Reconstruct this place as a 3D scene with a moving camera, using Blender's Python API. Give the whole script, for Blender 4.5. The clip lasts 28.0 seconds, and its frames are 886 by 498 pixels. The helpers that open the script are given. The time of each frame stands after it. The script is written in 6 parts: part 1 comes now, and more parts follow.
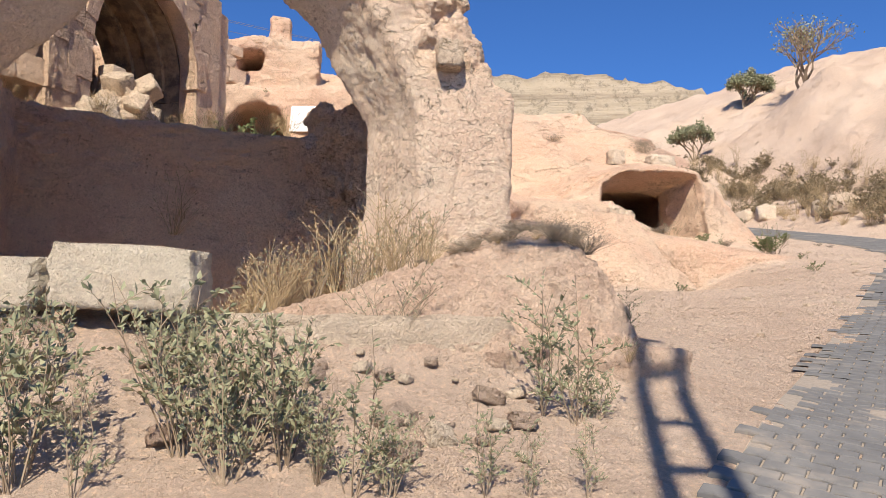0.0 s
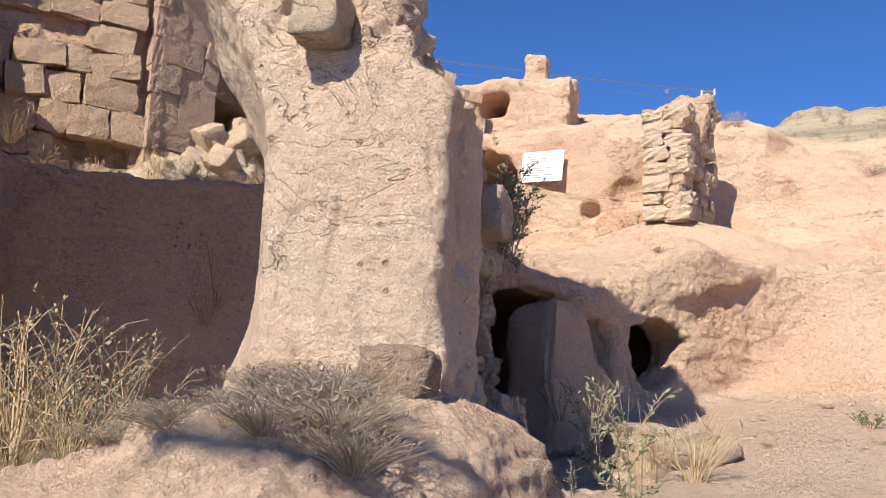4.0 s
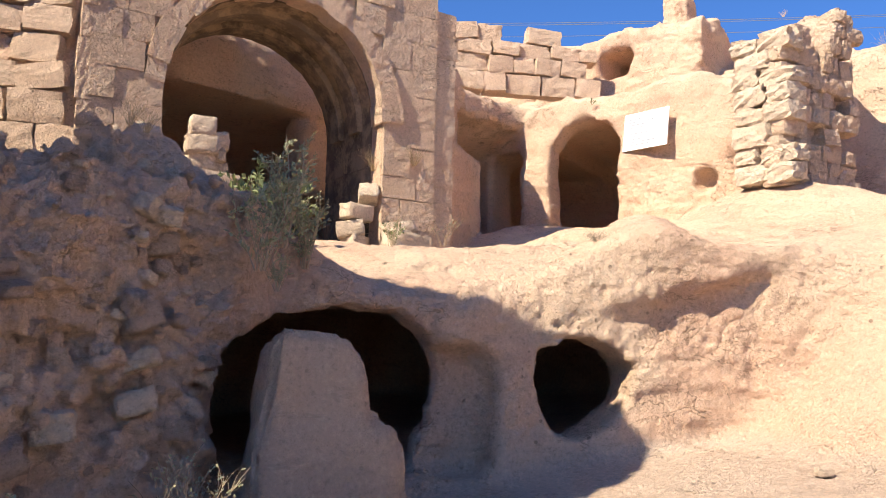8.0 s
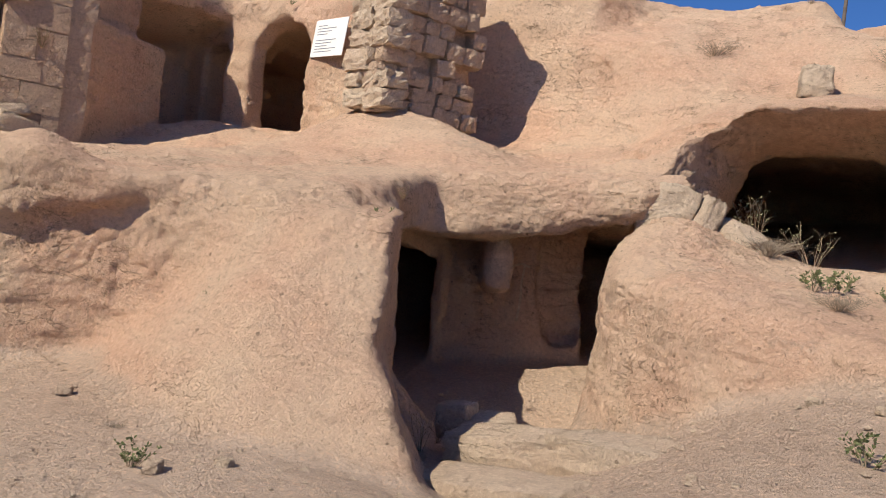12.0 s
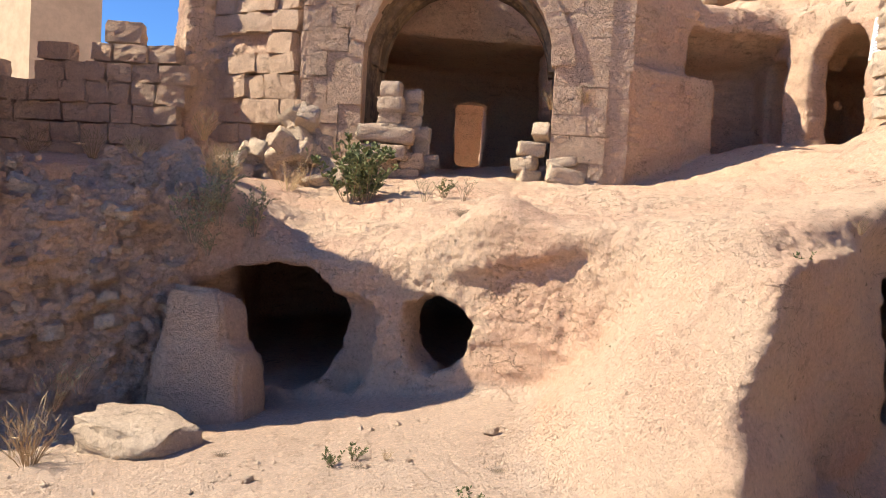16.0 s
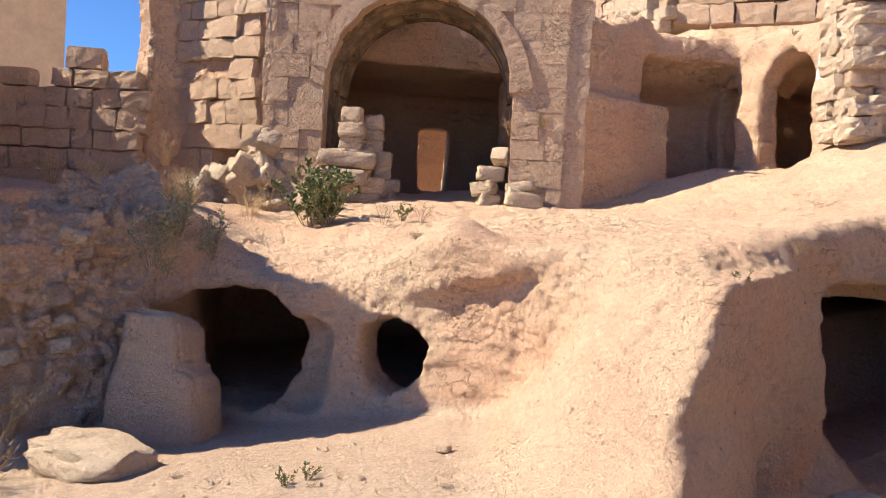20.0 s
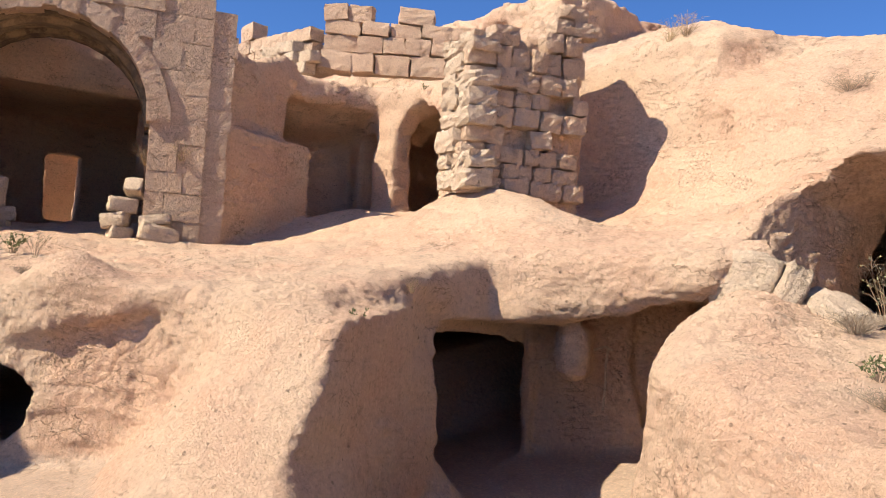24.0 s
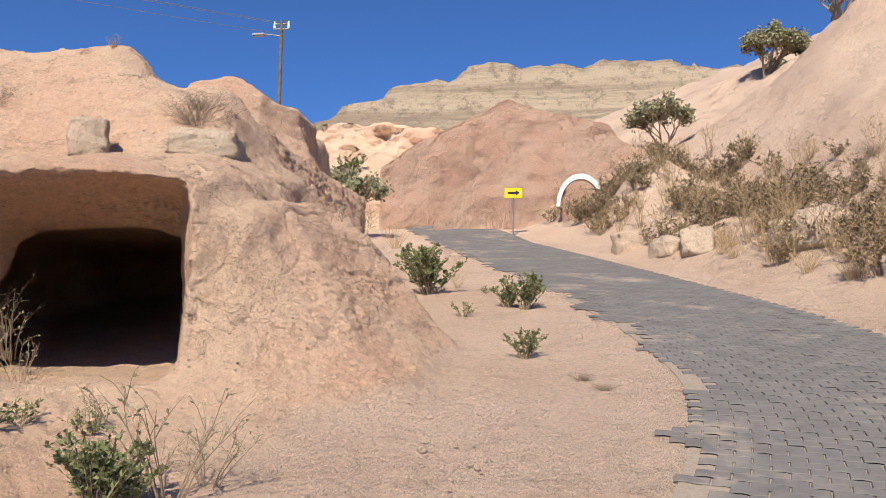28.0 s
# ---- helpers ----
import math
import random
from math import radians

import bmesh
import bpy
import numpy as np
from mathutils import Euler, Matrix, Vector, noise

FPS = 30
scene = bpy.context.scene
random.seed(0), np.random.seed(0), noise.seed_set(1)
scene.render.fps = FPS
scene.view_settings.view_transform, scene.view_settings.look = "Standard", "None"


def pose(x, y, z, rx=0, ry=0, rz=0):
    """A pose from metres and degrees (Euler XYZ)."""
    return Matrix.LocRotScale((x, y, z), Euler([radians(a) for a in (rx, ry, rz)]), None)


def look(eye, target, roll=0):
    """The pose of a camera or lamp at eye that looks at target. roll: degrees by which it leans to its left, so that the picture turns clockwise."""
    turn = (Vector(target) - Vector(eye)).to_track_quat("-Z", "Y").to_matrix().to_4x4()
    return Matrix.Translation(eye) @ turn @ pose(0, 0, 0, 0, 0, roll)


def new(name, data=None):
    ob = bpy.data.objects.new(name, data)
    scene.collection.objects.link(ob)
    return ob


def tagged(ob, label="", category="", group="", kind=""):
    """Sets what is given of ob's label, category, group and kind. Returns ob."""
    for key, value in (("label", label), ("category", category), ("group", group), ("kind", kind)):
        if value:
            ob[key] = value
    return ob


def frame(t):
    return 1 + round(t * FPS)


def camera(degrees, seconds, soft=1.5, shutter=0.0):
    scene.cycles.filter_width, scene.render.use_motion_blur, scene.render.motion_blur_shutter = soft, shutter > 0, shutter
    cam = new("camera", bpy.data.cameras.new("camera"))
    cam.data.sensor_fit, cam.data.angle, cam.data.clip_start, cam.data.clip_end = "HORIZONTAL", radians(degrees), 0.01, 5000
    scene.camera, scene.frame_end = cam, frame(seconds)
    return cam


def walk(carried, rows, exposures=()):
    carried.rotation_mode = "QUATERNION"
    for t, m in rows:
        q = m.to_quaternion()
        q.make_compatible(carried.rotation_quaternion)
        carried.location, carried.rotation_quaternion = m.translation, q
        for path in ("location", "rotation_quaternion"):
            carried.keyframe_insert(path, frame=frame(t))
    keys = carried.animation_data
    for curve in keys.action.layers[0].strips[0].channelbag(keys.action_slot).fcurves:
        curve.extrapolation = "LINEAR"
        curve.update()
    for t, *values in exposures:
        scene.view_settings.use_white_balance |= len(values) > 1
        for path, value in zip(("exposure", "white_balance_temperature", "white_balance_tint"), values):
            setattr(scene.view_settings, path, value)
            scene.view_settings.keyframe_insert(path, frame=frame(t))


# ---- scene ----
cam = camera(54.0, 28.0, soft=0.9)
METRES, EYE, TILT, LEAN, TURN = 20.0, 1.6, 6.0, -0.5, 0.0
ROWS = [
    (0.0, 0.0, 0.0, 0.0, 0.0, 0.0, -0.0),
    (0.5, 0.0163, 0.0291, 0.0043, 4.24, 0.49, -1.07),
    (1.0, 0.0364, 0.0543, 0.0093, 10.73, 1.9, -0.23),
    (1.5, 0.0491, 0.0801, 0.0096, 14.66, 2.33, -0.3),
    (2.0, 0.0618, 0.1124, 0.0125, 17.21, 2.59, -0.24),
    (2.5, 0.077, 0.1409, 0.0169, 20.3, 3.85, -0.24),
    (3.0, 0.0888, 0.1716, 0.0155, 21.15, 3.7, -1.24),
    (3.5, 0.1026, 0.2039, 0.017, 21.55, 3.49, -1.42),
    (4.0, 0.1179, 0.2356, 0.0216, 24.22, 3.56, 0.2),
    (4.5, 0.1287, 0.2688, 0.0203, 24.15, 4.14, -0.79),
    (6.5, 0.1863, 0.3814, 0.0265, 36.23, 5.11, 1.16),
    (7.0, 0.1967, 0.4049, 0.0255, 38.51, 4.37, 2.26),
    (7.5, 0.2109, 0.4338, 0.0291, 39.98, 3.94, 2.21),
    (8.0, 0.2303, 0.4611, 0.0317, 43.63, 3.1, 3.0),
    (8.5, 0.2445, 0.4866, 0.0306, 45.99, 1.8, 2.66),
    (9.0, 0.2595, 0.507, 0.0331, 48.22, 0.85, 2.03),
    (9.5, 0.2807, 0.5235, 0.0396, 50.31, 0.79, -0.44),
    (10.0, 0.2985, 0.5444, 0.0377, 48.74, -0.7, -3.17),
    (10.5, 0.3267, 0.5633, 0.041, 45.32, -1.16, -4.42),
    (11.0, 0.3582, 0.5744, 0.0473, 43.33, -1.32, -4.58),
    (11.5, 0.3877, 0.5954, 0.0446, 39.23, -3.44, -4.13),
    (12.0, 0.4191, 0.6073, 0.0488, 38.64, -4.42, -3.11),
    (12.5, 0.4363, 0.6199, 0.0526, 44.41, -4.91, -1.79),
    (13.0, 0.4425, 0.6398, 0.054, 53.2, -5.73, -1.61),
    (13.5, 0.453, 0.6594, 0.0542, 63.13, -5.41, -1.29),
    (15.5, 0.4684, 0.6973, 0.065, 78.42, -4.39, 2.76),
    (16.0, 0.4688, 0.6966, 0.0657, 80.61, -3.77, 2.69),
    (16.5, 0.4695, 0.6981, 0.0662, 81.73, -3.12, 3.08),
    (17.0, 0.4704, 0.6998, 0.0658, 81.14, -2.67, 3.52),
    (17.5, 0.4725, 0.7027, 0.0664, 79.5, -1.88, 4.22),
    (18.0, 0.4758, 0.7022, 0.0669, 77.99, -1.06, 4.02),
    (18.5, 0.4746, 0.7037, 0.0642, 76.17, -2.36, 3.44),
    (19.0, 0.4758, 0.7036, 0.0638, 75.8, -3.24, 3.35),
    (19.5, 0.4775, 0.7032, 0.064, 76.66, -3.06, 3.22),
    (20.0, 0.4782, 0.7017, 0.0643, 78.51, -2.22, 2.86),
    (20.5, 0.4782, 0.7005, 0.0642, 80.5, -1.7, 2.5),
    (22.5, 0.4784, 0.703, 0.0653, 74.16, -0.67, 0.99),
    (23.0, 0.479, 0.7071, 0.0667, 67.91, 0.17, 1.15),
    (23.5, 0.4808, 0.7126, 0.0668, 61.56, 0.37, 1.28),
    (24.0, 0.4824, 0.7143, 0.0644, 56.08, -0.68, 1.34),
    (24.5, 0.4848, 0.7165, 0.064, 49.01, -1.47, 1.04),
    (25.0, 0.4872, 0.7187, 0.0647, 42.45, -1.57, 0.41),
    (25.5, 0.4889, 0.7189, 0.0673, 38.43, -0.23, 0.02),
    (26.0, 0.487, 0.7176, 0.0684, 36.51, 0.73, 0.14),
    (26.5, 0.4881, 0.7238, 0.0662, 30.12, -0.62, 0.89),
    (27.0, 0.4956, 0.7262, 0.0661, 22.61, -0.19, 0.56),
    (27.5, 0.4987, 0.7313, 0.0659, 14.08, 0.87, -0.64),
    (28.0, 0.4934, 0.7699, 0.0647, 6.88, 0.15, 0.47),
]
walk(cam, [(t, pose(0, 0, EYE, TILT, LEAN, TURN) @ pose(METRES * x, METRES * y, METRES * z, 90 + pitch, roll, yaw)) for t, x, y, z, yaw, pitch, roll in ROWS],
     [(0.0, 0.45, 6600, 10), (2.0, 0.5, 6600, 10), (4.5, 0.65, 6550, 10), (7.0, 1.1, 6800, 10), (8.0, 1.1, 6900, 10), (10.0, 0.75, 6800, 10), (12.0, 0.1, 6750, 11), (13.5, 0.6, 6800, 12), (16.0, 0.9, 7100, 11), (17.0, 0.95, 7150, 11), (23.0, 0.92, 7300, 12), (25.0, 0.48, 6900, 12), (26.0, 0.43, 6870, 12), (27.0, 0.28, 6830, 13), (27.5, 0.12, 6810, 13), (28.0, 0.33, 6800, 13)])

# ---- light: late-morning sun behind the first viewpoint, clear sky ----
SUN_AZ, SUN_EL = 187.0, 43.0          # compass bearing of the sun (y = north, x = east), height in degrees
world = bpy.data.worlds.new("sky")
scene.world = world
world.use_nodes = True
wt = world.node_tree
sky = wt.nodes.new("ShaderNodeTexSky")
sky.sky_type, sky.sun_disc = 'NISHITA', False
sky.sun_elevation, sky.sun_rotation = radians(SUN_EL), radians(SUN_AZ)
sky.altitude, sky.air_density, sky.dust_density, sky.ozone_density = 1800, 1.0, 1.5, 6.0
wt.nodes["Background"].inputs["Strength"].default_value = 0.095
deep = wt.nodes.new("ShaderNodeMix")
deep.data_type, deep.blend_type = 'RGBA', 'MULTIPLY'
deep.inputs[0].default_value = 1.0
deep.inputs[7].default_value = (0.46, 0.74, 1.08, 1.0)      # the dry air's deeper blue
wt.links.new(sky.outputs[0], deep.inputs[6])
wt.links.new(deep.outputs[2], wt.nodes["Background"].inputs["Color"])
sun_data = bpy.data.lights.new("sun", 'SUN')
sun_data.energy, sun_data.angle, sun_data.color = 4.8, radians(0.5), (1.0, 0.92, 0.77)
sun = new("sun", sun_data)
sun_dir = Vector((math.sin(radians(SUN_AZ)) * math.cos(radians(SUN_EL)), math.cos(radians(SUN_AZ)) * math.cos(radians(SUN_EL)), math.sin(radians(SUN_EL))))
sun.matrix_world = look(sun_dir * 60, (0, 0, 0))
scene.view_settings.exposure = 0.45

# ---- materials ----
class Graph:
    """Small helper that wires shader nodes."""
    def __init__(self, name):
        self.mat = bpy.data.materials.new(name)
        self.mat.use_nodes = True
        self.t = self.mat.node_tree
        self.bsdf = self.t.nodes["Principled BSDF"]
        self.geo = self.t.nodes.new("ShaderNodeNewGeometry")
        self.pos = self.geo.outputs["Position"]

    def put(self, socket, value):
        if isinstance(value, bpy.types.NodeSocket):
            self.t.links.new(value, socket)
        else:
            socket.default_value = value

    def local(self):
        return self.t.nodes.new("ShaderNodeTexCoord").outputs["Object"]

    def noise(self, scale, detail=5.0, rough=0.6, vec=None, stretch=None, distort=0.0):
        vec = vec or self.pos
        if stretch:
            m = self.t.nodes.new("ShaderNodeMapping")
            m.inputs["Scale"].default_value = stretch
            self.t.links.new(vec, m.inputs["Vector"])
            vec = m.outputs[0]
        n = self.t.nodes.new("ShaderNodeTexNoise")
        n.inputs["Scale"].default_value, n.inputs["Detail"].default_value = scale, detail
        n.inputs["Roughness"].default_value, n.inputs["Distortion"].default_value = rough, distort
        self.t.links.new(vec, n.inputs["Vector"])
        return n.outputs["Fac"]

    def voronoi(self, scale, feature='F1', vec=None):
        n = self.t.nodes.new("ShaderNodeTexVoronoi")
        n.feature = feature
        n.inputs["Scale"].default_value = scale
        self.t.links.new(vec or self.pos, n.inputs["Vector"])
        return n.outputs["Distance"]

    def ramp(self, fac, lo, hi, a=0.0, b=1.0):
        n = self.t.nodes.new("ShaderNodeMapRange")
        n.interpolation_type = 'SMOOTHSTEP'
        for k, v in (("From Min", lo), ("From Max", hi), ("To Min", a), ("To Max", b)):
            n.inputs[k].default_value = v
        self.put(n.inputs["Value"], fac)
        return n.outputs["Result"]

    def math(self, op, a, b=0.0):
        n = self.t.nodes.new("ShaderNodeMath")
        n.operation = op
        self.put(n.inputs[0], a), self.put(n.inputs[1], b)
        return n.outputs[0]

    def mix(self, fac, a, b):
        n = self.t.nodes.new("ShaderNodeMix")
        n.data_type = 'RGBA'
        self.put(n.inputs["Factor"], fac)
        for k, v in (("A", a), ("B", b)):
            s = [i for i in n.inputs if i.name == k and i.type == 'RGBA'][0]
            self.put(s, v if isinstance(v, bpy.types.NodeSocket) else (*v, 1.0))
        return [o for o in n.outputs if o.type == 'RGBA'][0]

    def bump(self, height, strength, distance, below=None):
        n = self.t.nodes.new("ShaderNodeBump")
        n.inputs["Strength"].default_value, n.inputs["Distance"].default_value = strength, distance
        self.put(n.inputs["Height"], height)
        if below:
            self.t.links.new(below, n.inputs["Normal"])
        return n.outputs[0]

    def random(self):
        return self.t.nodes.new("ShaderNodeObjectInfo").outputs["Random"]

    def done(self, colour, rough, normal=None, metal=0.0):
        self.put(self.bsdf.inputs["Base Color"], colour if isinstance(colour, bpy.types.NodeSocket) else (*colour, 1.0))
        self.put(self.bsdf.inputs["Roughness"], rough)
        self.bsdf.inputs["Metallic"].default_value = metal
        self.bsdf.inputs["Specular IOR Level"].default_value = 0.25
        if normal:
            self.t.links.new(normal, self.bsdf.inputs["Normal"])
        return self.mat


SOIL_LIGHT, SOIL_DARK = (0.68, 0.52, 0.405), (0.62, 0.455, 0.345)


def rock_material(name, light, pink, dark, grain=1.0, lichen=0.35, vec_local=False, vary=0.0, zones=False):
    g = Graph(name)
    v = g.local() if vec_local else g.pos
    big = g.noise(0.55, 4, 0.6, v)
    mid = g.noise(3.2, 6, 0.65, v)
    fine = g.noise(38.0, 5, 0.7, v)
    strata = g.noise(0.9, 5, 0.6, v, (0.35, 0.35, 4.5), 0.4)
    c = g.mix(g.ramp(big, 0.38, 0.64), light, pink)
    c = g.mix(g.ramp(strata, 0.5, 0.75, 0, 0.45), c, light)
    c = g.mix(g.ramp(mid, 0.58, 0.78, 0, 0.32), c, dark)
    gr = g.math('MULTIPLY', g.ramp(g.noise(1.3, 6, 0.7, v), 0.54, 0.70), g.ramp(g.noise(14.0, 5, 0.75, v), 0.42, 0.6))
    c = g.mix(g.math('MULTIPLY', gr, lichen), c, (0.30, 0.27, 0.235))
    
    h1 = g.math('ADD', g.math('MULTIPLY', mid, 0.6), g.math('MULTIPLY', g.noise(11.0, 6, 0.7, v, None, 0.3), 0.5))
    crack = g.ramp(g.math('ABSOLUTE', g.math('SUBTRACT', g.noise(1.9, 4, 0.6, v, (1, 1, 1.9), 0.8), 0.5)), 0.0, 0.012)
    gate = g.ramp(g.noise(0.8, 3, 0.5, v), 0.5, 0.6)
    crack = g.math('MAXIMUM', crack, g.math('SUBTRACT', 1.0, gate))
    c = g.mix(g.math('MULTIPLY', g.math('SUBTRACT', 1.0, crack), 0.75), c, dark)
    pit = g.ramp(g.voronoi(16.0, 'F1', v), 0.05, 0.3)
    hole = g.math('MULTIPLY', g.ramp(g.voronoi(9.0, 'F1', v), 0.17, 0.10), g.ramp(g.noise(1.7, 4, 0.6, v), 0.52, 0.6))
    c = g.mix(g.math('MULTIPLY', hole, 0.6), c, tuple(q * 0.55 for q in dark))
    fissure = g.ramp(g.math('ABSOLUTE', g.math('SUBTRACT', g.noise(4.6, 5, 0.6, v, (1, 1, 1.5), 1.2), 0.5)), 0.0, 0.009)
    fissure = g.math('MAXIMUM', fissure, g.ramp(g.noise(1.1, 3, 0.5, v, (1, 1, 0.8)), 0.62, 0.56))
    crack = g.math('MINIMUM', crack, fissure)
    c = g.mix(g.math('MULTIPLY', g.math('SUBTRACT', 1.0, fissure), 0.4), c, dark)
    if vary:
        c = g.mix(g.math('MULTIPLY', g.random(), vary), c, pink)
    if zones:
        soil = g.t.nodes.new("ShaderNodeAttribute")
        soil.attribute_name = "soil"
        crumb = g.t.nodes.new("ShaderNodeAttribute")
        crumb.attribute_name = "crumb"
        cr = g.mix(g.ramp(g.noise(2.4, 6, 0.7), 0.4, 0.62), (0.74, 0.55, 0.415), (0.66, 0.46, 0.345))
        cr = g.mix(g.ramp(g.noise(7.0, 6, 0.7), 0.52, 0.7, 0, 0.6), cr, (0.34, 0.255, 0.205))
        c = g.mix(g.math('MULTIPLY', crumb.outputs["Fac"], 0.85), c, cr)
        dust = g.mix(g.ramp(g.noise(0.35, 5, 0.6), 0.35, 0.65), SOIL_LIGHT, SOIL_DARK)
        dust = g.mix(g.ramp(g.noise(4.0, 6, 0.7), 0.54, 0.78, 0, 0.4), dust, (0.41, 0.31, 0.23))
        flake_v = g.t.nodes.new("ShaderNodeVectorMath")
        flake_v.operation = 'ADD'
        g.t.links.new(g.pos, flake_v.inputs[0])
        wob = g.t.nodes.new("ShaderNodeTexNoise")
        wob.inputs["Scale"].default_value = 3.0
        g.t.links.new(g.pos, wob.inputs["Vector"])
        g.t.links.new(wob.outputs["Color"], flake_v.inputs[1])
        flake = g.ramp(g.voronoi(7.0, 'DISTANCE_TO_EDGE', flake_v.outputs[0]), 0.0, 0.05)
        patchy = g.ramp(g.noise(0.9, 4, 0.6), 0.45, 0.6)
        dust = g.mix(g.math('MULTIPLY', g.math('SUBTRACT', 1.0, flake), g.math('MULTIPLY', patchy, 0.4)), dust, (0.44, 0.33, 0.25))
        c = g.mix(soil.outputs["Fac"], c, dust)
    grit = g.noise(24.0, 6, 0.8, v)
    c = g.mix(g.ramp(grit, 0.54, 0.66, 0.0, 0.55), c, dark)
    c = g.mix(g.ramp(grit, 0.50, 0.38, 0.0, 0.6), c, tuple(min(0.9, q * 1.18) for q in light))
    c = g.mix(g.ramp(g.noise(7.0, 6, 0.75, v, (1, 1, 1.6)), 0.54, 0.70, 0.0, 0.4), c, dark)
    ledge = g.noise(2.6, 8, 0.72, v, (1, 1, 3.2), 0.6)
    n = g.bump(g.noise(3.4, 8, 0.68, v, None, 0.4), 1.0, 0.09 * grain)
    n = g.bump(ledge, 1.0, 0.05 * grain, n)
    n = g.bump(h1, 1.0, 0.09 * grain, n)
    c = g.mix(g.ramp(ledge, 0.57, 0.66, 0.0, 0.35), c, dark)
    n = g.bump(grit, 1.0 * grain, 0.028, n)
    n = g.bump(pit, 0.3 * grain, 0.015, n)
    n = g.bump(g.math('SUBTRACT', crack, hole), 1.0, 0.05, n)
    n = g.bump(fine, 0.8 * grain, 0.018, n)
    return g.done(c, 0.93, n)


TUFF = rock_material("tuff", (0.76, 0.55, 0.395), (0.74, 0.475, 0.335), (0.42, 0.27, 0.185), zones=True)
RUBBLE = rock_material("rubble_tuff", (0.62, 0.46, 0.355), (0.56, 0.385, 0.29), (0.33, 0.235, 0.175), 1.4, 0.6)
CUT = rock_material("cut_stone", (0.78, 0.585, 0.43), (0.74, 0.52, 0.375), (0.48, 0.34, 0.24), 1.2, 0.18, False, 0.6)
LOOSE = rock_material("loose_stone", (0.76, 0.62, 0.475), (0.72, 0.545, 0.405), (0.46, 0.345, 0.25), 1.0, 0.35, False, 0.5)
PALE = rock_material("pale_cut_stone", (0.78, 0.67, 0.52), (0.74, 0.59, 0.45), (0.50, 0.41, 0.31), 0.9, 0.3)
PLASTER = rock_material("old_plaster", (0.80, 0.635, 0.485), (0.77, 0.55, 0.41), (0.50, 0.37, 0.275), 0.8, 0.15)


def simple(name, colour, rough=0.6, scale=20.0, depth=0.25, metal=0.0, bump=0.2):
    g = Graph(name)
    k = g.noise(scale, 5, 0.65, g.local())
    c = g.mix(g.ramp(k, 0.3, 0.7), colour, tuple(v * (1 - depth) for v in colour))
    return g.done(c, rough, g.bump(k, bump, 0.01), metal)

# ---- the carved rock: one solid described by distances, then skinned ----
LATTICE = np.random.RandomState(5).rand(64, 64, 64).astype(np.float32)


def vnoise(x, y, z):
    """Smooth value noise in -1..1."""
    ix, iy, iz = np.floor(x), np.floor(y), np.floor(z)
    fx, fy, fz = x - ix, y - iy, z - iz
    ix, iy, iz = ix.astype(np.int32) & 63, iy.astype(np.int32) & 63, iz.astype(np.int32) & 63
    fx, fy, fz = (f * f * (3 - 2 * f) for f in (fx, fy, fz))
    jx, jy, jz = (ix + 1) & 63, (iy + 1) & 63, (iz + 1) & 63
    L = LATTICE
    a = L[ix, iy, iz] * (1 - fx) + L[jx, iy, iz] * fx
    b = L[ix, jy, iz] * (1 - fx) + L[jx, jy, iz] * fx
    c = L[ix, iy, jz] * (1 - fx) + L[jx, iy, jz] * fx
    d = L[ix, jy, jz] * (1 - fx) + L[jx, jy, jz] * fx
    return ((a * (1 - fy) + b * fy) * (1 - fz) + (c * (1 - fy) + d * fy) * fz) * 2 - 1


def step(a, b, x):
    t = np.clip((x - a) / (b - a), 0, 1)
    return t * t * (3 - 2 * t)


def join(a, b, k=0.2):
    h = np.clip(0.5 + 0.5 * (b - a) / k, 0, 1)
    return b + (a - b) * h - k * h * (1 - h)


def cut(a, b, k=0.1):
    return -join(-a, b, k)


def both(a, b, k=0.1):
    return -join(-a, -b, k)


def poly(x, y, pts):
    """Signed distance to a polygon in plan, negative inside."""
    d = np.full(x.shape, 1e9, np.float32)
    inside = np.zeros(x.shape, bool)
    n = len(pts)
    for i in range(n):
        ax, ay = pts[i]
        bx, by = pts[(i + 1) % n]
        ex, ey = bx - ax, by - ay
        wx, wy = x - ax, y - ay
        t = np.clip((wx * ex + wy * ey) / (ex * ex + ey * ey), 0, 1)
        d = np.minimum(d, (wx - ex * t) ** 2 + (wy - ey * t) ** 2)
        c = (y >= ay) != (y >= by)
        if ey != 0:
            inside ^= c & (wx < ex * (wy / ey))
    d = np.sqrt(d)
    return np.where(inside, -d, d)


def ball(x, y, z, c, r):
    """Ellipsoid at c with radii r."""
    q = np.sqrt(((x - c[0]) / r[0]) ** 2 + ((y - c[1]) / r[1]) ** 2 + ((z - c[2]) / r[2]) ** 2)
    return (q - 1) * min(r)


def block(x, y, z, c, half, turn=0.0, rnd=0.1, lean=0.0):
    """Rounded box at c, turned about z by turn degrees."""
    ca, sa = math.cos(radians(turn)), math.sin(radians(turn))
    dx, dy, dz = x - c[0], y - c[1], z - c[2]
    u, v = dx * ca + dy * sa, -dx * sa + dy * ca
    v = v - lean * dz
    qx, qy, qz = np.abs(u) - half[0] + rnd, np.abs(v) - half[1] + rnd, np.abs(dz) - half[2] + rnd
    return np.sqrt(np.maximum(qx, 0) ** 2 + np.maximum(qy, 0) ** 2 + np.maximum(qz, 0) ** 2) + np.minimum(np.maximum(qx, np.maximum(qy, qz)), 0) - rnd


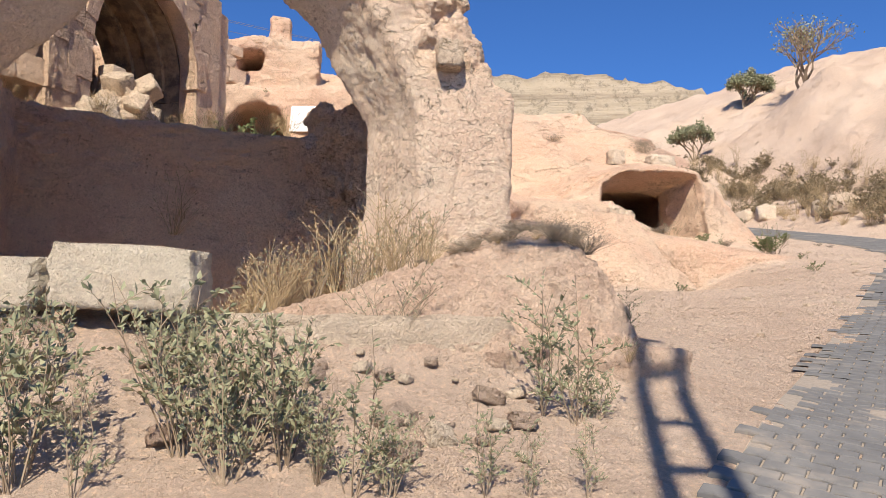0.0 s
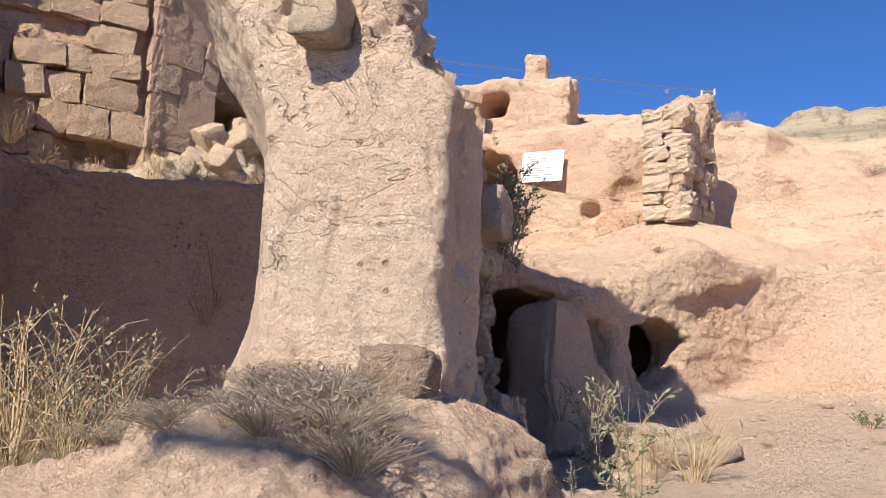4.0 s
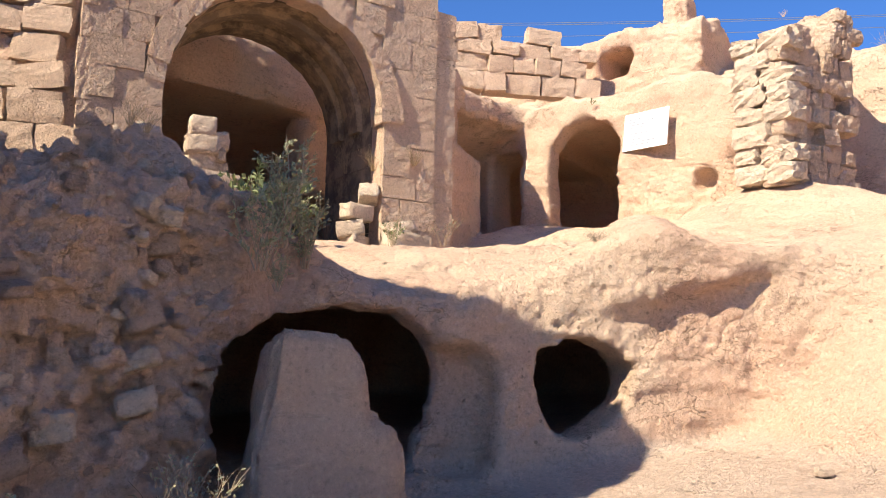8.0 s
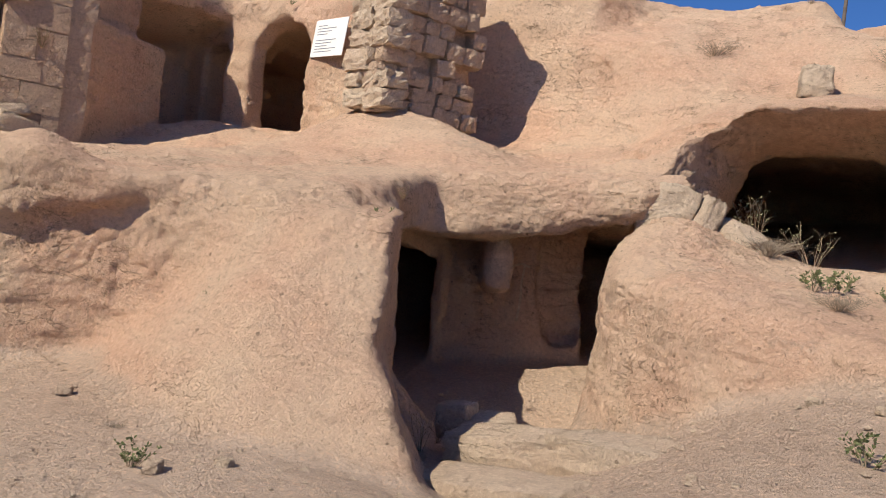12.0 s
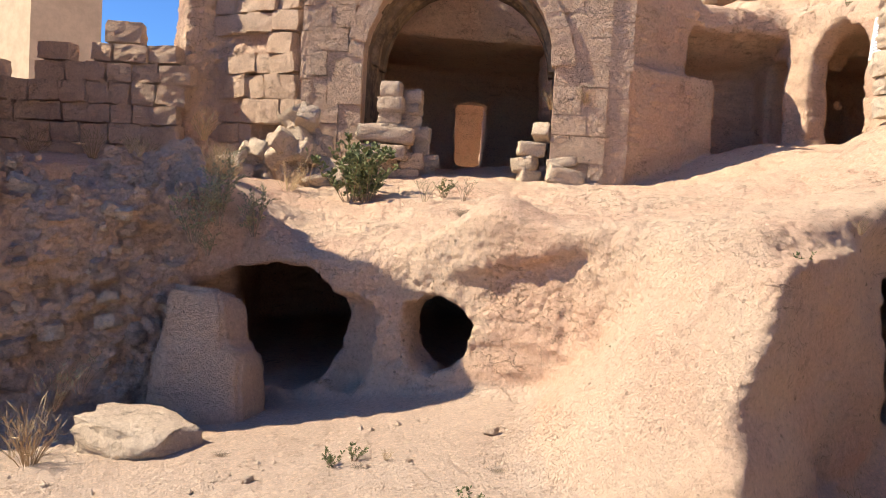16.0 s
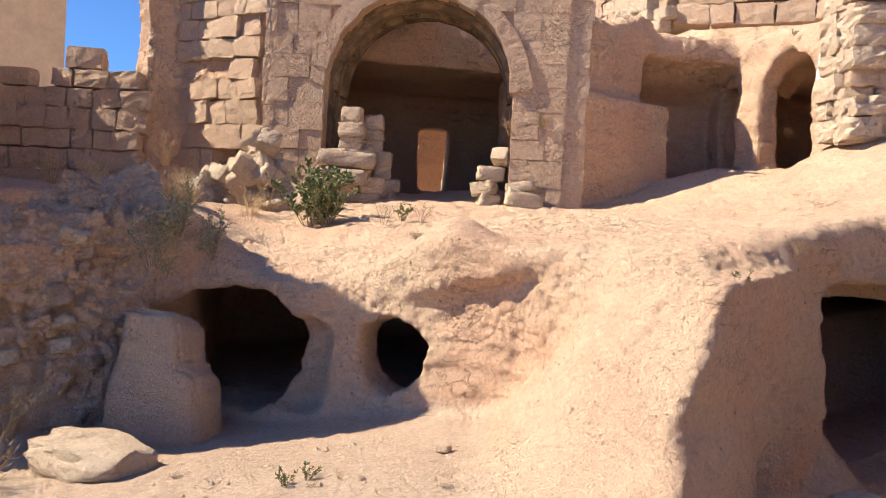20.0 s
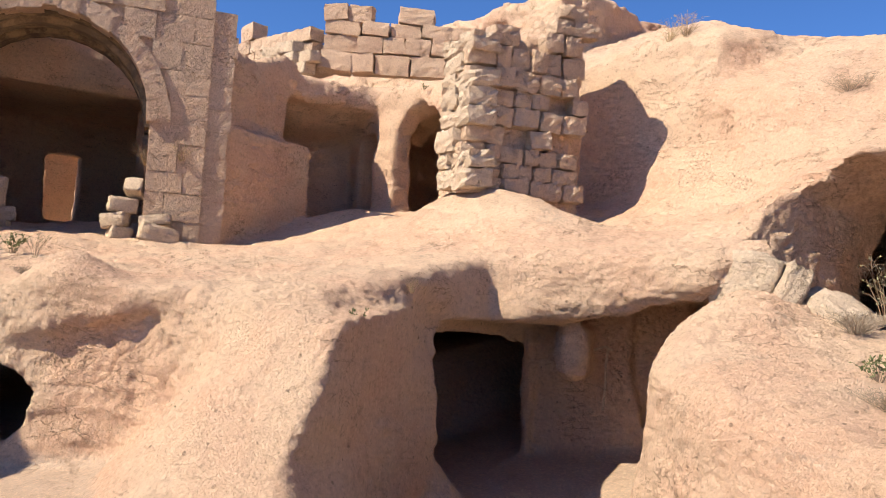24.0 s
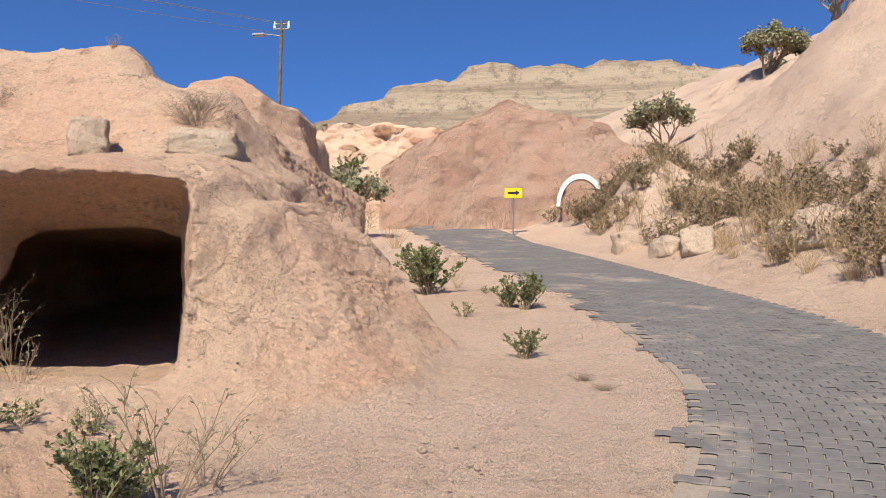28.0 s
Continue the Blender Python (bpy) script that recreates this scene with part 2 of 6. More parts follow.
def mouth(x, y, z, a, b, outline, front, back, k=0.06):
    """A passage whose outline, in metres along a-b and in height, runs from front to back into the rock left of a-b."""
    ex, ey = b[0] - a[0], b[1] - a[1]
    n = math.hypot(ex, ey)
    ex, ey = ex / n, ey / n
    u, v = (x - a[0]) * ex + (y - a[1]) * ey, (y - a[1]) * ex - (x - a[0]) * ey
    return both(poly(u, z, outline), np.maximum(front - v, v - back), k)


def ground_z(x, y):
    """Height of the open ground: a slope that climbs northwards, dipping to the cliff's foot."""
    z = 0.18 * y + 0.055 * np.minimum(0, x - 6.5) * step(8, 14, y)
    z = z + 0.135 * np.maximum(0, 3 - x) * step(3.2, 6.3, y) * (1 - step(9, 12, y)) * step(-9, -2, x)
    z = z - 0.7 * step(-0.75, -1.25, x) * step(6.35, 6.6, y) * step(13.2, 12.6, y) * step(-7.5, -6.5, x)
    z = z - 0.3 * np.exp(-((x - 4.3) / 0.8) ** 2 - ((y - 19.2) / 0.8) ** 2)
    z = z - 1.05 * np.exp(-((x - 4.3) / 1.9) ** 2 - ((y - 18.5) / 2.2) ** 2) - 1.25 * step(4.3, 3.7, x) * step(18.9, 20.0, y) * step(24.5, 23.6, y) * step(-1.5, -0.5, x) * 0.9
    z = z - 0.55 * np.exp(-((x - 2.8) / 0.75) ** 2 - ((y - 18.9) / 0.75) ** 2)
    z = z - 0.24 * np.exp(-((x - 5.5) / 0.9) ** 2 - ((y - 16.6) / 0.9) ** 2)
    return z


APSE = [(-0.5, 8.3), (-1.35, 7.7), (-1.75, 6.7), (-5.2, 6.5), (-4.6, 7.6), (-4.4, 8.3), (-5.1, 9.5), (-5.6, 11.1), (-3.9, 12.0), (-2.3, 12.4), (-1.35, 11.6), (-0.72, 9.6)]
LOWER = [(-13, 8.5), (0.45, 8.7), (0.2, 9.4), (-0.1, 10.3), (-0.5, 11.4), (-0.72, 12.4), (-0.98, 13.05), (-0.18, 14.15), (0.2, 14.85), (0.7, 15.55),
         (1.08, 16.05), (1.35, 16.35), (1.9, 16.6), (2.7, 16.75), (3.15, 17.3), (2.75, 18.3), (2.3, 18.85), (1.95, 19.8), (2.8, 20.55), (3.8, 21.15),
         (4.1, 22.15), (6.6, 22.7), (6.8, 24.2), (6.4, 27.5), (5.8, 33), (-13, 33)]
NOSE = [(2.2, 16.45), (2.9, 16.25), (3.45, 16.25), (3.85, 16.45), (4.6, 16.9), (4.8, 18.0), (3.2, 19.6), (1.4, 18.6), (1.2, 17.0)]
RIM = [(-0.9, 14.2), (0.25, 15.3), (0.9, 15.85), (1.6, 16.6), (2.3, 17.3), (2.6, 18.3), (2.15, 19.2), (1.95, 19.9), (2.8, 20.45), (4.0, 21.05), (4.5, 21.8), (5.2, 22.15), (6.6, 22.25), (7.2, 22.9), (7, 26), (-6, 26), (-6, 16)]
UPPER = [(-5.25, 18.9), (-5.75, 19.6), (-6.6, 21.4), (-6.5, 22.9), (-6.2, 23.05), (-5.75, 23.1), (-4.35, 23.2), (-3.0, 23.2), (-1.9, 23.35), (-1.0, 23.9), (1.0, 24.6), (2.0, 26.2), (2.2, 33), (-15, 33), (-15, 20.5), (-8.2, 19.7)]
TOP_TIER = [(-15, 23.5), (-9.5, 25.2), (-3.7, 25.5), (-4.0, 27.0), (-6.0, 33), (-15, 33)]
MOUND = [(3.6, 21.6), (3.62, 20.5), (4.35, 19.75), (5.6, 19.05), (7.3, 18.9), (8.4, 19.6), (9.0, 22), (8.5, 25), (4.0, 25)]


def terrace_z(x, y):
    """Height of the middle terrace."""
    west = step(-1.0, -4.0, x)
    top = 4.02 + 0.17 * (y - 15.4) * (1 - 0.75 * west) + 0.13 * np.maximum(0, -x) + 0.38 * np.exp(-((x - 0.55) / 0.6) ** 2 - ((y - 15.75) / 0.5) ** 2)
    top = top + 0.75 * np.exp(-((x + 0.3) / 1.6) ** 2 - ((y - 21.4) / 0.9) ** 2) + 0.45 * step(3.2, 4.6, x) * step(21, 22.5, y) + 0.7 * west * step(19.5, 22.5, y)
    back = step(13.9, 12.7, y)
    top = top * (1 - back) + back * (4.45 + 0.075 * np.maximum(0, -x - 2.0))
    return top


def rock(x, y, z):
    gz = ground_z(x, y)
    top = terrace_z(x, y)
    d = both(poly(x, y, LOWER) * 0.93 + 0.05 * (z - 3.4), (z - top) * 0.9, 0.3)
    # brow over the pit
    rim = both(poly(x, y, RIM), np.maximum((z - top) * 0.9, 4.12 + 0.17 * np.maximum(0, x - 1.8) - z), 0.2)
    rim = np.where(y < 18.2, np.maximum(rim, 4.1 - z), rim)
    d = join(d, rim, 0.2)
    # lip over the window: the terrace edge running out to a beak
    lip = poly(x, y, [(-0.5, 14.6), (0.1, 14.88), (0.75, 15.45), (1.3, 16.05), (1.72, 16.78), (1.62, 17.0), (0.2, 16.8), (-1.0, 15.4)])
    lip = both(lip, np.maximum((z - top - 0.05) * 0.95, 3.72 + 0.26 * np.maximum(0, x - 0.2) - 0.16 * np.sin(2.1 * np.clip(x, 0, 1.6)) - z), 0.1)
    d = join(d, lip, 0.09)
    # the nose of rock left of the doorway
    nose = (poly(x, y, NOSE) + 0.85 * (z - 3.4)) / 1.31
    nose = both(nose, np.maximum(0.752 * x + 0.658 * y - 14.13 - 0.55 * np.maximum(0, 3.1 - z) * step(18.0, 17.0, y), z - 4.15), 0.12)
    d = join(d, nose, 0.25)
    # mound right of the pit
    mtop = 0.18 * y + 0.36 - 0.38 * step(5.2, 8.5, x) + 0.42 * np.exp(-((x - 4.3) / 0.7) ** 2 - ((y - 21.2) / 0.8) ** 2)
    d = join(d, both(poly(x, y, MOUND) * 0.96 + 0.14 * (z - 2.9), z - mtop, 0.3), 0.1)
    # brow of the right-hand cave and the apron beside it
    brow = 5.98 + 0.2 * (y - 22.2) + 0.12 * np.sin(1.5 * (x - 4.2)) - 0.5 * step(4.7, 3.4, x)
    d = join(d, both(poly(x, y, [(3.2, 21.6), (4.3, 21.9), (5.2, 22.1), (6.6, 22.2), (6.95, 23.2), (6.8, 26), (3, 26)]), np.maximum(z - brow, 4.5 - z + 0.35 * (x - 3.2) - 3.5 * np.maximum(0, x - 6.35)), 0.25), 0.2)
    d = join(d, both(poly(x, y, [(6.5, 22.5), (7.2, 22.4), (8.0, 23.0), (8.6, 24.8), (8.0, 27), (6.2, 27)]) * 0.72 + 0.58 * (z - 4.8), z - 6.1, 0.5), 0.45)
    crest = 8.72 - 0.14 * np.maximum(0, x - 4.6) - 1.2 * np.maximum(0, x - 5.95) + 0.12 * np.sin(4.3 * x)
    d = join(d, both(poly(x, y, [(4.0, 27.9), (5.3, 28.2), (5.75, 29.0), (5.6, 30.5), (5.2, 33), (3.6, 33)]), z - crest, 0.2), 0.15)
    # upper slope: a steep step behind the terrace, then a rounded shoulder
    sA = 6.05 + 1.35 * step(23.75, 24.4, y) + 0.6 * (y - 24.1)
    sB = 6.0 + 0.42 * (y - 22.7) + 0.85 * np.maximum(0, y - 24.3)
    w = step(2.0, 4.2, x)
    cap = 9.0 - 0.24 * np.maximum(0, x - 1.0) - 0.2 * np.maximum(0, x - 4.2) - 1.3 * np.maximum(0, x - 6.0) + 0.22 * np.maximum(0, 0.2 - x) + 0.02 * (y - 27.0)
    lim = join(sA * (1 - w) + sB * w, cap, 0.5)
    d = join(d, np.maximum((z - lim) * 0.75, poly(x, y, [(-1.2, 22.6), (0.5, 22.9), (3.5, 22.7), (6.7, 23.0), (7.0, 25), (6.9, 28.5), (6.0, 33), (-2, 33)])), 0.3)
    d = join(d, ball(x, y, z, (3.7, 26.2, 8.3), (0.6, 0.5, 0.32)), 0.25)
    d = join(d, ball(x, y, z, (5.4, 26.0, 7.6), (0.45, 0.4, 0.32)), 0.2)
    d = cut(d, ball(x, y, z, (1.0, 23.9, 7.0), (1.1, 0.4, 0.55)), 0.2)
    # upper cliff with the twin chambers
    utop = 8.25 + 0.42 * (y - 23.4) - 0.6 * step(-6, -9, x) * (1 - step(22, 24, y)) + 1.7 * step(22.2, 20.8, y)
    utop = np.maximum(utop, 8.55 - 0.5 * step(-3.0, -1.0, x))
    d = join(d, both(poly(x, y, UPPER), (z - np.minimum(utop, cap + 0.8 * step(-0.5, -2.5, x) - 0.3 * step(0, 2, x))) * 0.9, 0.35), 0.25)
    d = join(d, both(poly(x, y, TOP_TIER), (z - (10.7 + 0.1 * (y - 25.4))), 0.25), 0.15)
    d = join(d, block(x, y, z, (-5.35, 27.5, 11.2), (0.34, 0.4, 0.85), 10, 0.12), 0.12)
    d = join(d, block(x, y, z, (-6.0, 27.5, 10.9), (0.45, 0.4, 0.45), 10, 0.2), 0.12)
    # core of the ruined masonry spur
    spur = poly(x, y, [(-0.72, 21.3), (-0.3, 21.15), (-0.02, 22.7), (-0.6, 23.4), (-1.5, 23.3)])
    d = join(d, both(spur, z - (7.9 + 1.0 * step(21.3, 22.9, y) - 0.5 * np.abs(x + 0.5)), 0.2), 0.1)
    # mass beside the pillar, eroded
    back = np.maximum(0, 0.3 - 0.33 * (y - 9.4) - x)
    d = join(d, both(poly(x, y, [(-0.7, 8.7), (0.5, 8.6), (0.42, 9.1), (0.14, 9.9), (-0.2, 10.9), (-0.5, 11.7), (-0.75, 12.5), (-1.2, 12.8), (-2.2, 12.45), (-1.3, 11.5)]) + 0.06 * (z - 3.0), z - np.minimum(4.95, 4.1 + 0.8 * back), 0.2), 0.12)
    d = join(d, ball(x, y, z, (0.3, 9.4, 1.9), (0.5, 0.7, 0.7)), 0.25)
    # foot of the pillar, sill of the apse, bank below it
    d = join(d, ball(x, y, z, (0.5, 7.35, 1.45), (0.95, 0.85, 0.95)), 0.35)
    heap_z = np.interp(x, [-1.7, -1.4, -1.0, -0.5, 0.0, 0.6, 0.85, 1.05, 1.25, 1.5], [1.5, 1.85, 1.97, 2.14, 2.29, 2.47, 2.47, 2.38, 2.2, 1.5]).astype(np.float32)
    heap_z = 1.55 + (heap_z - 1.55) * step(5.95, 6.85, y) - 0.9 * step(7.1, 7.9, y) * step(-0.2, -0.9, x)
    d = join(d, both((z - heap_z) * 0.8, np.maximum(np.maximum(5.9 - y, y - 8.5), np.abs(x + 0.05) - 1.75), 0.1), 0.1)
    d = join(d, block(x, y, z, (-2.2, 6.2, 1.15), (2.9, 0.3, 0.5), -3, 0.12), 0.15)
    # rock around the vaulted portal
    side = poly(x, y, [(-6.5, 13.85), (-7.85, 12.1), (-7.55, 11.5), (-8.2, 11.2), (-9.8, 11.8), (-9.8, 14.9), (-7.4, 14.8)])
    d = join(d, both(side, z - (9.9 + 0.35 * np.sin(2.3 * y) - 1.4 * np.maximum(0, 12.0 - y)), 0.3), 0.2)
    d = cut(d, block(x, y, z, (-6.85, 13.2, 5.45), (0.4, 0.5, 0.36), 50, 0.15, -0.25), 0.08)
    hall = both(poly(x, y, [(-8.3, 13.4), (-8.25, 20.3), (-13.2, 20.6), (-13.2, 13.2)]), z - (9.0 - 0.2 * (x + 8.6)), 0.2)
    d = join(d, hall, 0.15)
    d = cut(d, block(x, y, z, (-10.3, 16.95, 6.25), (2.3, 3.2, 1.45), 2, 0.2), 0.06)
    d = cut(d, block(x, y, z, (-13.0, 17.95, 6.1), (1.4, 0.38, 0.8), 0, 0.05), 0.04)
    d = join(d, block(x, y, z, (-15.2, 18.9, 6.5), (0.7, 1.6, 2.2), 20, 0.3), 0.2)
    # ragged remnant of the hall's front hanging on the right
    d = join(d, block(x, y, z, (-8.6, 19.15, 6.9), (0.3, 0.55, 0.75), 0, 0.2), 0.2)
    # carve: apse, chambers, windows
    d = cut(d, both(poly(x, y, APSE), 1.3 - z, 0.12), 0.06)
    # first cave, the small window beside it, and the one dark chamber behind both
    d = cut(d, mouth(x, y, z, (-0.9, 13.0), (-0.23, 14.22), [(-0.5, 2.15), (-0.42, 3.2), (-0.1, 3.5), (0.45, 3.62), (0.95, 3.59), (1.2, 3.38), (1.32, 3.08), (1.24, 2.72), (1.12, 2.33), (0.85, 2.17)], -1.2, 1.2), 0.12)
    d = cut(d, block(x, y, z, (-0.22, 14.3, 2.78), (0.28, 0.22, 0.5), 61, 0.2), 0.16)
    d = cut(d, mouth(x, y, z, (0.04, 14.98), (0.5, 15.67), [(0.0, 3.1), (0.05, 3.28), (0.25, 3.41), (0.46, 3.41), (0.63, 3.35), (0.83, 3.19), (0.76, 2.95), (0.55, 2.7), (0.33, 2.59), (0.13, 2.7), (0.02, 2.86)], -1.0, 0.9), 0.05)
    den = poly(x, y, [(-1.0, 13.02), (-0.75, 14.3), (-0.4, 15.1), (0.1, 15.9), (0.3, 17.0), (-0.5, 18.0), (-5.0, 18.6), (-8.0, 16.0), (-6.0, 13.1), (-2.2, 12.98)])
    d = cut(d, both(den, np.maximum(z - 3.62 - 0.05 * np.maximum(0, -x), 2.15 - z), 0.2), 0.1)
    # sunken porch: the dark door in its west side, the back wall with its niche and second door
    porch = poly(x, y, [(2.5, 18.85), (2.16, 19.12), (1.12, 21.3), (2.05, 21.8), (3.1, 22.4), (3.7, 22.5), (3.75, 21.0), (4.1, 19.9), (4.9, 19.2), (4.9, 17.6), (4.1, 17.05)])
    d = cut(d, both(porch, z - (4.03 + 0.13 * np.maximum(0, x - 1.6) + 0.24 * step(20.6, 21.6, y)), 0.1), 0.06)
    d = cut(d, mouth(x, y, z, (2.14, 19.09), (1.43, 20.96), [(0.03, 1.6), (0.03, 3.85), (0.14, 4.02), (0.3, 4.08), (2.0, 4.08), (2.22, 3.98), (2.3, 3.85), (2.3, 3.0), (2.32, 1.6)], -0.4, 0.35), 0.05)
    d = cut(d, both(poly(x, y, [(1.75, 18.7), (1.7, 19.4), (1.0, 21.3), (0.6, 23.4), (-1.5, 25.6), (-5.5, 24.5), (-5.0, 19.4), (-0.5, 18.3)]), np.maximum(z - 3.9, 1.7 - z), 0.2), 0.08)
    d = cut(d, mouth(x, y, z, (1.43, 20.96), (2.14, 21.55), [(1.18, 4.4), (1.2, 3.4), (1.33, 2.95), (1.5, 2.78), (1.8, 2.84), (1.88, 3.2), (1.82, 4.4)], -0.2, 0.45), 0.05)
    d = cut(d, mouth(x, y, z, (1.43, 20.96), (2.14, 21.55), [(1.84, 1.6), (1.84, 4.4), (2.6, 4.4), (2.6, 1.6)], -0.2, 2.2), 0.05)
    d = cut(d, block(x, y, z, (2.2, 24.6, 3.1), (1.5, 1.3, 1.2), 35, 0.3), 0.1)
    # worn knob of a broken partition standing out from the porch wall
    d = join(d, block(x, y, z, (2.02, 21.14, 3.78), (0.17, 0.5, 0.33), 40, 0.15), 0.06)
    # right-hand cave: flared mouth under the brow, then the dark chamber
    v = (y - 23.5) * 0.981 - (x - 4.2) * 0.196
    d = cut(d, both(poly(x, y, [(3.95, 21.6), (4.08, 22.2), (4.2, 23.5), (4.5, 24.2), (6.0, 24.2), (6.08, 23.7), (6.75, 22.4), (6.9, 21.6)]), np.maximum(z - 5.72 - 0.2 * np.maximum(0, -v) + 0.25 * step(4.7, 4.1, x), 4.2 - z), 0.14), 0.06)
    d = cut(d, mouth(x, y, z, (4.2, 23.5), (6.2, 23.9), [(-0.3, 4.28), (-0.25, 4.85), (0.05, 5.56), (0.3, 5.74), (1.4, 5.76), (1.68, 5.66), (1.78, 5.25), (1.72, 4.28)], -0.5, 3.0), 0.06)
    d = cut(d, block(x, y, z, (4.6, 25.4, 5.0), (1.7, 1.35, 0.85), 8, 0.25), 0.06)
    d = cut(d, block(x, y, z, (4.3, 27.2, 5.0), (2.3, 2.3, 0.95), 8, 0.3), 0.1)
    d = cut(d, block(x, y, z, (4.1, 29.4, 5.0), (2.1, 1.8, 0.95), 8, 0.3), 0.1)
    # twin upper chambers: an open recess, a rounded pillar, and an arched door
    niche = poly(x, y, [(-6.2, 20.95), (-6.2, 21.6), (-6.2, 22.72), (-6.5, 22.95), (-8.3, 23.3), (-8.4, 21.2), (-7.0, 20.9)])
    d = cut(d, both(niche, np.maximum(z - 7.95 + 0.35 * np.maximum(0, -x - 6.8), 5.15 - z), 0.25), 0.1)
    d = cut(d, block(x, y, z, (-7.2, 23.7, 6.3), (0.45, 1.2, 1.25), 10, 0.3), 0.1)
    d = cut(d, mouth(x, y, z, (-5.75, 23.11), (-4.39, 23.2), [(-0.12, 5.85), (-0.24, 7.0), (-0.18, 7.48), (0.12, 7.86), (0.65, 8.04), (1.17, 7.88), (1.43, 7.5), (1.4, 6.9), (1.32, 5.85)], -1.0, 1.0), 0.1)
    d = cut(d, block(x, y, z, (-5.4, 25.6, 6.85), (1.6, 1.9, 1.2), 8, 0.3), 0.1)
    d = cut(d, block(x, y, z, (-7.9, 25.6, 6.6), (1.2, 1.4, 1.2), 20, 0.3), 0.1)
    d = join(d, block(x, y, z, (-5.85, 20.12, 5.95), (1.4, 0.2, 1.08), 115.7, 0.12), 0.08)
    d = cut(d, block(x, y, z, (-7.98, 25.9, 9.78), (0.42, 1.2, 0.27), 0, 0.15), 0.08)
    d = cut(d, block(x, y, z, (-5.95, 26.0, 9.92), (0.36, 1.2, 0.27), 4, 0.12), 0.08)
    d = cut(d, ball(x, y, z, (-1.75, 23.1, 6.9), (0.5, 0.6, 0.5)), 0.1)
    d = cut(d, ball(x, y, z, (-2.6, 23.25, 6.5), (0.22, 0.35, 0.22)), 0.08)
    # open ground
    d = join(d, (z - gz) * 0.97, 0.14)
    return d


def arch_ruin(x, y, z):
    """The splayed arch and pillar that stand before the apse."""
    u = (x - 0.1) * -0.983 + (y - 8.2) * -0.18
    w = (x - 0.1) * -0.18 + (y - 8.2) * 0.983
    t = np.clip(w / 0.85, -0.2, 1.2)
    r, zc, uc = 2.34 - (0.40 + 0.25 * step(3.7, 4.4, z) + 0.2 * step(3.0, 2.3, z)) * t, 3.35 + 0.45 * t, 2.68 + 0.02 * t
    r = r - (0.30 * np.clip(w / 0.85, 0, 1.3) * step(4.1, 4.7, z) - 1.3 * step(4.2, 3.4, z)) * step(uc, uc + 1.2, u)
    hole = np.where(z < zc, np.abs(u - uc), np.sqrt((u - uc) ** 2 + (z - zc) ** 2)) - r
    right = -0.60 + 0.2 * step(4.0, 4.12, z) + 0.3 * np.clip(z - 4.1, 0, 1) - 0.08 * step(2.8, 2.3, z)
    slab = both(np.maximum(-w, w - 0.92), np.maximum(right - u, u - 9.0), 0.06)
    crest = 8.7 + 0.25 * np.sin(1.7 * u + 0.6) + 0.2 * np.sin(4.1 * u)
    slab = both(slab, np.maximum(z - crest, 1.2 - z), 0.12)
    return cut(slab, hole, 0.04)


def arch_rough(x, y, z, d):
    hi = step(4.15, 4.6, z) * step(-1.2, -0.3, x)
    side = step(0.5, 0.72, x) * 0.6
    n = 0.012 * vnoise(x * 2.2, y * 2.2, z * 2.2) + 0.012 * vnoise(x * 9, y * 9, z * 5)
    n = n + (hi + side) * (0.10 * np.abs(vnoise(x * 3.4, y * 3.4, z * 3.4)) + 0.05 * vnoise(x * 7, y * 7, z * 7))
    return d + n


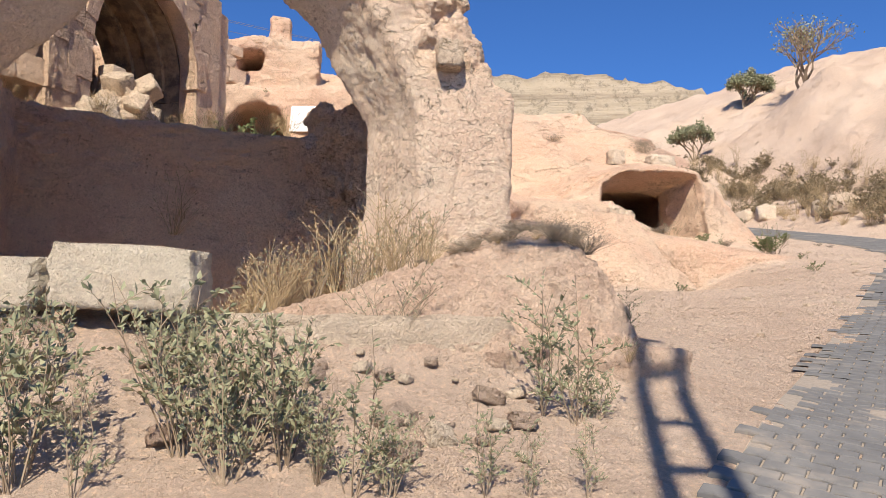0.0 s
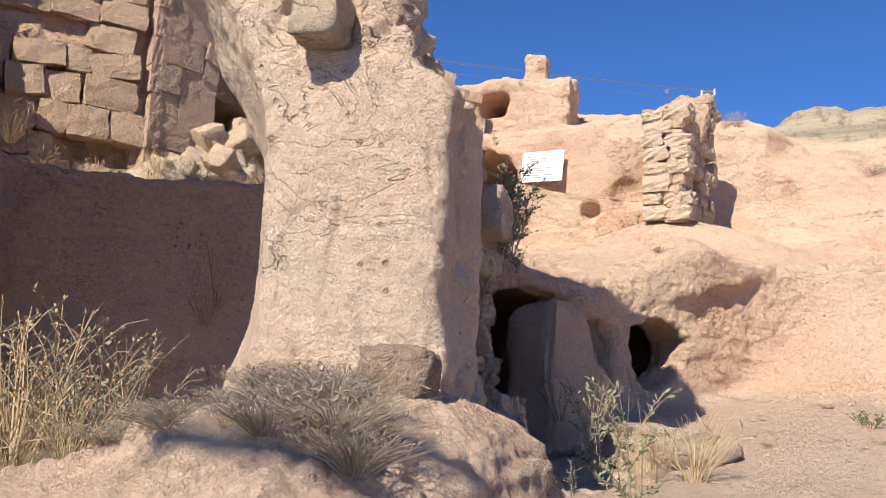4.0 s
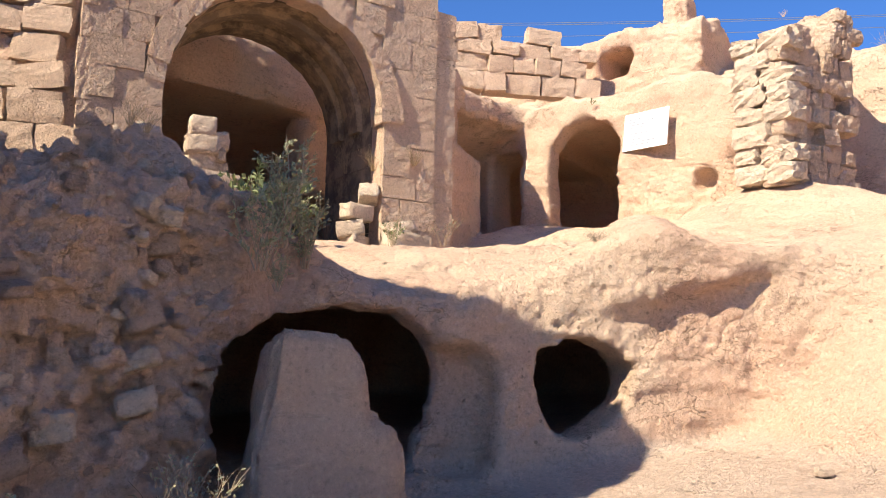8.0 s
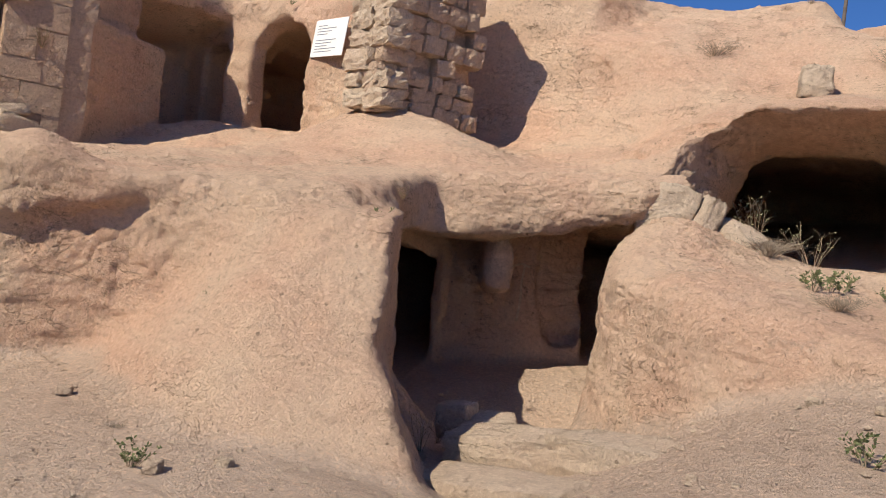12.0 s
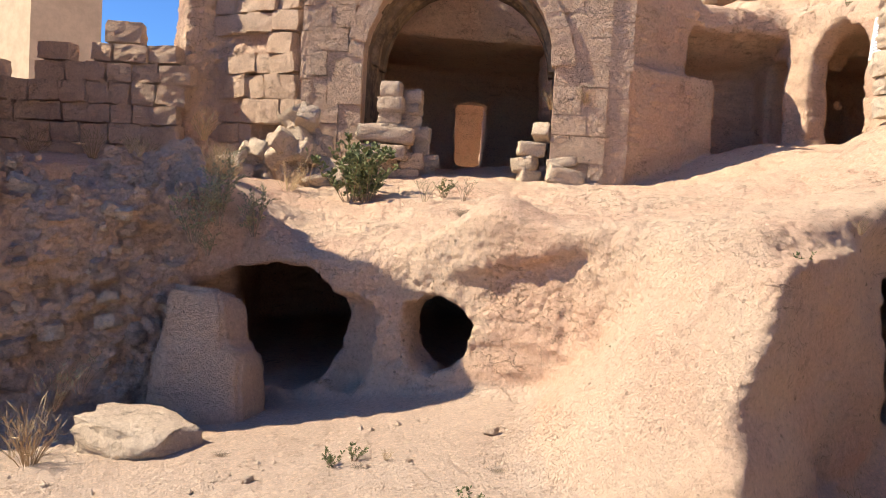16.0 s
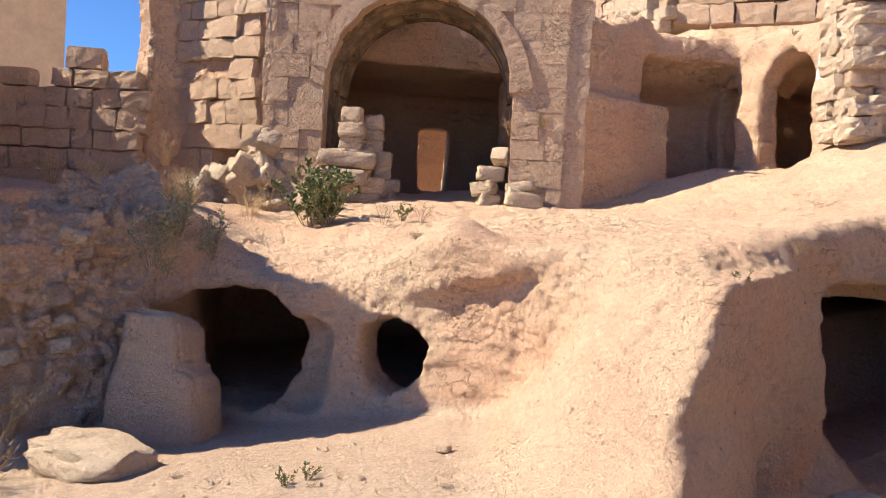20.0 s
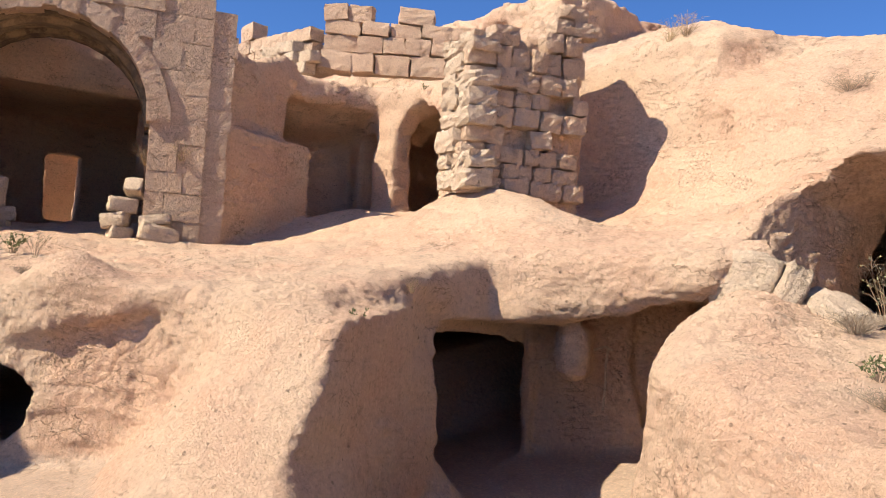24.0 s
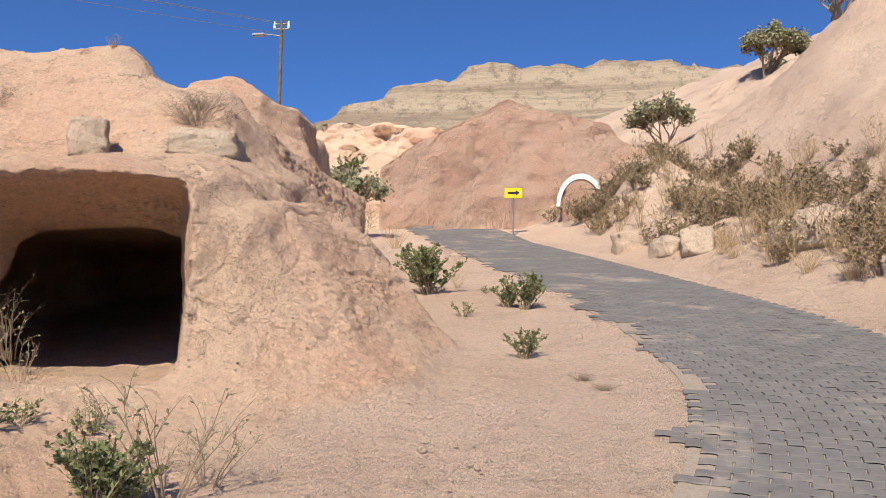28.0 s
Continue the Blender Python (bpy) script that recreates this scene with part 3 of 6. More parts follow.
def rough(x, y, z, d):
    """Erosion: broad hollows, ledges and grit, heaviest on the crumbling mass beside the pillar."""
    crumb = step(1.4, 0.3, x) * step(13.2, 11.6, y) * step(8.3, 9.2, y) * step(-3.2, -1.0, x)
    spur = np.exp(-((x + 0.5) / 1.0) ** 2 - ((y - 22) / 1.2) ** 2) * step(6.0, 6.8, z)
    upper = step(7.5, 9.0, z)
    n = 0.09 * vnoise(x * 0.9, y * 0.9, z * 1.3 + 7) + 0.05 * vnoise(x * 2.3, y * 2.3, z * 3.4)
    m = vnoise(x * 5.1, y * 5.1, z * 6.3 + 3)
    n = n + 0.03 * m + 0.022 * vnoise(x * 11.3, y * 11.3, z * 13.1 + 3) + 0.10 * upper * np.abs(vnoise(x * 2.6, y * 2.6, z * 4))
    billow = np.abs(vnoise(x * 3.3 + 1, y * 3.3, z * 4.1)) + 0.55 * np.abs(vnoise(x * 6.7, y * 6.7 + 4, z * 8.1))
    n = n + 0.045 * (billow - 0.4) * step(-0.35, 0.25, vnoise(x * 0.5 + 8, y * 0.5, z * 0.8))
    ridge = 1 - np.abs(vnoise(x * 1.5 + 3, y * 1.5, z * 4.2))
    n = n + 0.05 * np.maximum(0, ridge - 0.86) / 0.14 * step(-0.2, 0.3, vnoise(x * 0.6, y * 0.6, z * 0.9 + 11))
    n = n * (0.5 + 0.5 * np.clip(upper + crumb, 0, 1))
    k = crumb + 0.6 * spur + 0.8 * np.exp(-((x + 7.6) / 1.3) ** 2 - ((y - 12.9) / 1.0) ** 2) * step(4.8, 5.2, z) + 0.45 * step(0.0, -0.8, x) * step(7.0, 6.2, y)
    c1 = vnoise(x * 2.6 + 9, y * 2.6, z * 2.4)
    c2 = vnoise(x * 5.3 + 2, y * 5.3, z * 4.9)
    n = n + k * (0.24 * np.abs(c1) - 0.08 + 0.15 * np.abs(c2) + 0.10 * vnoise(x * 1.7, y * 1.7 + 5, z * 2.0) + 0.035 * vnoise(x * 9.3, y * 9.3, z * 9.3))
    flat = np.exp(-((z - ground_z(x, y)) / 0.15) ** 2)
    return d + n * (1 - 0.75 * flat)


def cells(x, y, z):
    """Distances to the nearest and second nearest of one scattered point a cell: lumps with creases between."""
    ix, iy, iz = np.floor(x).astype(np.int32), np.floor(y).astype(np.int32), np.floor(z).astype(np.int32)
    f1, f2 = np.full(x.shape, 9.0, np.float32), np.full(x.shape, 9.0, np.float32)
    for i in (-1, 0, 1):
        for j in (-1, 0, 1):
            for k in (-1, 0, 1):
                a, b, c = (ix + i) & 63, (iy + j) & 63, (iz + k) & 63
                px, py, pz = LATTICE[a, b, c], LATTICE[b, c, a], LATTICE[c, a, b]
                q = (ix + i + px - x) ** 2 + (iy + j + py - y) ** 2 + (iz + k + pz - z) ** 2
                f2 = np.minimum(f2, np.maximum(f1, q))
                f1 = np.minimum(f1, q)
    return np.sqrt(f1), np.sqrt(f2)


def crumbling(x, y, z):
    """Where the rock falls apart into rubble: the mass by the pillar, the near bank, the wall beside the portal."""
    k = step(1.2, 0.6, x) * step(13.0, 12.4, y) * step(8.5, 8.9, y) * step(-2.5, -1.0, x)
    k = k + 0.6 * step(1.6, 1.0, x) * step(8.0, 7.5, y) + 0.8 * step(-5.6, -6.2, x) * step(13.9, 13.5, y) * step(4.7, 5.2, z)
    k = k + 0.7 * step(-5.0, -5.3, x) * step(-7.0, -6.7, x) * step(18.7, 19.0, y) * step(21.4, 21.0, y) * step(7.05, 7.25, z)
    k = k + 0.8 * step(5.6, 6.2, x) * step(26.0, 26.8, y) * step(6.3, 6.8, z)
    return np.clip(k + 0.7 * np.exp(-((x + 0.4) / 0.8) ** 2 - ((y - 22.2) / 1.2) ** 2) * step(6.0, 6.8, z), 0, 1)


def detail_rock(x, y, z):
    """Fine relief along the normal: grain, pits, thin ledges, and lumps of rubble where the rock falls apart."""
    a = vnoise(x * 7.3, y * 7.3, z * 9.1)
    b = vnoise(x * 16.7 + 5, y * 16.7, z * 19.3)
    c = vnoise(x * 33.0 + 9, y * 33.0, z * 33.0)
    hard = step(-0.5, 0.5, vnoise(x * 0.7 + 4, y * 0.7, z * 1.1))
    n = (0.35 + 0.65 * hard) * (0.011 * a + 0.010 * b + 0.006 * c)
    layer = vnoise(x * 1.3, y * 1.3, z * 9.0 + 1.5 * vnoise(x * 2, y * 2, z * 2))
    n = n - 0.02 * step(0.25, 0.45, layer) * step(0.0, 0.4, vnoise(x * 0.45 + 2, y * 0.45, z * 0.7 + 5))
    n = n - 0.018 * step(0.08, 0.0, np.abs(vnoise(x * 2.1, y * 2.1 + 3, z * 2.6))) * step(0.0, 0.3, vnoise(x * 0.8, y * 0.8 + 9, z * 0.8))
    chips = np.maximum(0, np.abs(vnoise(x * 11.0 + 2, y * 11.0, z * 12.0)) - 0.35)
    n = n - 0.04 * chips * hard
    k = crumbling(x, y, z)
    m = k > 0.02
    xs_, ys_, zs_ = x[m], y[m], z[m]
    wx = 0.06 * vnoise(xs_ * 6, ys_ * 6, zs_ * 6)
    f1, f2 = cells(xs_ * 4.2 + 5 * wx, ys_ * 4.2, zs_ * 5.2 + 5 * wx)
    g1, g2 = cells(xs_ * 10.5 + 8 * wx, ys_ * 10.5, zs_ * 12.5)
    lump = 0.07 * np.minimum(1, (f2 - f1) * 2.2) * step(-0.3, 0.2, vnoise(xs_ * 1.9, ys_ * 1.9, zs_ * 1.9)) + 0.035 * np.minimum(1, (g2 - g1) * 2.0) - 0.05
    n[m] += k[m] * (lump + 0.012 * b[m] + 0.010 * c[m])
    dust = np.exp(-np.maximum(0, z - ground_z(x, y)) / 0.1)
    return n * (1 - 0.45 * dust)


def detail_arch(x, y, z):
    n = 0.006 * vnoise(x * 12, y * 12, z * 7) + 0.006 * vnoise(x * 27, y * 27, z * 22) + 0.004 * vnoise(x * 45, y * 45, z * 45)
    peel = step(0.12, 0.3, vnoise(x * 2.2 + 1, y * 2.2, z * 1.6 + 3) + 0.35 * vnoise(x * 8, y * 8, z * 7))
    n = n - 0.014 * peel - 0.02 * step(0.05, 0.0, np.abs(vnoise(x * 2.6, y * 2.6, z * 1.1))) * step(0.1, 0.3, vnoise(x * 0.9, y * 0.9, z * 0.9 + 6))
    broken = np.clip(step(4.1, 4.3, z) * step(-0.5, -0.1, x) + step(0.5, 0.66, x) * step(8.5, 8.7, y) + step(2.75, 2.45, z + 0.1 * vnoise(x * 5, y * 5, z * 5)) * step(-0.3, -0.1, x), 0, 1)
    m = broken > 0.02
    f1, f2 = cells(x[m] * 4.0, y[m] * 4.0, z[m] * 4.6)
    g1, g2 = cells(x[m] * 11.0, y[m] * 11.0, z[m] * 12.0)
    n[m] += broken[m] * (0.08 * np.minimum(1, (f2 - f1) * 2.0) + 0.03 * np.minimum(1, (g2 - g1) * 2.0) - 0.06)
    return n


def refine(verts, quads, relief):
    """Split every quad in four and push the points along their normals by the relief."""
    e = np.stack([quads, np.roll(quads, -1, 1)], -1).reshape(-1, 2)
    e.sort(1)
    key = e[:, 0].astype(np.int64) * len(verts) + e[:, 1]
    uniq, inv = np.unique(key, return_inverse=True)
    mids = (verts[uniq // len(verts)] + verts[uniq % len(verts)]) / 2
    mid = len(verts) + inv.reshape(-1, 4)
    mc = len(verts) + len(uniq) + np.arange(len(quads))
    fine = np.concatenate([verts, mids, verts[quads].mean(1)]).astype(np.float32)
    out = np.concatenate([np.stack([quads[:, k], mid[:, k], mc, mid[:, k - 1]], 1) for k in range(4)])
    fn = np.cross(fine[out[:, 2]] - fine[out[:, 0]], fine[out[:, 3]] - fine[out[:, 1]])
    nrm = np.stack([sum(np.bincount(out[:, k], fn[:, i], len(fine)) for k in range(4)) for i in range(3)], 1)
    nrm /= np.maximum(np.linalg.norm(nrm, axis=1, keepdims=True), 1e-9)
    return (fine + nrm * relief(fine[:, 0], fine[:, 1], fine[:, 2])[:, None]).astype(np.float32), out.astype(np.int32)


def skin(name, lo, hi, h, skip=None, material=None, solid=rock, erode=rough, relief=None):
    """Surface of the rock inside the box lo..hi with cells of size h."""
    B = 8
    nb = [int(math.ceil((hi[i] - lo[i]) / (h * B))) for i in range(3)]
    n = [b * B + 1 for b in nb]
    cx, cy, cz = np.meshgrid(*[lo[i] + (np.arange(nb[i]) + 0.5) * B * h for i in range(3)], indexing='ij')
    coarse = solid(*(c.ravel().astype(np.float32) for c in (cx, cy, cz))).reshape(nb)
    live = np.abs(coarse) < B * h * 1.15 + 0.3
    V = np.repeat(np.repeat(np.repeat(np.sign(coarse).astype(np.float32), B, 0), B, 1), B, 2)
    V = np.pad(V, ((0, 1), (0, 1), (0, 1)), mode='edge')
    bi = np.argwhere(live)
    off = np.stack(np.meshgrid(*[np.arange(B + 1)] * 3, indexing='ij'), -1).reshape(-1, 3)
    for s in range(0, len(bi), 1500):
        idx = (bi[s:s + 1500, None, :] * B + off[None]).reshape(-1, 3)
        p = [(lo[i] + idx[:, i] * h).astype(np.float32) for i in range(3)]
        V[idx[:, 0], idx[:, 1], idx[:, 2]] = erode(*p, solid(*p))
    S = V < 0
    corner = [(a, b, c) for a in (0, 1) for b in (0, 1) for c in (0, 1)]
    cnt = sum(S[a:n[0] - 1 + a, b:n[1] - 1 + b, c:n[2] - 1 + c].astype(np.int8) for a, b, c in corner)
    act = (cnt > 0) & (cnt < 8)
    if skip:
        g = [lo[i] + (np.arange(n[i] - 1) + 0.5) * h for i in range(3)]
        ins = [(g[i] > skip[0][i]) & (g[i] < skip[1][i]) for i in range(3)]
        act &= ~(ins[0][:, None, None] & ins[1][None, :, None] & ins[2][None, None, :])
    cells = np.argwhere(act)
    ids = np.full(act.shape, -1, np.int32)
    ids[act] = np.arange(len(cells), dtype=np.int32)
    vals = np.stack([V[cells[:, 0] + a, cells[:, 1] + b, cells[:, 2] + c] for a, b, c in corner], 1)
    acc, num = np.zeros((len(cells), 3), np.float32), np.zeros(len(cells), np.float32)
    for i, ci in enumerate(corner):
        for j in range(i + 1, 8):
            cj = corner[j]
            if sum(abs(ci[k] - cj[k]) for k in range(3)) != 1:
                continue
            va, vb = vals[:, i], vals[:, j]
            m = (va < 0) != (vb < 0)
            t = np.where(m, va / np.where(m, va - vb, 1), 0)
            for k in range(3):
                acc[:, k] += np.where(m, ci[k] + t * (cj[k] - ci[k]), 0)
            num += m
    verts = np.array(lo, np.float32) + (cells + acc / num[:, None]) * h
    quads = []
    for ax in range(3):
        u, v = [(1, 2), (2, 0), (0, 1)][ax]
        sl0, sl1 = [slice(None)] * 3, [slice(None)] * 3
        sl0[ax], sl1[ax] = slice(0, n[ax] - 1), slice(1, n[ax])
        a, b = S[tuple(sl0)], S[tuple(sl1)]
        e = np.argwhere(a != b)
        e = e[(e[:, u] > 0) & (e[:, v] > 0) & (e[:, u] < n[u] - 1) & (e[:, v] < n[v] - 1)]
        flip = ~a[e[:, 0], e[:, 1], e[:, 2]]
        q = []
        for du, dv in ((1, 1), (0, 1), (0, 0), (1, 0)):
            c = e.copy()
            c[:, u] -= du
            c[:, v] -= dv
            q.append(ids[c[:, 0], c[:, 1], c[:, 2]])
        q = np.stack(q, 1)
        q[flip] = q[flip][:, ::-1]
        quads.append(q[(q >= 0).all(1)])
    quads = np.concatenate(quads)
    if relief:
        verts, quads = refine(verts, quads, relief)
    me = bpy.data.meshes.new(name)
    me.vertices.add(len(verts))
    me.vertices.foreach_set("co", verts.astype(np.float32).ravel())
    me.loops.add(quads.size)
    me.loops.foreach_set("vertex_index", quads.ravel().astype(np.int32))
    me.polygons.add(len(quads))
    me.polygons.foreach_set("loop_start", np.arange(0, quads.size, 4, dtype=np.int32))
    me.polygons.foreach_set("use_smooth", np.ones(len(quads), bool))
    me.update()
    me.validate()
    me.materials.append(material or TUFF)
    if solid is rock:
        x, y, z = verts[:, 0], verts[:, 1], verts[:, 2]
        soil = step(0.16, 0.02, z - ground_z(x, y) + 0.07 * vnoise(x * 2.7, y * 2.7, z))
        crumb = 0.6 * step(1.4, 0.4, x) * step(13.0, 11.8, y) * step(8.3, 8.8, y) * step(-2.5, -1.0, x) + step(2.0, 1.4, x) * step(8.2, 7.6, y)
        for key, value in (("soil", soil), ("crumb", np.clip(crumb, 0, 1))):
            me.attributes.new(key, 'FLOAT', 'POINT').data.foreach_set("value", value.astype(np.float32))
    return new(name, me)


lower_box = ((-7.0, 3.4, 0.1), (9.9, 25.6, 6.9))
tagged(skin("cliff_lower", lower_box[0], lower_box[1], 0.05, relief=detail_rock), "eroded pinkish-beige tuff cliff with carved cave mouths and terrace", "rock cliff", kind="structure")
tagged(skin("cliff_upper", (-15.6, 6.0, 2.0), (10.2, 33.0, 12.6), 0.11, ((-6.85, 3.55, 0.1), (9.75, 25.4, 6.7)), relief=detail_rock), "weathered tuff slope with rock-cut chambers above the terrace", "rock cliff", kind="structure")
tagged(skin("ruined_arch", (-9.0, 6.0, 1.2), (1.4, 9.8, 9.4), 0.055, None, PLASTER, arch_ruin, arch_rough, detail_arch), "ruined splayed arch of plastered rock with a broad pillar", "ruined arch")

# ---- ground sheet, road, distance ----
def mesh_ob(name, verts, faces, material, smooth=False):
    me = bpy.data.meshes.new(name)
    me.from_pydata([tuple(v) for v in verts], [], [tuple(f) for f in faces])
    me.update()
    if smooth:
        me.polygons.foreach_set("use_smooth", np.ones(len(me.polygons), bool))
    me.materials.append(material)
    return new(name, me)


def sheet(name, xs, ys, height, material):
    X, Y = np.meshgrid(xs, ys, indexing='ij')
    Z = height(X.ravel(), Y.ravel())
    nx, ny = len(xs), len(ys)
    i = np.arange(nx * ny).reshape(nx, ny)
    f = np.stack([i[:-1, :-1], i[1:, :-1], i[1:, 1:], i[:-1, 1:]], -1).reshape(-1, 4)
    return mesh_ob(name, np.stack([X.ravel(), Y.ravel(), Z], 1), f.tolist(), material, True)


ROAD_MID = [(-3.0, -12.0), (-0.8, -4.0), (1.9, 1.5), (4.6, 6.5), (7.4, 11.3), (9.8, 15.6), (11.4, 19.2), (12.2, 22.5), (12.1, 25.5), (11.4, 29.0), (9.9, 34.5), (8.2, 40.5), (6.3, 46.5), (3.2, 54.0), (-2.0, 64.0), (-10.0, 78.0)]


def along(pts, n):
    """Catmull-Rom through pts, n points a span."""
    out = []
    for i in range(len(pts) - 1):
        p0, p1, p2, p3 = (np.array(pts[max(0, min(len(pts) - 1, i + k))]) for k in (-1, 0, 1, 2))
        for j in range(n):
            t = j / n
            out.append(0.5 * ((2 * p1) + (p2 - p0) * t + (2 * p0 - 5 * p1 + 4 * p2 - p3) * t * t + (3 * p1 - p0 - 3 * p2 + p3) * t ** 3))
    out.append(np.array(pts[-1], float))
    return np.array(out)


ROAD = along(ROAD_MID, 8)


def road_side(x, y):
    """Signed distance from the road's middle line, positive to the east, and nearest index."""
    best, side = np.full(x.shape, 1e9), np.zeros(x.shape)
    for i in range(len(ROAD) - 1):
        a, b = ROAD[i], ROAD[i + 1]
        e = b - a
        t = np.clip(((x - a[0]) * e[0] + (y - a[1]) * e[1]) / (e @ e), 0, 1)
        dx, dy = x - a[0] - t * e[0], y - a[1] - t * e[1]
        q = dx * dx + dy * dy
        m = q < best
        best = np.where(m, q, best)
        side = np.where(m, np.sign(dx * e[1] - dy * e[0]), side)
    return np.sqrt(best) * side


def land_z(x, y):
    """The open land: the sloping street, the eastern bank, and the rise behind."""
    x, y = np.asarray(x, float), np.asarray(y, float)
    base = ground_z(x, np.minimum(y, 60)) + 0.03 * np.maximum(0, y - 60)
    s = road_side(x, y)
    e = np.maximum(0, s - 2.6)
    bank = np.minimum(0.42 * e, 1.7 + 0.1 * e) * step(8, 22, y) + np.minimum(0.30 * e, 1.2) * (1 - step(8, 22, y))
    bank = bank + np.clip((e - 4.6) * 1.05, 0, 5.6) * step(20, 32, y) * (1 - 0.75 * step(44, 52, y)) * (0.8 + 0.25 * vnoise(x * 0.18, y * 0.18, x * 0))
    bank = bank + step(1.0, 4.0, e) * (0.25 * vnoise(x * 0.7, y * 0.7, x * 0 + 3) + 0.1 * vnoise(x * 2.1, y * 2.1, x * 0 + 8))
    bank = bank + np.clip((e - 9) * 0.4, 0, 5.5) * step(32, 48, y)
    bank = bank + 1.5 * np.exp(-((x - 13.1) / 1.2) ** 2 - ((y - 43.6) / 1.8) ** 2)
    west = np.maximum(0, -s - 3.5) * step(30, 40, y)
    z = base + bank + np.minimum(0.5 * west, 3.5)
    z = z + 0.03 * vnoise(x * 1.1, y * 1.1, x * 0 + 5) * step(1.9, 3.2, np.abs(s))
    z = z + 0.055 * np.maximum(0, np.minimum(y, 62) - 43)
    far = np.maximum(0, np.hypot(x - 5, y - 20) - 80)
    return z - 0.02 * far


xs = np.concatenate([np.linspace(-900, -60, 14), np.linspace(-50, -16, 12), np.arange(-14, 30, 0.4), np.linspace(31, 60, 20), np.linspace(80, 900, 12)])
ys = np.concatenate([np.linspace(-900, -40, 12), np.linspace(-30, -8, 12), np.arange(-7, 62, 0.4), np.linspace(63, 100, 20), np.linspace(130, 1500, 14)])


def sheet_z(x, y):
    inside = (x > -14.6) & (x < 9.3) & (y > 3.6) & (y < 32.5)
    return land_z(x, y) - np.where(inside, 0.06, 0.0)


ground = tagged(sheet("ground", xs, ys, sheet_z, TUFF), "dry dusty beige soil with pebbles", "ground", kind="structure")
for key, value in (("soil", 1.0), ("crumb", 0.0)):
    ground.data.attributes.new(key, 'FLOAT', 'POINT').data.foreach_set("value", np.full(len(ground.data.vertices), value, np.float32))


def paving_material():
    g = Graph("concrete_pavers")
    k = g.noise(3.0, 5, 0.65)
    f = g.noise(70.0, 4, 0.7)
    c = g.mix(g.ramp(k, 0.35, 0.65), (0.15, 0.143, 0.138), (0.205, 0.194, 0.184))
    c = g.mix(g.math('MULTIPLY', g.random(), 0.35), c, (0.13, 0.13, 0.135))
    c = g.mix(g.ramp(g.noise(0.8, 5, 0.7), 0.52, 0.72, 0, 0.6), c, (0.44, 0.36, 0.285))
    return g.done(c, 0.85, g.bump(f, 0.4, 0.006))


PAVER = paving_material()
BED = simple("dusty_joint_sand", (0.36, 0.30, 0.245), 0.95, 30.0)

# road bed
verts, faces = [], []
for i, p in enumerate(ROAD):
    a, b = ROAD[max(0, i - 1)], ROAD[min(len(ROAD) - 1, i + 1)]
    t = (b - a) / np.linalg.norm(b - a)
    nrm = np.array([t[1], -t[0]])
    for k in range(9):
        q = p + nrm * ((k / 8 - 0.5) * 3.6 + (1 - k / 8) * 0.6 * min(1.0, max(0.0, (p[1] - 15) / 4)))
        verts.append((q[0], q[1], float(land_z(q[:1], q[1:])[0]) + 0.006))
    if i:
        o = (i - 1) * 9
        faces += [(o + k, o + k + 1, o + k + 10, o + k + 9) for k in range(8)]
road = tagged(mesh_ob("road", verts, faces, BED, True), "narrow street of grey interlocking concrete pavers", "road", kind="structure")


# far table mountain, banded limestone
def hill_material():
    g = Graph("banded_limestone_hill")
    band = g.noise(0.5, 6, 0.7, None, (0.02, 0.02, 0.55), 0.3)
    fine = g.noise(0.45, 9, 0.82)
    c = g.mix(g.ramp(band, 0.42, 0.6), (0.56, 0.455, 0.335), (0.36, 0.285, 0.21))
    c = g.mix(g.ramp(fine, 0.5, 0.62, 0, 0.8), c, (0.25, 0.205, 0.15))
    c = g.mix(g.ramp(g.noise(0.9, 6, 0.8, None, (0.25, 0.25, 2.0)), 0.55, 0.7, 0, 0.7), c, (0.58, 0.50, 0.385))
    n = g.bump(band, 1.0, 1.2)
    n = g.bump(g.noise(0.8, 8, 0.8), 1.0, 0.8, n)
    return g.done(c, 0.95, n)


HILL = hill_material()


def hill_z(x, y):
    az = np.degrees(np.arctan2(x - 6, y - 10))
    r = np.hypot(x - 6, y - 10)
    crest = np.interp(az, [-40, -20, -14, -10, -6, -2, 5, 12, 16, 20, 35], [2, 10.4, 13.6, 15.2, 16.7, 17.5, 17.4, 17.0, 15.8, 13.4, 8])
    crest = crest + 0.35 * vnoise(az * 0.6, az * 0, az * 0 + 2) + 0.15 * vnoise(az * 2.3, az * 0, az * 0 + 4)
    top = 150 * np.tan(np.radians(crest)) + 4
    f = np.clip((r - 85) / 65, 0, 1)
    z = 12 + (top - 12) * (0.62 * f + 0.38 * step(0.86, 0.97, f))
    z = z + 1.6 * vnoise(x * 0.07, y * 0.07, x * 0 + 1) * f * (1 - step(0.85, 1, f)) + 0.9 * vnoise(x * 0.25, y * 0.25, x * 0) + 0.5 * vnoise(x * 0.6, y * 0.6, x * 0 + 9)
    terr = np.round(z / 3.2) * 3.2
    return np.where(f < 1, 0.55 * z + 0.45 * terr, top - 0.04 * (r - 150) + 0.5 * vnoise(x * 0.2, y * 0.2, x * 0)) - 6 * (1 - step(0, 0.12, f))


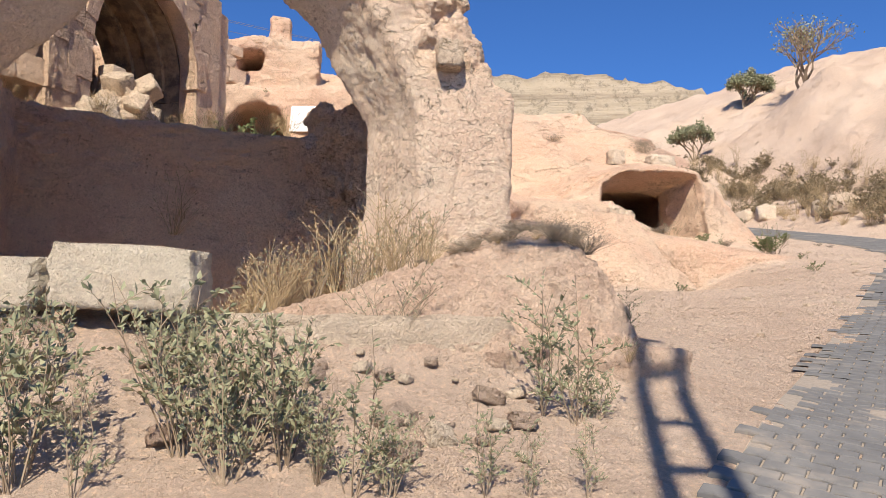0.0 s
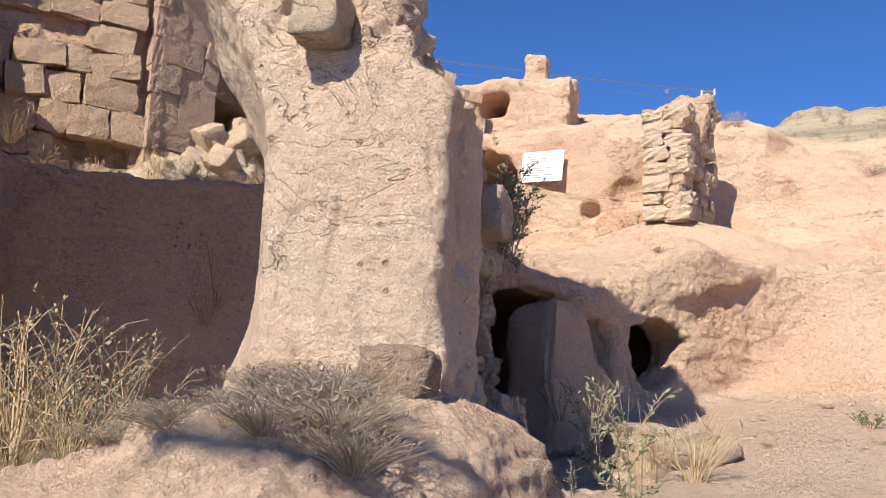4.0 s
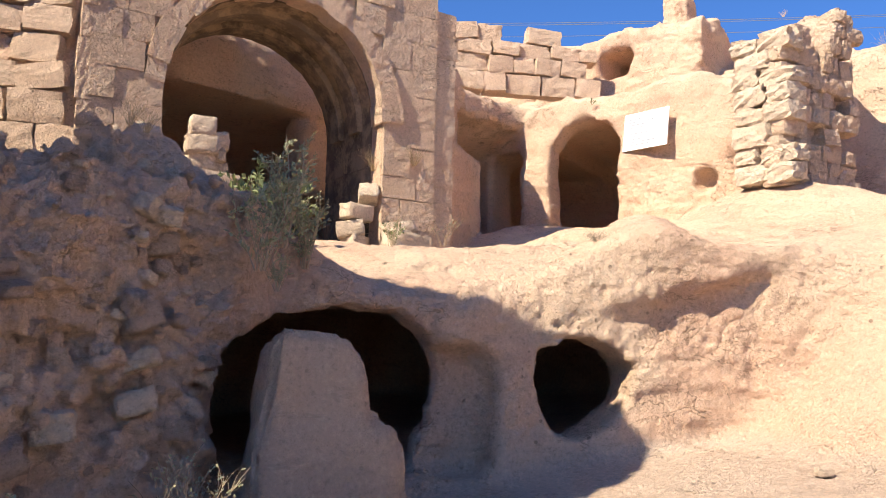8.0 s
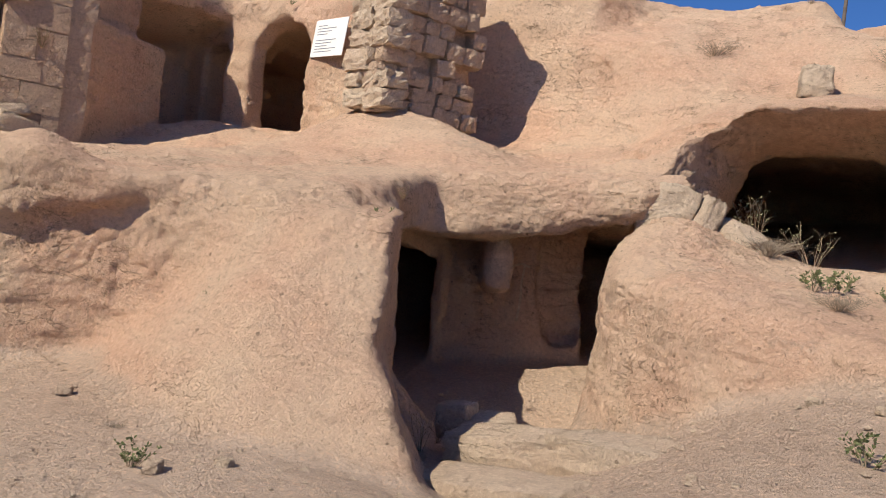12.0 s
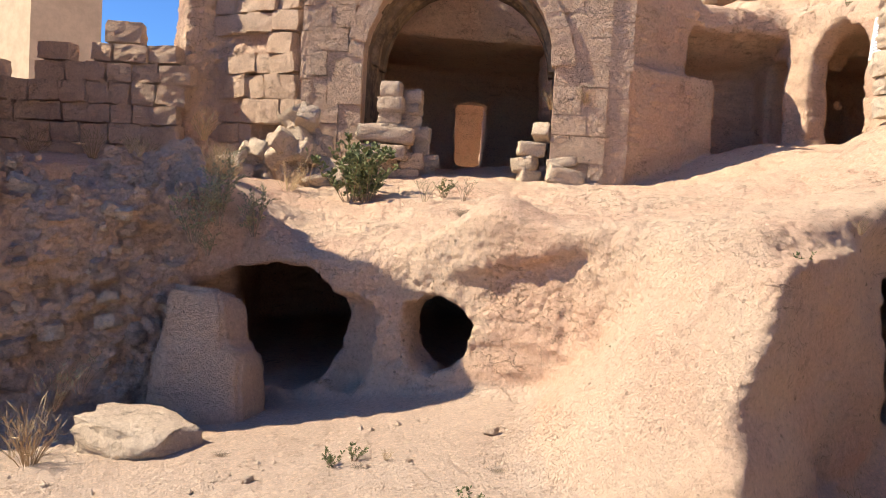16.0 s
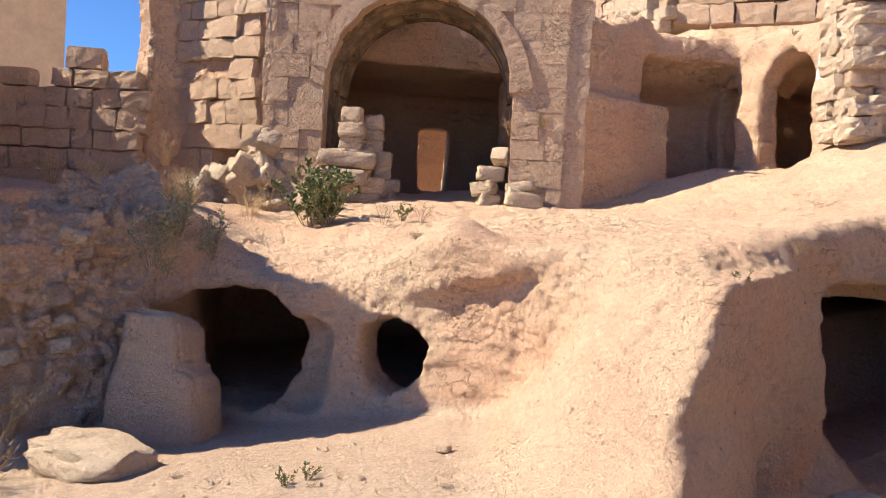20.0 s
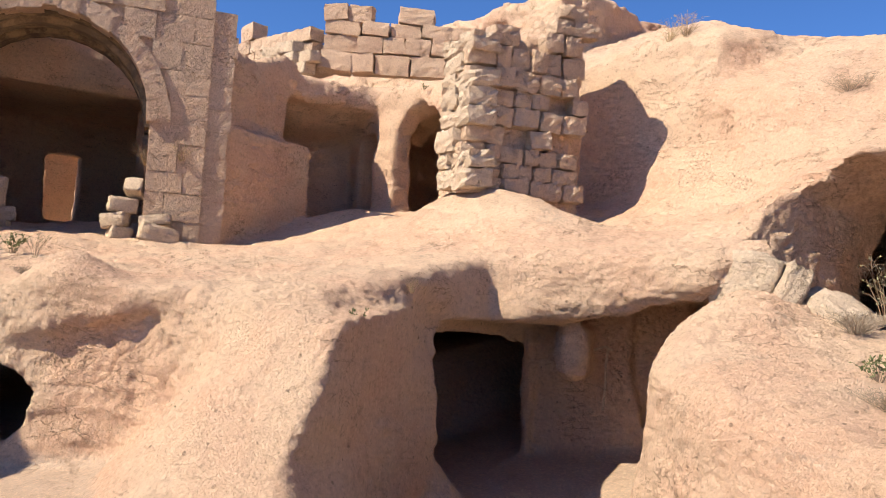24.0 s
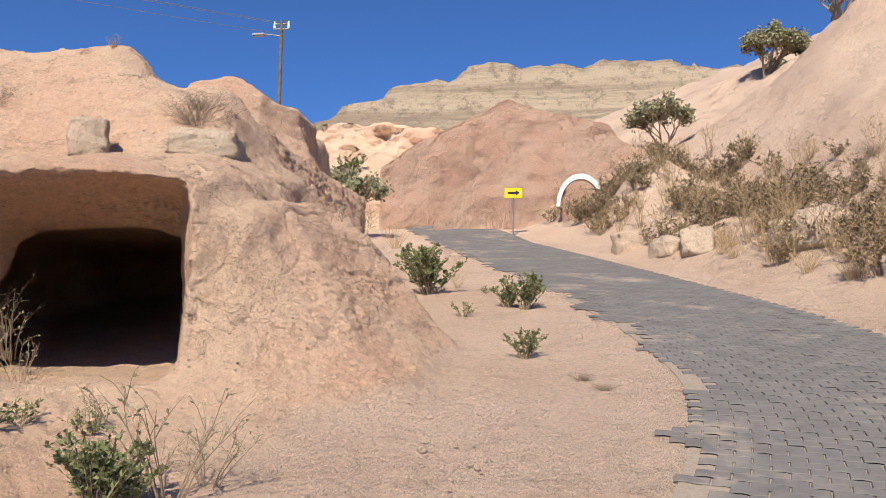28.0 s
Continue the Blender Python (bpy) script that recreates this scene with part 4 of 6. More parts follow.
th = np.radians(np.linspace(-50, 62, 260))
rr = np.concatenate([np.linspace(84, 152, 90), [170, 200, 260]])
P = np.array([(6 + r * math.sin(a), 10 + r * math.cos(a)) for a in th for r in rr])
Z = hill_z(P[:, 0], P[:, 1])
i = np.arange(len(th) * len(rr)).reshape(len(th), len(rr))
f = np.stack([i[:-1, :-1], i[:-1, 1:], i[1:, 1:], i[1:, :-1]], -1).reshape(-1, 4)
tagged(mesh_ob("table_hill", np.column_stack([P, Z]), f[:, ::-1].tolist(), HILL, True), "flat-topped hill of banded grey and cream limestone", "hill", kind="structure")

# ---- shared builders ----
def part(name, bm, material, parent, label="", smooth=False):
    """One mesh under a thing or a part."""
    me = bpy.data.meshes.new(name)
    bm.to_mesh(me)
    bm.free()
    if smooth:
        me.polygons.foreach_set("use_smooth", np.ones(len(me.polygons), bool))
    me.materials.append(material)
    ob = new(name, me)
    ob.parent = parent
    if label:
        ob["label"] = label
    return ob


def thing(name, place=(0, 0, 0), label="", category="", group="", kind=""):
    ob = new(name)
    ob.location = place
    ob.empty_display_size = 0.2
    return tagged(ob, label, category, group, kind)


def stone_mesh(name, size, seed, material, cuts=2, round_=0.25, jag=0.06, smooth=False):
    """A weathered block: a box drawn in at its corners and chipped by noise."""
    rnd = random.Random(seed)
    n = cuts + 1
    idx, verts, faces = {}, [], []

    def at(i, j, k):
        if (i, j, k) not in idx:
            p = Vector((i / n * 2 - 1, j / n * 2 - 1, k / n * 2 - 1))
            s = p.normalized() * 1.25
            q = p.lerp(s, round_)
            w = noise.noise_vector(p * 1.7 + Vector((seed * 3.1, seed * 1.7, seed)))
            v = noise.noise_vector(p * 4.1 + Vector((seed, seed * 5.1, 2)))
            q = q + w * jag * 2.2 + v * jag
            idx[(i, j, k)] = len(verts)
            verts.append((q.x * size[0] / 2, q.y * size[1] / 2, q.z * size[2] / 2))
        return idx[(i, j, k)]

    for a in range(n):
        for b in range(n):
            faces += [(at(a, b, 0), at(a, b + 1, 0), at(a + 1, b + 1, 0), at(a + 1, b, 0)), (at(a, b, n), at(a + 1, b, n), at(a + 1, b + 1, n), at(a, b + 1, n)),
                      (at(a, 0, b), at(a + 1, 0, b), at(a + 1, 0, b + 1), at(a, 0, b + 1)), (at(a, n, b), at(a, n, b + 1), at(a + 1, n, b + 1), at(a + 1, n, b)),
                      (at(0, a, b), at(0, a, b + 1), at(0, a + 1, b + 1), at(0, a + 1, b)), (at(n, a, b), at(n, a + 1, b), at(n, a + 1, b + 1), at(n, a, b + 1))]
    me = bpy.data.meshes.new(name)
    me.from_pydata(verts, [], faces)
    me.update()
    if smooth:
        me.polygons.foreach_set("use_smooth", np.ones(len(me.polygons), bool))
    me.materials.append(material)
    return me


ASHLAR = [stone_mesh("ashlar", (1, 1, 1), 40 + k, CUT, 4, 0.035, 0.02) for k in range(8)]
FIELD = [stone_mesh("fieldstone", (1, 1, 1), 60 + k, CUT, 2, 0.22, 0.05) for k in range(8)]
BOULDER = [stone_mesh("boulder", (1, 1, 1), 80 + k, LOOSE, 5, 0.35, 0.10, True) for k in range(6)]
BLOCK = [stone_mesh("squared_stone", (1, 1, 1), 100 + k, LOOSE, 4, 0.16, 0.06, True) for k in range(8)]


def piece(name, mesh, m, size, parent):
    """A repeated piece of masonry on a shared mesh, at the world pose m."""
    ob = new(name, mesh)
    ob.parent = parent
    base = parent.matrix_basis if parent else Matrix()
    ob.matrix_basis = base.inverted() @ m @ Matrix.Diagonal((*size, 1))
    return ob


def loose(name, mesh, place, size, turn=(0, 0, 0), label="", category="stone", group=""):
    ob = new(name, mesh)
    ob.matrix_world = pose(*place, *turn) @ Matrix.Diagonal((*size, 1))
    return tagged(ob, label, category, group)

# ---- the vaulted stone portal ----
PA, PB = Vector((-6.43, 13.77, 0)), Vector((-5.05, 18.86, 0))
P_DIR = (PB - PA).normalized()
P_OUT = Vector((P_DIR.y, -P_DIR.x, 0))
P_TURN = math.degrees(math.atan2(P_DIR.y, P_DIR.x))
S0, S1, SC, SPRING, RAD = 0.98, 4.34, 2.66, 6.86, 1.68


def at_portal(s, z, out=0.0):
    p = PA + P_DIR * s + P_OUT * out
    return Vector((p.x, p.y, z))


def wall_top(s):
    return 9.62 + 0.08 * math.sin(5 * s) - 0.6 * max(0, s - 4.0)


portal = thing("stone_portal", (-5.7, 16.3, 5.3), "round-arched portal of weathered reddish ashlar blocks", "portal")
bm = bmesh.new()
edges = [0.0, 0.5, S0] + [S0 + (S1 - S0) * (0.5 - 0.5 * math.cos(math.pi * k / 20)) for k in range(1, 20)] + [S1, 4.8, 5.62]
for a, b in zip(edges, edges[1:]):
    def low(s):
        return 4.6 if s <= S0 + 1e-6 or s >= S1 - 1e-6 else SPRING + math.sqrt(max(0, (RAD + 0.05) ** 2 - (s - SC) ** 2))
    la, lb = (4.6, 4.6) if (b <= S0 + 1e-6 or a >= S1 - 1e-6) else (max(SPRING, low(a)) if a > S0 else SPRING, max(SPRING, low(b)) if b < S1 else SPRING)
    ta, tb = wall_top(a) - 0.1, wall_top(b) - 0.1
    q = [bm.verts.new(at_portal(s, z, o) - Vector(portal.location)) for o in (-0.03, -0.62) for s, z in ((a, la), (b, lb), (b, tb), (a, ta))]
    for f in ((0, 1, 2, 3), (7, 6, 5, 4), (0, 4, 5, 1), (1, 5, 6, 2), (2, 6, 7, 3), (3, 7, 4, 0)):
        bm.faces.new([q[k] for k in f])
part("wall_core", bm, TUFF, portal, "pinkish mortar and rubble core")
rnd = random.Random(7)
z = 4.8
while z < 9.7:
    h = rnd.uniform(0.34, 0.5)
    mid = z + h / 2
    reach = math.sqrt(max(0, (RAD + 0.3) ** 2 - (mid - SPRING) ** 2)) if mid > SPRING else RAD
    spans = [(0.0, SC - reach), (SC + reach, 5.27)] if abs(reach) > 0.05 and mid < SPRING + RAD + 0.28 else [(0.0, 5.27)]
    for a, b in spans:
        s = a
        while s < b - 0.05:
            w = rnd.uniform(0.3, 0.7)
            if b - s - w < 0.25:
                w = b - s
            if mid < wall_top(s + w / 2) - 0.06 and not (mid > 9.3 and rnd.random() < 0.25):
                dep = rnd.uniform(0.30, 0.34)
                m = Matrix.Translation(at_portal(s + w / 2, mid + rnd.uniform(-0.006, 0.006), -dep / 2 + rnd.uniform(0.02, 0.055))) @ pose(0, 0, 0, rnd.uniform(-0.8, 0.8), 0, P_TURN + rnd.uniform(-0.8, 0.8))
                piece("ashlar", rnd.choice(ASHLAR), m, (w - 0.008, dep, h - 0.008), portal)
            s += w
    z += h
# quoins of the portal's outer corner
z = 4.8
while z < 9.4:
    h = rnd.uniform(0.36, 0.5)
    m = Matrix.Translation(at_portal(-0.02 + rnd.uniform(-0.02, 0.02), z + h / 2, -0.31 + rnd.uniform(-0.02, 0.02))) @ pose(0, 0, 0, 0, 0, P_TURN + rnd.uniform(-1, 1))
    piece("quoin", rnd.choice(ASHLAR), m, (0.2, 0.72, h - 0.01), portal)
    z += h
# thin voussoirs of the arch
for k in range(19):
    a0, a1 = math.pi * k / 19, math.pi * (k + 1) / 19
    am = (a0 + a1) / 2
    m = Matrix.Translation(at_portal(SC - math.cos(am) * (RAD + 0.13), SPRING + math.sin(am) * (RAD + 0.13), -0.12)) @ pose(0, 0, 0, 0, 0, P_TURN) @ Matrix.Rotation(am - math.pi / 2, 4, 'Y')
    piece("voussoir", rnd.choice(ASHLAR), m, ((a1 - a0) * (RAD + 0.13) + 0.03, 0.36 + rnd.uniform(-0.02, 0.03), 0.26 + rnd.uniform(0.0, 0.14)), portal)
# leaning outer buttress face
z = 4.8
while z < 8.5:
    h = rnd.uniform(0.36, 0.5)
    m = Matrix.Translation(at_portal(5.44 + rnd.uniform(-0.02, 0.02), z + h / 2, -0.22)) @ pose(0, 0, 0, 0, 0, P_TURN + 2)
    piece("ashlar", rnd.choice(ASHLAR), m, (0.38 + 0.08 * rnd.random() * (z > 6.5), 0.42, h - 0.012), portal)
    z += h


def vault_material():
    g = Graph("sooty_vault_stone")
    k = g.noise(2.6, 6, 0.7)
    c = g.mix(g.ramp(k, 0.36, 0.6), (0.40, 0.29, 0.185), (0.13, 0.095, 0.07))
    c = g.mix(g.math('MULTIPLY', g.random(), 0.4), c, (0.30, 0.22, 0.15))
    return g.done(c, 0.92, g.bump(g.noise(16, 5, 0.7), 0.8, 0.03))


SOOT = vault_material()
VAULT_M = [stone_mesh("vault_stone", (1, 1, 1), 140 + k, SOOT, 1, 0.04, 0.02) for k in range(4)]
vault = thing("barrel_vault", (-7.0, 16.6, 5.3), "soot-stained barrel vault of stone courses behind the arch", "vault")
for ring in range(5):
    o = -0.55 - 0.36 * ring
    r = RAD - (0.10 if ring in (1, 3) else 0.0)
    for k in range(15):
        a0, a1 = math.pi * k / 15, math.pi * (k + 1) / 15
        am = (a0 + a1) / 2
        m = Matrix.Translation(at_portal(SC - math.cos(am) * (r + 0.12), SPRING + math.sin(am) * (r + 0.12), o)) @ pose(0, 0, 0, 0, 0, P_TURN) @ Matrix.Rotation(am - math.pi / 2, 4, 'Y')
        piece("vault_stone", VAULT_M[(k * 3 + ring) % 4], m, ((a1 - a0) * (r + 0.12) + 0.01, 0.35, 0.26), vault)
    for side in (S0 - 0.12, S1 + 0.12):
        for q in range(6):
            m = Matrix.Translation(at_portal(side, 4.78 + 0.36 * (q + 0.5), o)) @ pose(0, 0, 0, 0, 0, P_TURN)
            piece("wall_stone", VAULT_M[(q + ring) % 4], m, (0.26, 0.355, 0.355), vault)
bm = bmesh.new()
prev = None
for k in range(25):
    a = math.pi * k / 24
    r = RAD + 0.24
    row = [bm.verts.new(at_portal(SC - math.cos(a) * q, SPRING + math.sin(a) * q, o) - Vector(vault.location)) for q, o in ((r, -0.4), (r, -2.2), (r + 0.4, -2.2), (r + 0.4, -0.4))]
    if prev:
        for i in range(4):
            bm.faces.new((prev[i], prev[(i + 1) % 4], row[(i + 1) % 4], row[i]))
    prev = row
part("vault_back", bm, TUFF, vault, "rubble fill over the vault")


# ---- heaps of fallen blocks ----
def heap(group, centre, axis, along_n, rows, label, seed, size=(0.42, 0.3, 0.24)):
    """A dry stack of squared stones, course upon course."""
    r = random.Random(seed)
    z = centre[2]
    for row in range(rows):
        n = max(1, along_n - row // 2)
        h = size[2] * r.uniform(0.85, 1.2)
        for k in range(n):
            u = (k - (n - 1) / 2) * size[0] * 0.98 + r.uniform(-0.04, 0.04)
            p = (centre[0] + axis[0] * u + r.uniform(-0.05, 0.05), centre[1] + axis[1] * u + r.uniform(-0.05, 0.05), z + h / 2)
            loose("squared_stone", r.choice(BLOCK), p, (size[0] * r.uniform(0.8, 1.08), size[1] * r.uniform(0.85, 1.2), h * 1.04),
                  (r.uniform(-4, 4), r.uniform(-5, 5), math.degrees(math.atan2(axis[1], axis[0])) + r.uniform(-12, 12)), label, "stone block", group)
        z += h * 0.97


heap("stones stacked in the portal", at_portal(1.5, 4.72, 0.05), (P_DIR.x, P_DIR.y), 3, 7, "pale squared stone stacked dry in the portal", 3)
heap("stones stacked in the portal", at_portal(1.85, 4.8, -0.45), (P_DIR.x, P_DIR.y), 3, 7, "pale squared stone stacked dry in the portal", 4, (0.34, 0.3, 0.22))
loose("long_stone", BLOCK[2], at_portal(1.5, 5.5, 0.3), (0.95, 0.34, 0.27), (0, 3, P_TURN + 4), "long pale squared stone lying across the stack", "stone block")
loose("long_stone", BLOCK[5], at_portal(1.42, 5.2, 0.3), (0.9, 0.36, 0.26), (2, 0, P_TURN - 3), "long pale squared stone lying across the stack", "stone block")
for s_, z_, w_, t_ in ((4.0, 4.92, 0.36, 20), (3.92, 5.14, 0.42, -25), (4.02, 5.4, 0.46, 8), (4.2, 5.7, 0.3, 70)):
    loose("squared_stone", BLOCK[int(s_ * 10) % 8], at_portal(s_, z_, -0.15), (w_, 0.3, 0.25), (0, t_ * 0.4, P_TURN + t_), "pale stone propped against the portal's jamb", "stone block", "stones by the jamb")
loose("carved_stone", BLOCK[1], at_portal(4.62, 4.93, 0.32), (0.62, 0.42, 0.32), (4, 14, P_TURN + 8), "fallen pale stone with carved zigzag relief", "carved stone")
loose("squared_stone", BLOCK[4], at_portal(4.55, 5.18, 0.22), (0.5, 0.3, 0.17), (0, -9, P_TURN - 4), "pale stone slab propped under the pier", "stone block", "stones by the jamb")
r = random.Random(21)
for k in range(34):
    u, v = r.gauss(0, 0.42), r.random()
    p = (-5.1 + 0.2 * u + r.uniform(-0.25, 0.3), 13.5 + 0.85 * u, 4.62 + 1.2 * v * max(0.12, 1 - abs(u - 0.15) * 0.9))
    loose("squared_stone", r.choice(BLOCK), p, (r.uniform(0.34, 0.56), r.uniform(0.28, 0.42), r.uniform(0.24, 0.36)), (r.uniform(-35, 35), r.uniform(-35, 35), r.uniform(0, 180)), "tumbled pale squared stone in a heap", "stone block", "heap beside the portal")


# ---- masonry facings ----
def facing(name, label, category, a, b, z0, top, out, row, width, seed, meshes, depth=0.3, fill=1.0, gap=None):
    """Courses of rough stones on the vertical plane from a to b; top(s) gives the ruined height."""
    r = random.Random(seed)
    a, b = Vector((*a, 0)), Vector((*b, 0))
    d = b - a
    length = d.length
    d.normalize()
    o = Vector((d.y, -d.x, 0)) * out
    ang = math.degrees(math.atan2(d.y, d.x))
    wall = thing(name, ((a.x + b.x) / 2, (a.y + b.y) / 2, z0), label, category)
    z = z0
    while z < z0 + 5:
        h = r.uniform(*row)
        s = r.uniform(-0.1, 0.0)
        any_ = False
        while s < length:
            w = r.uniform(*width)
            if z + h * 0.6 < top(s + w / 2) and s + w * 0.6 < length and r.random() < fill and not (gap and gap(s + w / 2, z + h / 2)):
                p = a + d * (s + w / 2) + o * (-depth / 2 + 0.05 + r.uniform(-0.02, 0.06))
                m = Matrix.Translation((p.x, p.y, z + h / 2)) @ pose(0, 0, 0, r.uniform(-5, 5), r.uniform(-6, 6), ang + r.uniform(-7, 7))
                piece("stone", r.choice(meshes), m, (w * 0.97, depth, h * 0.97), wall)
                any_ = True
            s += w
        if not any_ and z > z0 + 2:
            break
        z += h
    return wall


SPUR = [stone_mesh("spur_stone", (1, 1, 1), 160 + k, CUT, 3, 0.3, 0.09) for k in range(8)]
SIDE = [stone_mesh("side_stone", (1, 1, 1), 180 + k, CUT, 3, 0.12, 0.055) for k in range(8)]
SPUR_PALE = [stone_mesh("spur_stone", (1, 1, 1), 170 + k, LOOSE, 3, 0.28, 0.1) for k in range(5)]
facing("masonry_spur", "ruined spur of rough reddish masonry courses", "ruined wall", (-0.3, 20.95), (0.12, 22.75), 5.75, lambda s: 7.8 + 0.35 * s + 0.3 * math.sin(5 * s), 1, (0.2, 0.34), (0.2, 0.44), 11, SPUR, 0.34, fill=0.93)
facing("masonry_spur_end", "broken end of a masonry spur with pale jutting stones", "ruined wall", (-0.95, 21.0), (-0.2, 20.95), 5.8, lambda s: 8.3 - 0.9 * abs(s - 0.45), 1, (0.24, 0.34), (0.36, 0.6), 12, SPUR_PALE, 0.45)
facing("ruined_wall", "shaded ruined wall of large squared stones", "ruined wall", (-8.15, 7.6), (-7.2, 11.5), 4.75, lambda s: 6.3 + 0.28 * s + 0.15 * math.sin(5 * s), 1, (0.32, 0.42), (0.35, 0.7), 13, SIDE, 0.4)
facing("side_wall", "sunlit side wall of large worn squared stones beside the portal", "ruined wall", (-7.95, 12.0), (-6.48, 13.72), 4.7, lambda s: 9.7 - 0.3 * math.sin(3 * s) - 0.9 * max(0, 0.6 - s), 1, (0.26, 0.46), (0.3, 0.72), 14, SIDE, 0.4, fill=0.9, gap=lambda s, z: 1.25 < s and 5.15 < z < 5.8)
facing("upper_wall", "shaded ashlar wall of an upper room", "ruined wall", (-7.85, 22.25), (-6.0, 24.85), 8.95, lambda s: 10.35 + 0.1 * math.sin(4 * s), 1, (0.3, 0.46), (0.4, 0.85), 15, SIDE, 0.4)
facing("upper_wall", "pale sunlit ashlar wall of an upper room", "ruined wall", (-10.9, 21.5), (-7.95, 22.25), 8.9, lambda s: 10.3 - 0.1 * s, 1, (0.3, 0.46), (0.4, 0.85), 16, SIDE, 0.4)
for k in range(14):
    loose("squared_stone", BLOCK[k % 8], (-9.1 + 0.3 * (k % 5) + r.uniform(-0.1, 0.1), 21.55 + 0.07 * (k % 5) + r.uniform(-0.1, 0.1), 8.95 + 0.24 * (k // 5)), (0.4, 0.32, 0.26), (r.uniform(-8, 8), r.uniform(-8, 8), r.uniform(-20, 40)), "pale squared stone piled on the upper ledge", "stone block", "stones on the ledge")

# ---- loose rocks and stones along the way ----
def slab_mesh(name, outline, thick, material, seed):
    """A broken standing slab: an outline in x and z given depth, with worn, uneven faces."""
    bm = bmesh.new()
    f = bm.faces.new([bm.verts.new((u, -thick / 2, w)) for u, w in outline])
    e = bmesh.ops.extrude_face_region(bm, geom=[f])
    bmesh.ops.translate(bm, vec=(0.05, thick, -0.02), verts=[v for v in e["geom"] if isinstance(v, bmesh.types.BMVert)])
    bmesh.ops.recalc_face_normals(bm, faces=bm.faces[:])
    bmesh.ops.bevel(bm, geom=bm.edges[:], offset=0.05, segments=2, affect='EDGES')
    bmesh.ops.triangulate(bm, faces=bm.faces[:])
    for _ in range(3):
        bmesh.ops.subdivide_edges(bm, edges=[q for q in bm.edges if q.calc_length() > 0.11], cuts=1, use_grid_fill=True)
    for v in bm.verts:
        k = noise.noise_vector(v.co * 2.3 + Vector((seed, 0, 0))) * 0.05 + noise.noise_vector(v.co * 7 + Vector((0, seed, 0))) * 0.02
        v.co += k
    me = bpy.data.meshes.new(name)
    bm.to_mesh(me)
    bm.free()
    me.polygons.foreach_set("use_smooth", np.ones(len(me.polygons), bool))
    me.materials.append(material)
    return me


loose("leaning_slab", slab_mesh("leaning_slab", [(-0.52, 1.9), (-0.47, 2.6), (-0.4, 3.05), (-0.32, 3.35), (0.16, 3.37), (0.24, 3.28), (0.3, 3.02), (0.33, 2.84), (0.44, 2.8), (0.53, 2.68), (0.6, 1.9)], 0.6, CUT, 5), (0.26, 12.67, 0), (1, 1, 1), (-9, 0, 70), "large broken tuff slab standing before a cave mouth", "boulder")
loose("fallen_slab", BOULDER[2], (1.05, 12.35, 2.05), (1.0, 0.7, 0.42), (4, 3, 50), "low weathered tuff boulder at the cliff's foot", "boulder")
loose("pillar_boulder", stone_mesh("pillar_boulder", (1, 1, 1), 302, RUBBLE, 6, 0.32, 0.09, True), (0.74, 7.8, 2.58), (0.3, 0.22, 0.2), (0, 4, 10), "grey lichened boulder resting against the pillar", "boulder")
loose("projecting_stone", BLOCK[6], (0.03, 8.15, 4.32), (0.24, 0.3, 0.26), (0, 0, 10), "square stone projecting from the pillar's top", "stone block")
loose("sill_block", stone_mesh("sill_block", (1, 1, 1), 303, PALE, 6, 0.12, 0.03, True), (-2.06, 5.75, 1.99), (0.95, 0.46, 0.42), (2, 3, -4), "large pale dressed stone block lying on the bank", "stone block")
loose("sill_block", stone_mesh("sill_block", (1, 1, 1), 304, PALE, 6, 0.14, 0.03, True), (-3.3, 5.95, 1.95), (1.4, 0.5, 0.36), (2, 0, -10), "pale dressed stone block beside the sill", "stone block")
for k, (x, y, w) in enumerate(((-2.75, 6.3, 0.85), (-2.0, 6.24, 0.7), (-1.32, 6.16, 0.74), (-0.6, 6.08, 0.8), (0.12, 6.06, 0.7))):
    loose("kerb_stone", BLOCK[k], (x, y, 1.53), (w * 1.03, 0.46, 0.46), (3, 0, -5 + 9 * (k == 4)), "pale dressed kerb stone along the apse's sill", "kerb stone", "sill of the apse")
loose("round_boulder", BOULDER[3], (1.12, 6.95, 1.62), (0.5, 0.55, 0.62), (0, 10, 30), "pale rounded boulder at the mound's foot", "boulder")
for p, s_, t_ in (((4.5, 18.05, 2.29), (0.95, 0.55, 0.42), 20), ((5.5, 18.1, 2.46), (1.1, 0.62, 0.38), -15), ((5.2, 16.95, 2.28), (1.15, 0.5, 0.3), 8), ((4.05, 18.5, 2.3), (0.42, 0.4, 0.36), 40), ((3.75, 18.35, 2.4), (0.3, 0.3, 0.3), 10)):
    loose("flat_stone", BLOCK[int(p[0] * 7) % 8], p, s_, (4, -6, t_), "pale flat stone lying before the cave door", "stone slab", "stones before the cave door")
loose("crest_rock", BOULDER[0], (4.1, 21.5, 4.6), (0.62, 0.55, 0.72), (0, 12, 20), "grey weathered rock on the mound", "rock", "rocks on the mound")
loose("crest_rock", BOULDER[4], (4.5, 21.5, 4.5), (0.26, 0.4, 0.72), (0, 20, 50), "grey weathered rock on the mound", "rock", "rocks on the mound")
loose("crest_rock", BOULDER[1], (4.85, 21.75, 4.3), (0.7, 0.5, 0.55), (0, 22, -20), "grey weathered rock on the mound", "rock", "rocks on the mound")
loose("perched_rock", BOULDER[3], (4.81, 24.05, 6.74), (0.4, 0.38, 0.46), (0, 0, 20), "squared boulder perched on the slope", "boulder", "boulders on the slope")
loose("perched_rock", BOULDER[5], (6.1, 24.2, 6.66), (0.75, 0.5, 0.34), (0, 4, 10), "squared boulder perched on the slope", "boulder", "boulders on the slope")
r = random.Random(5)
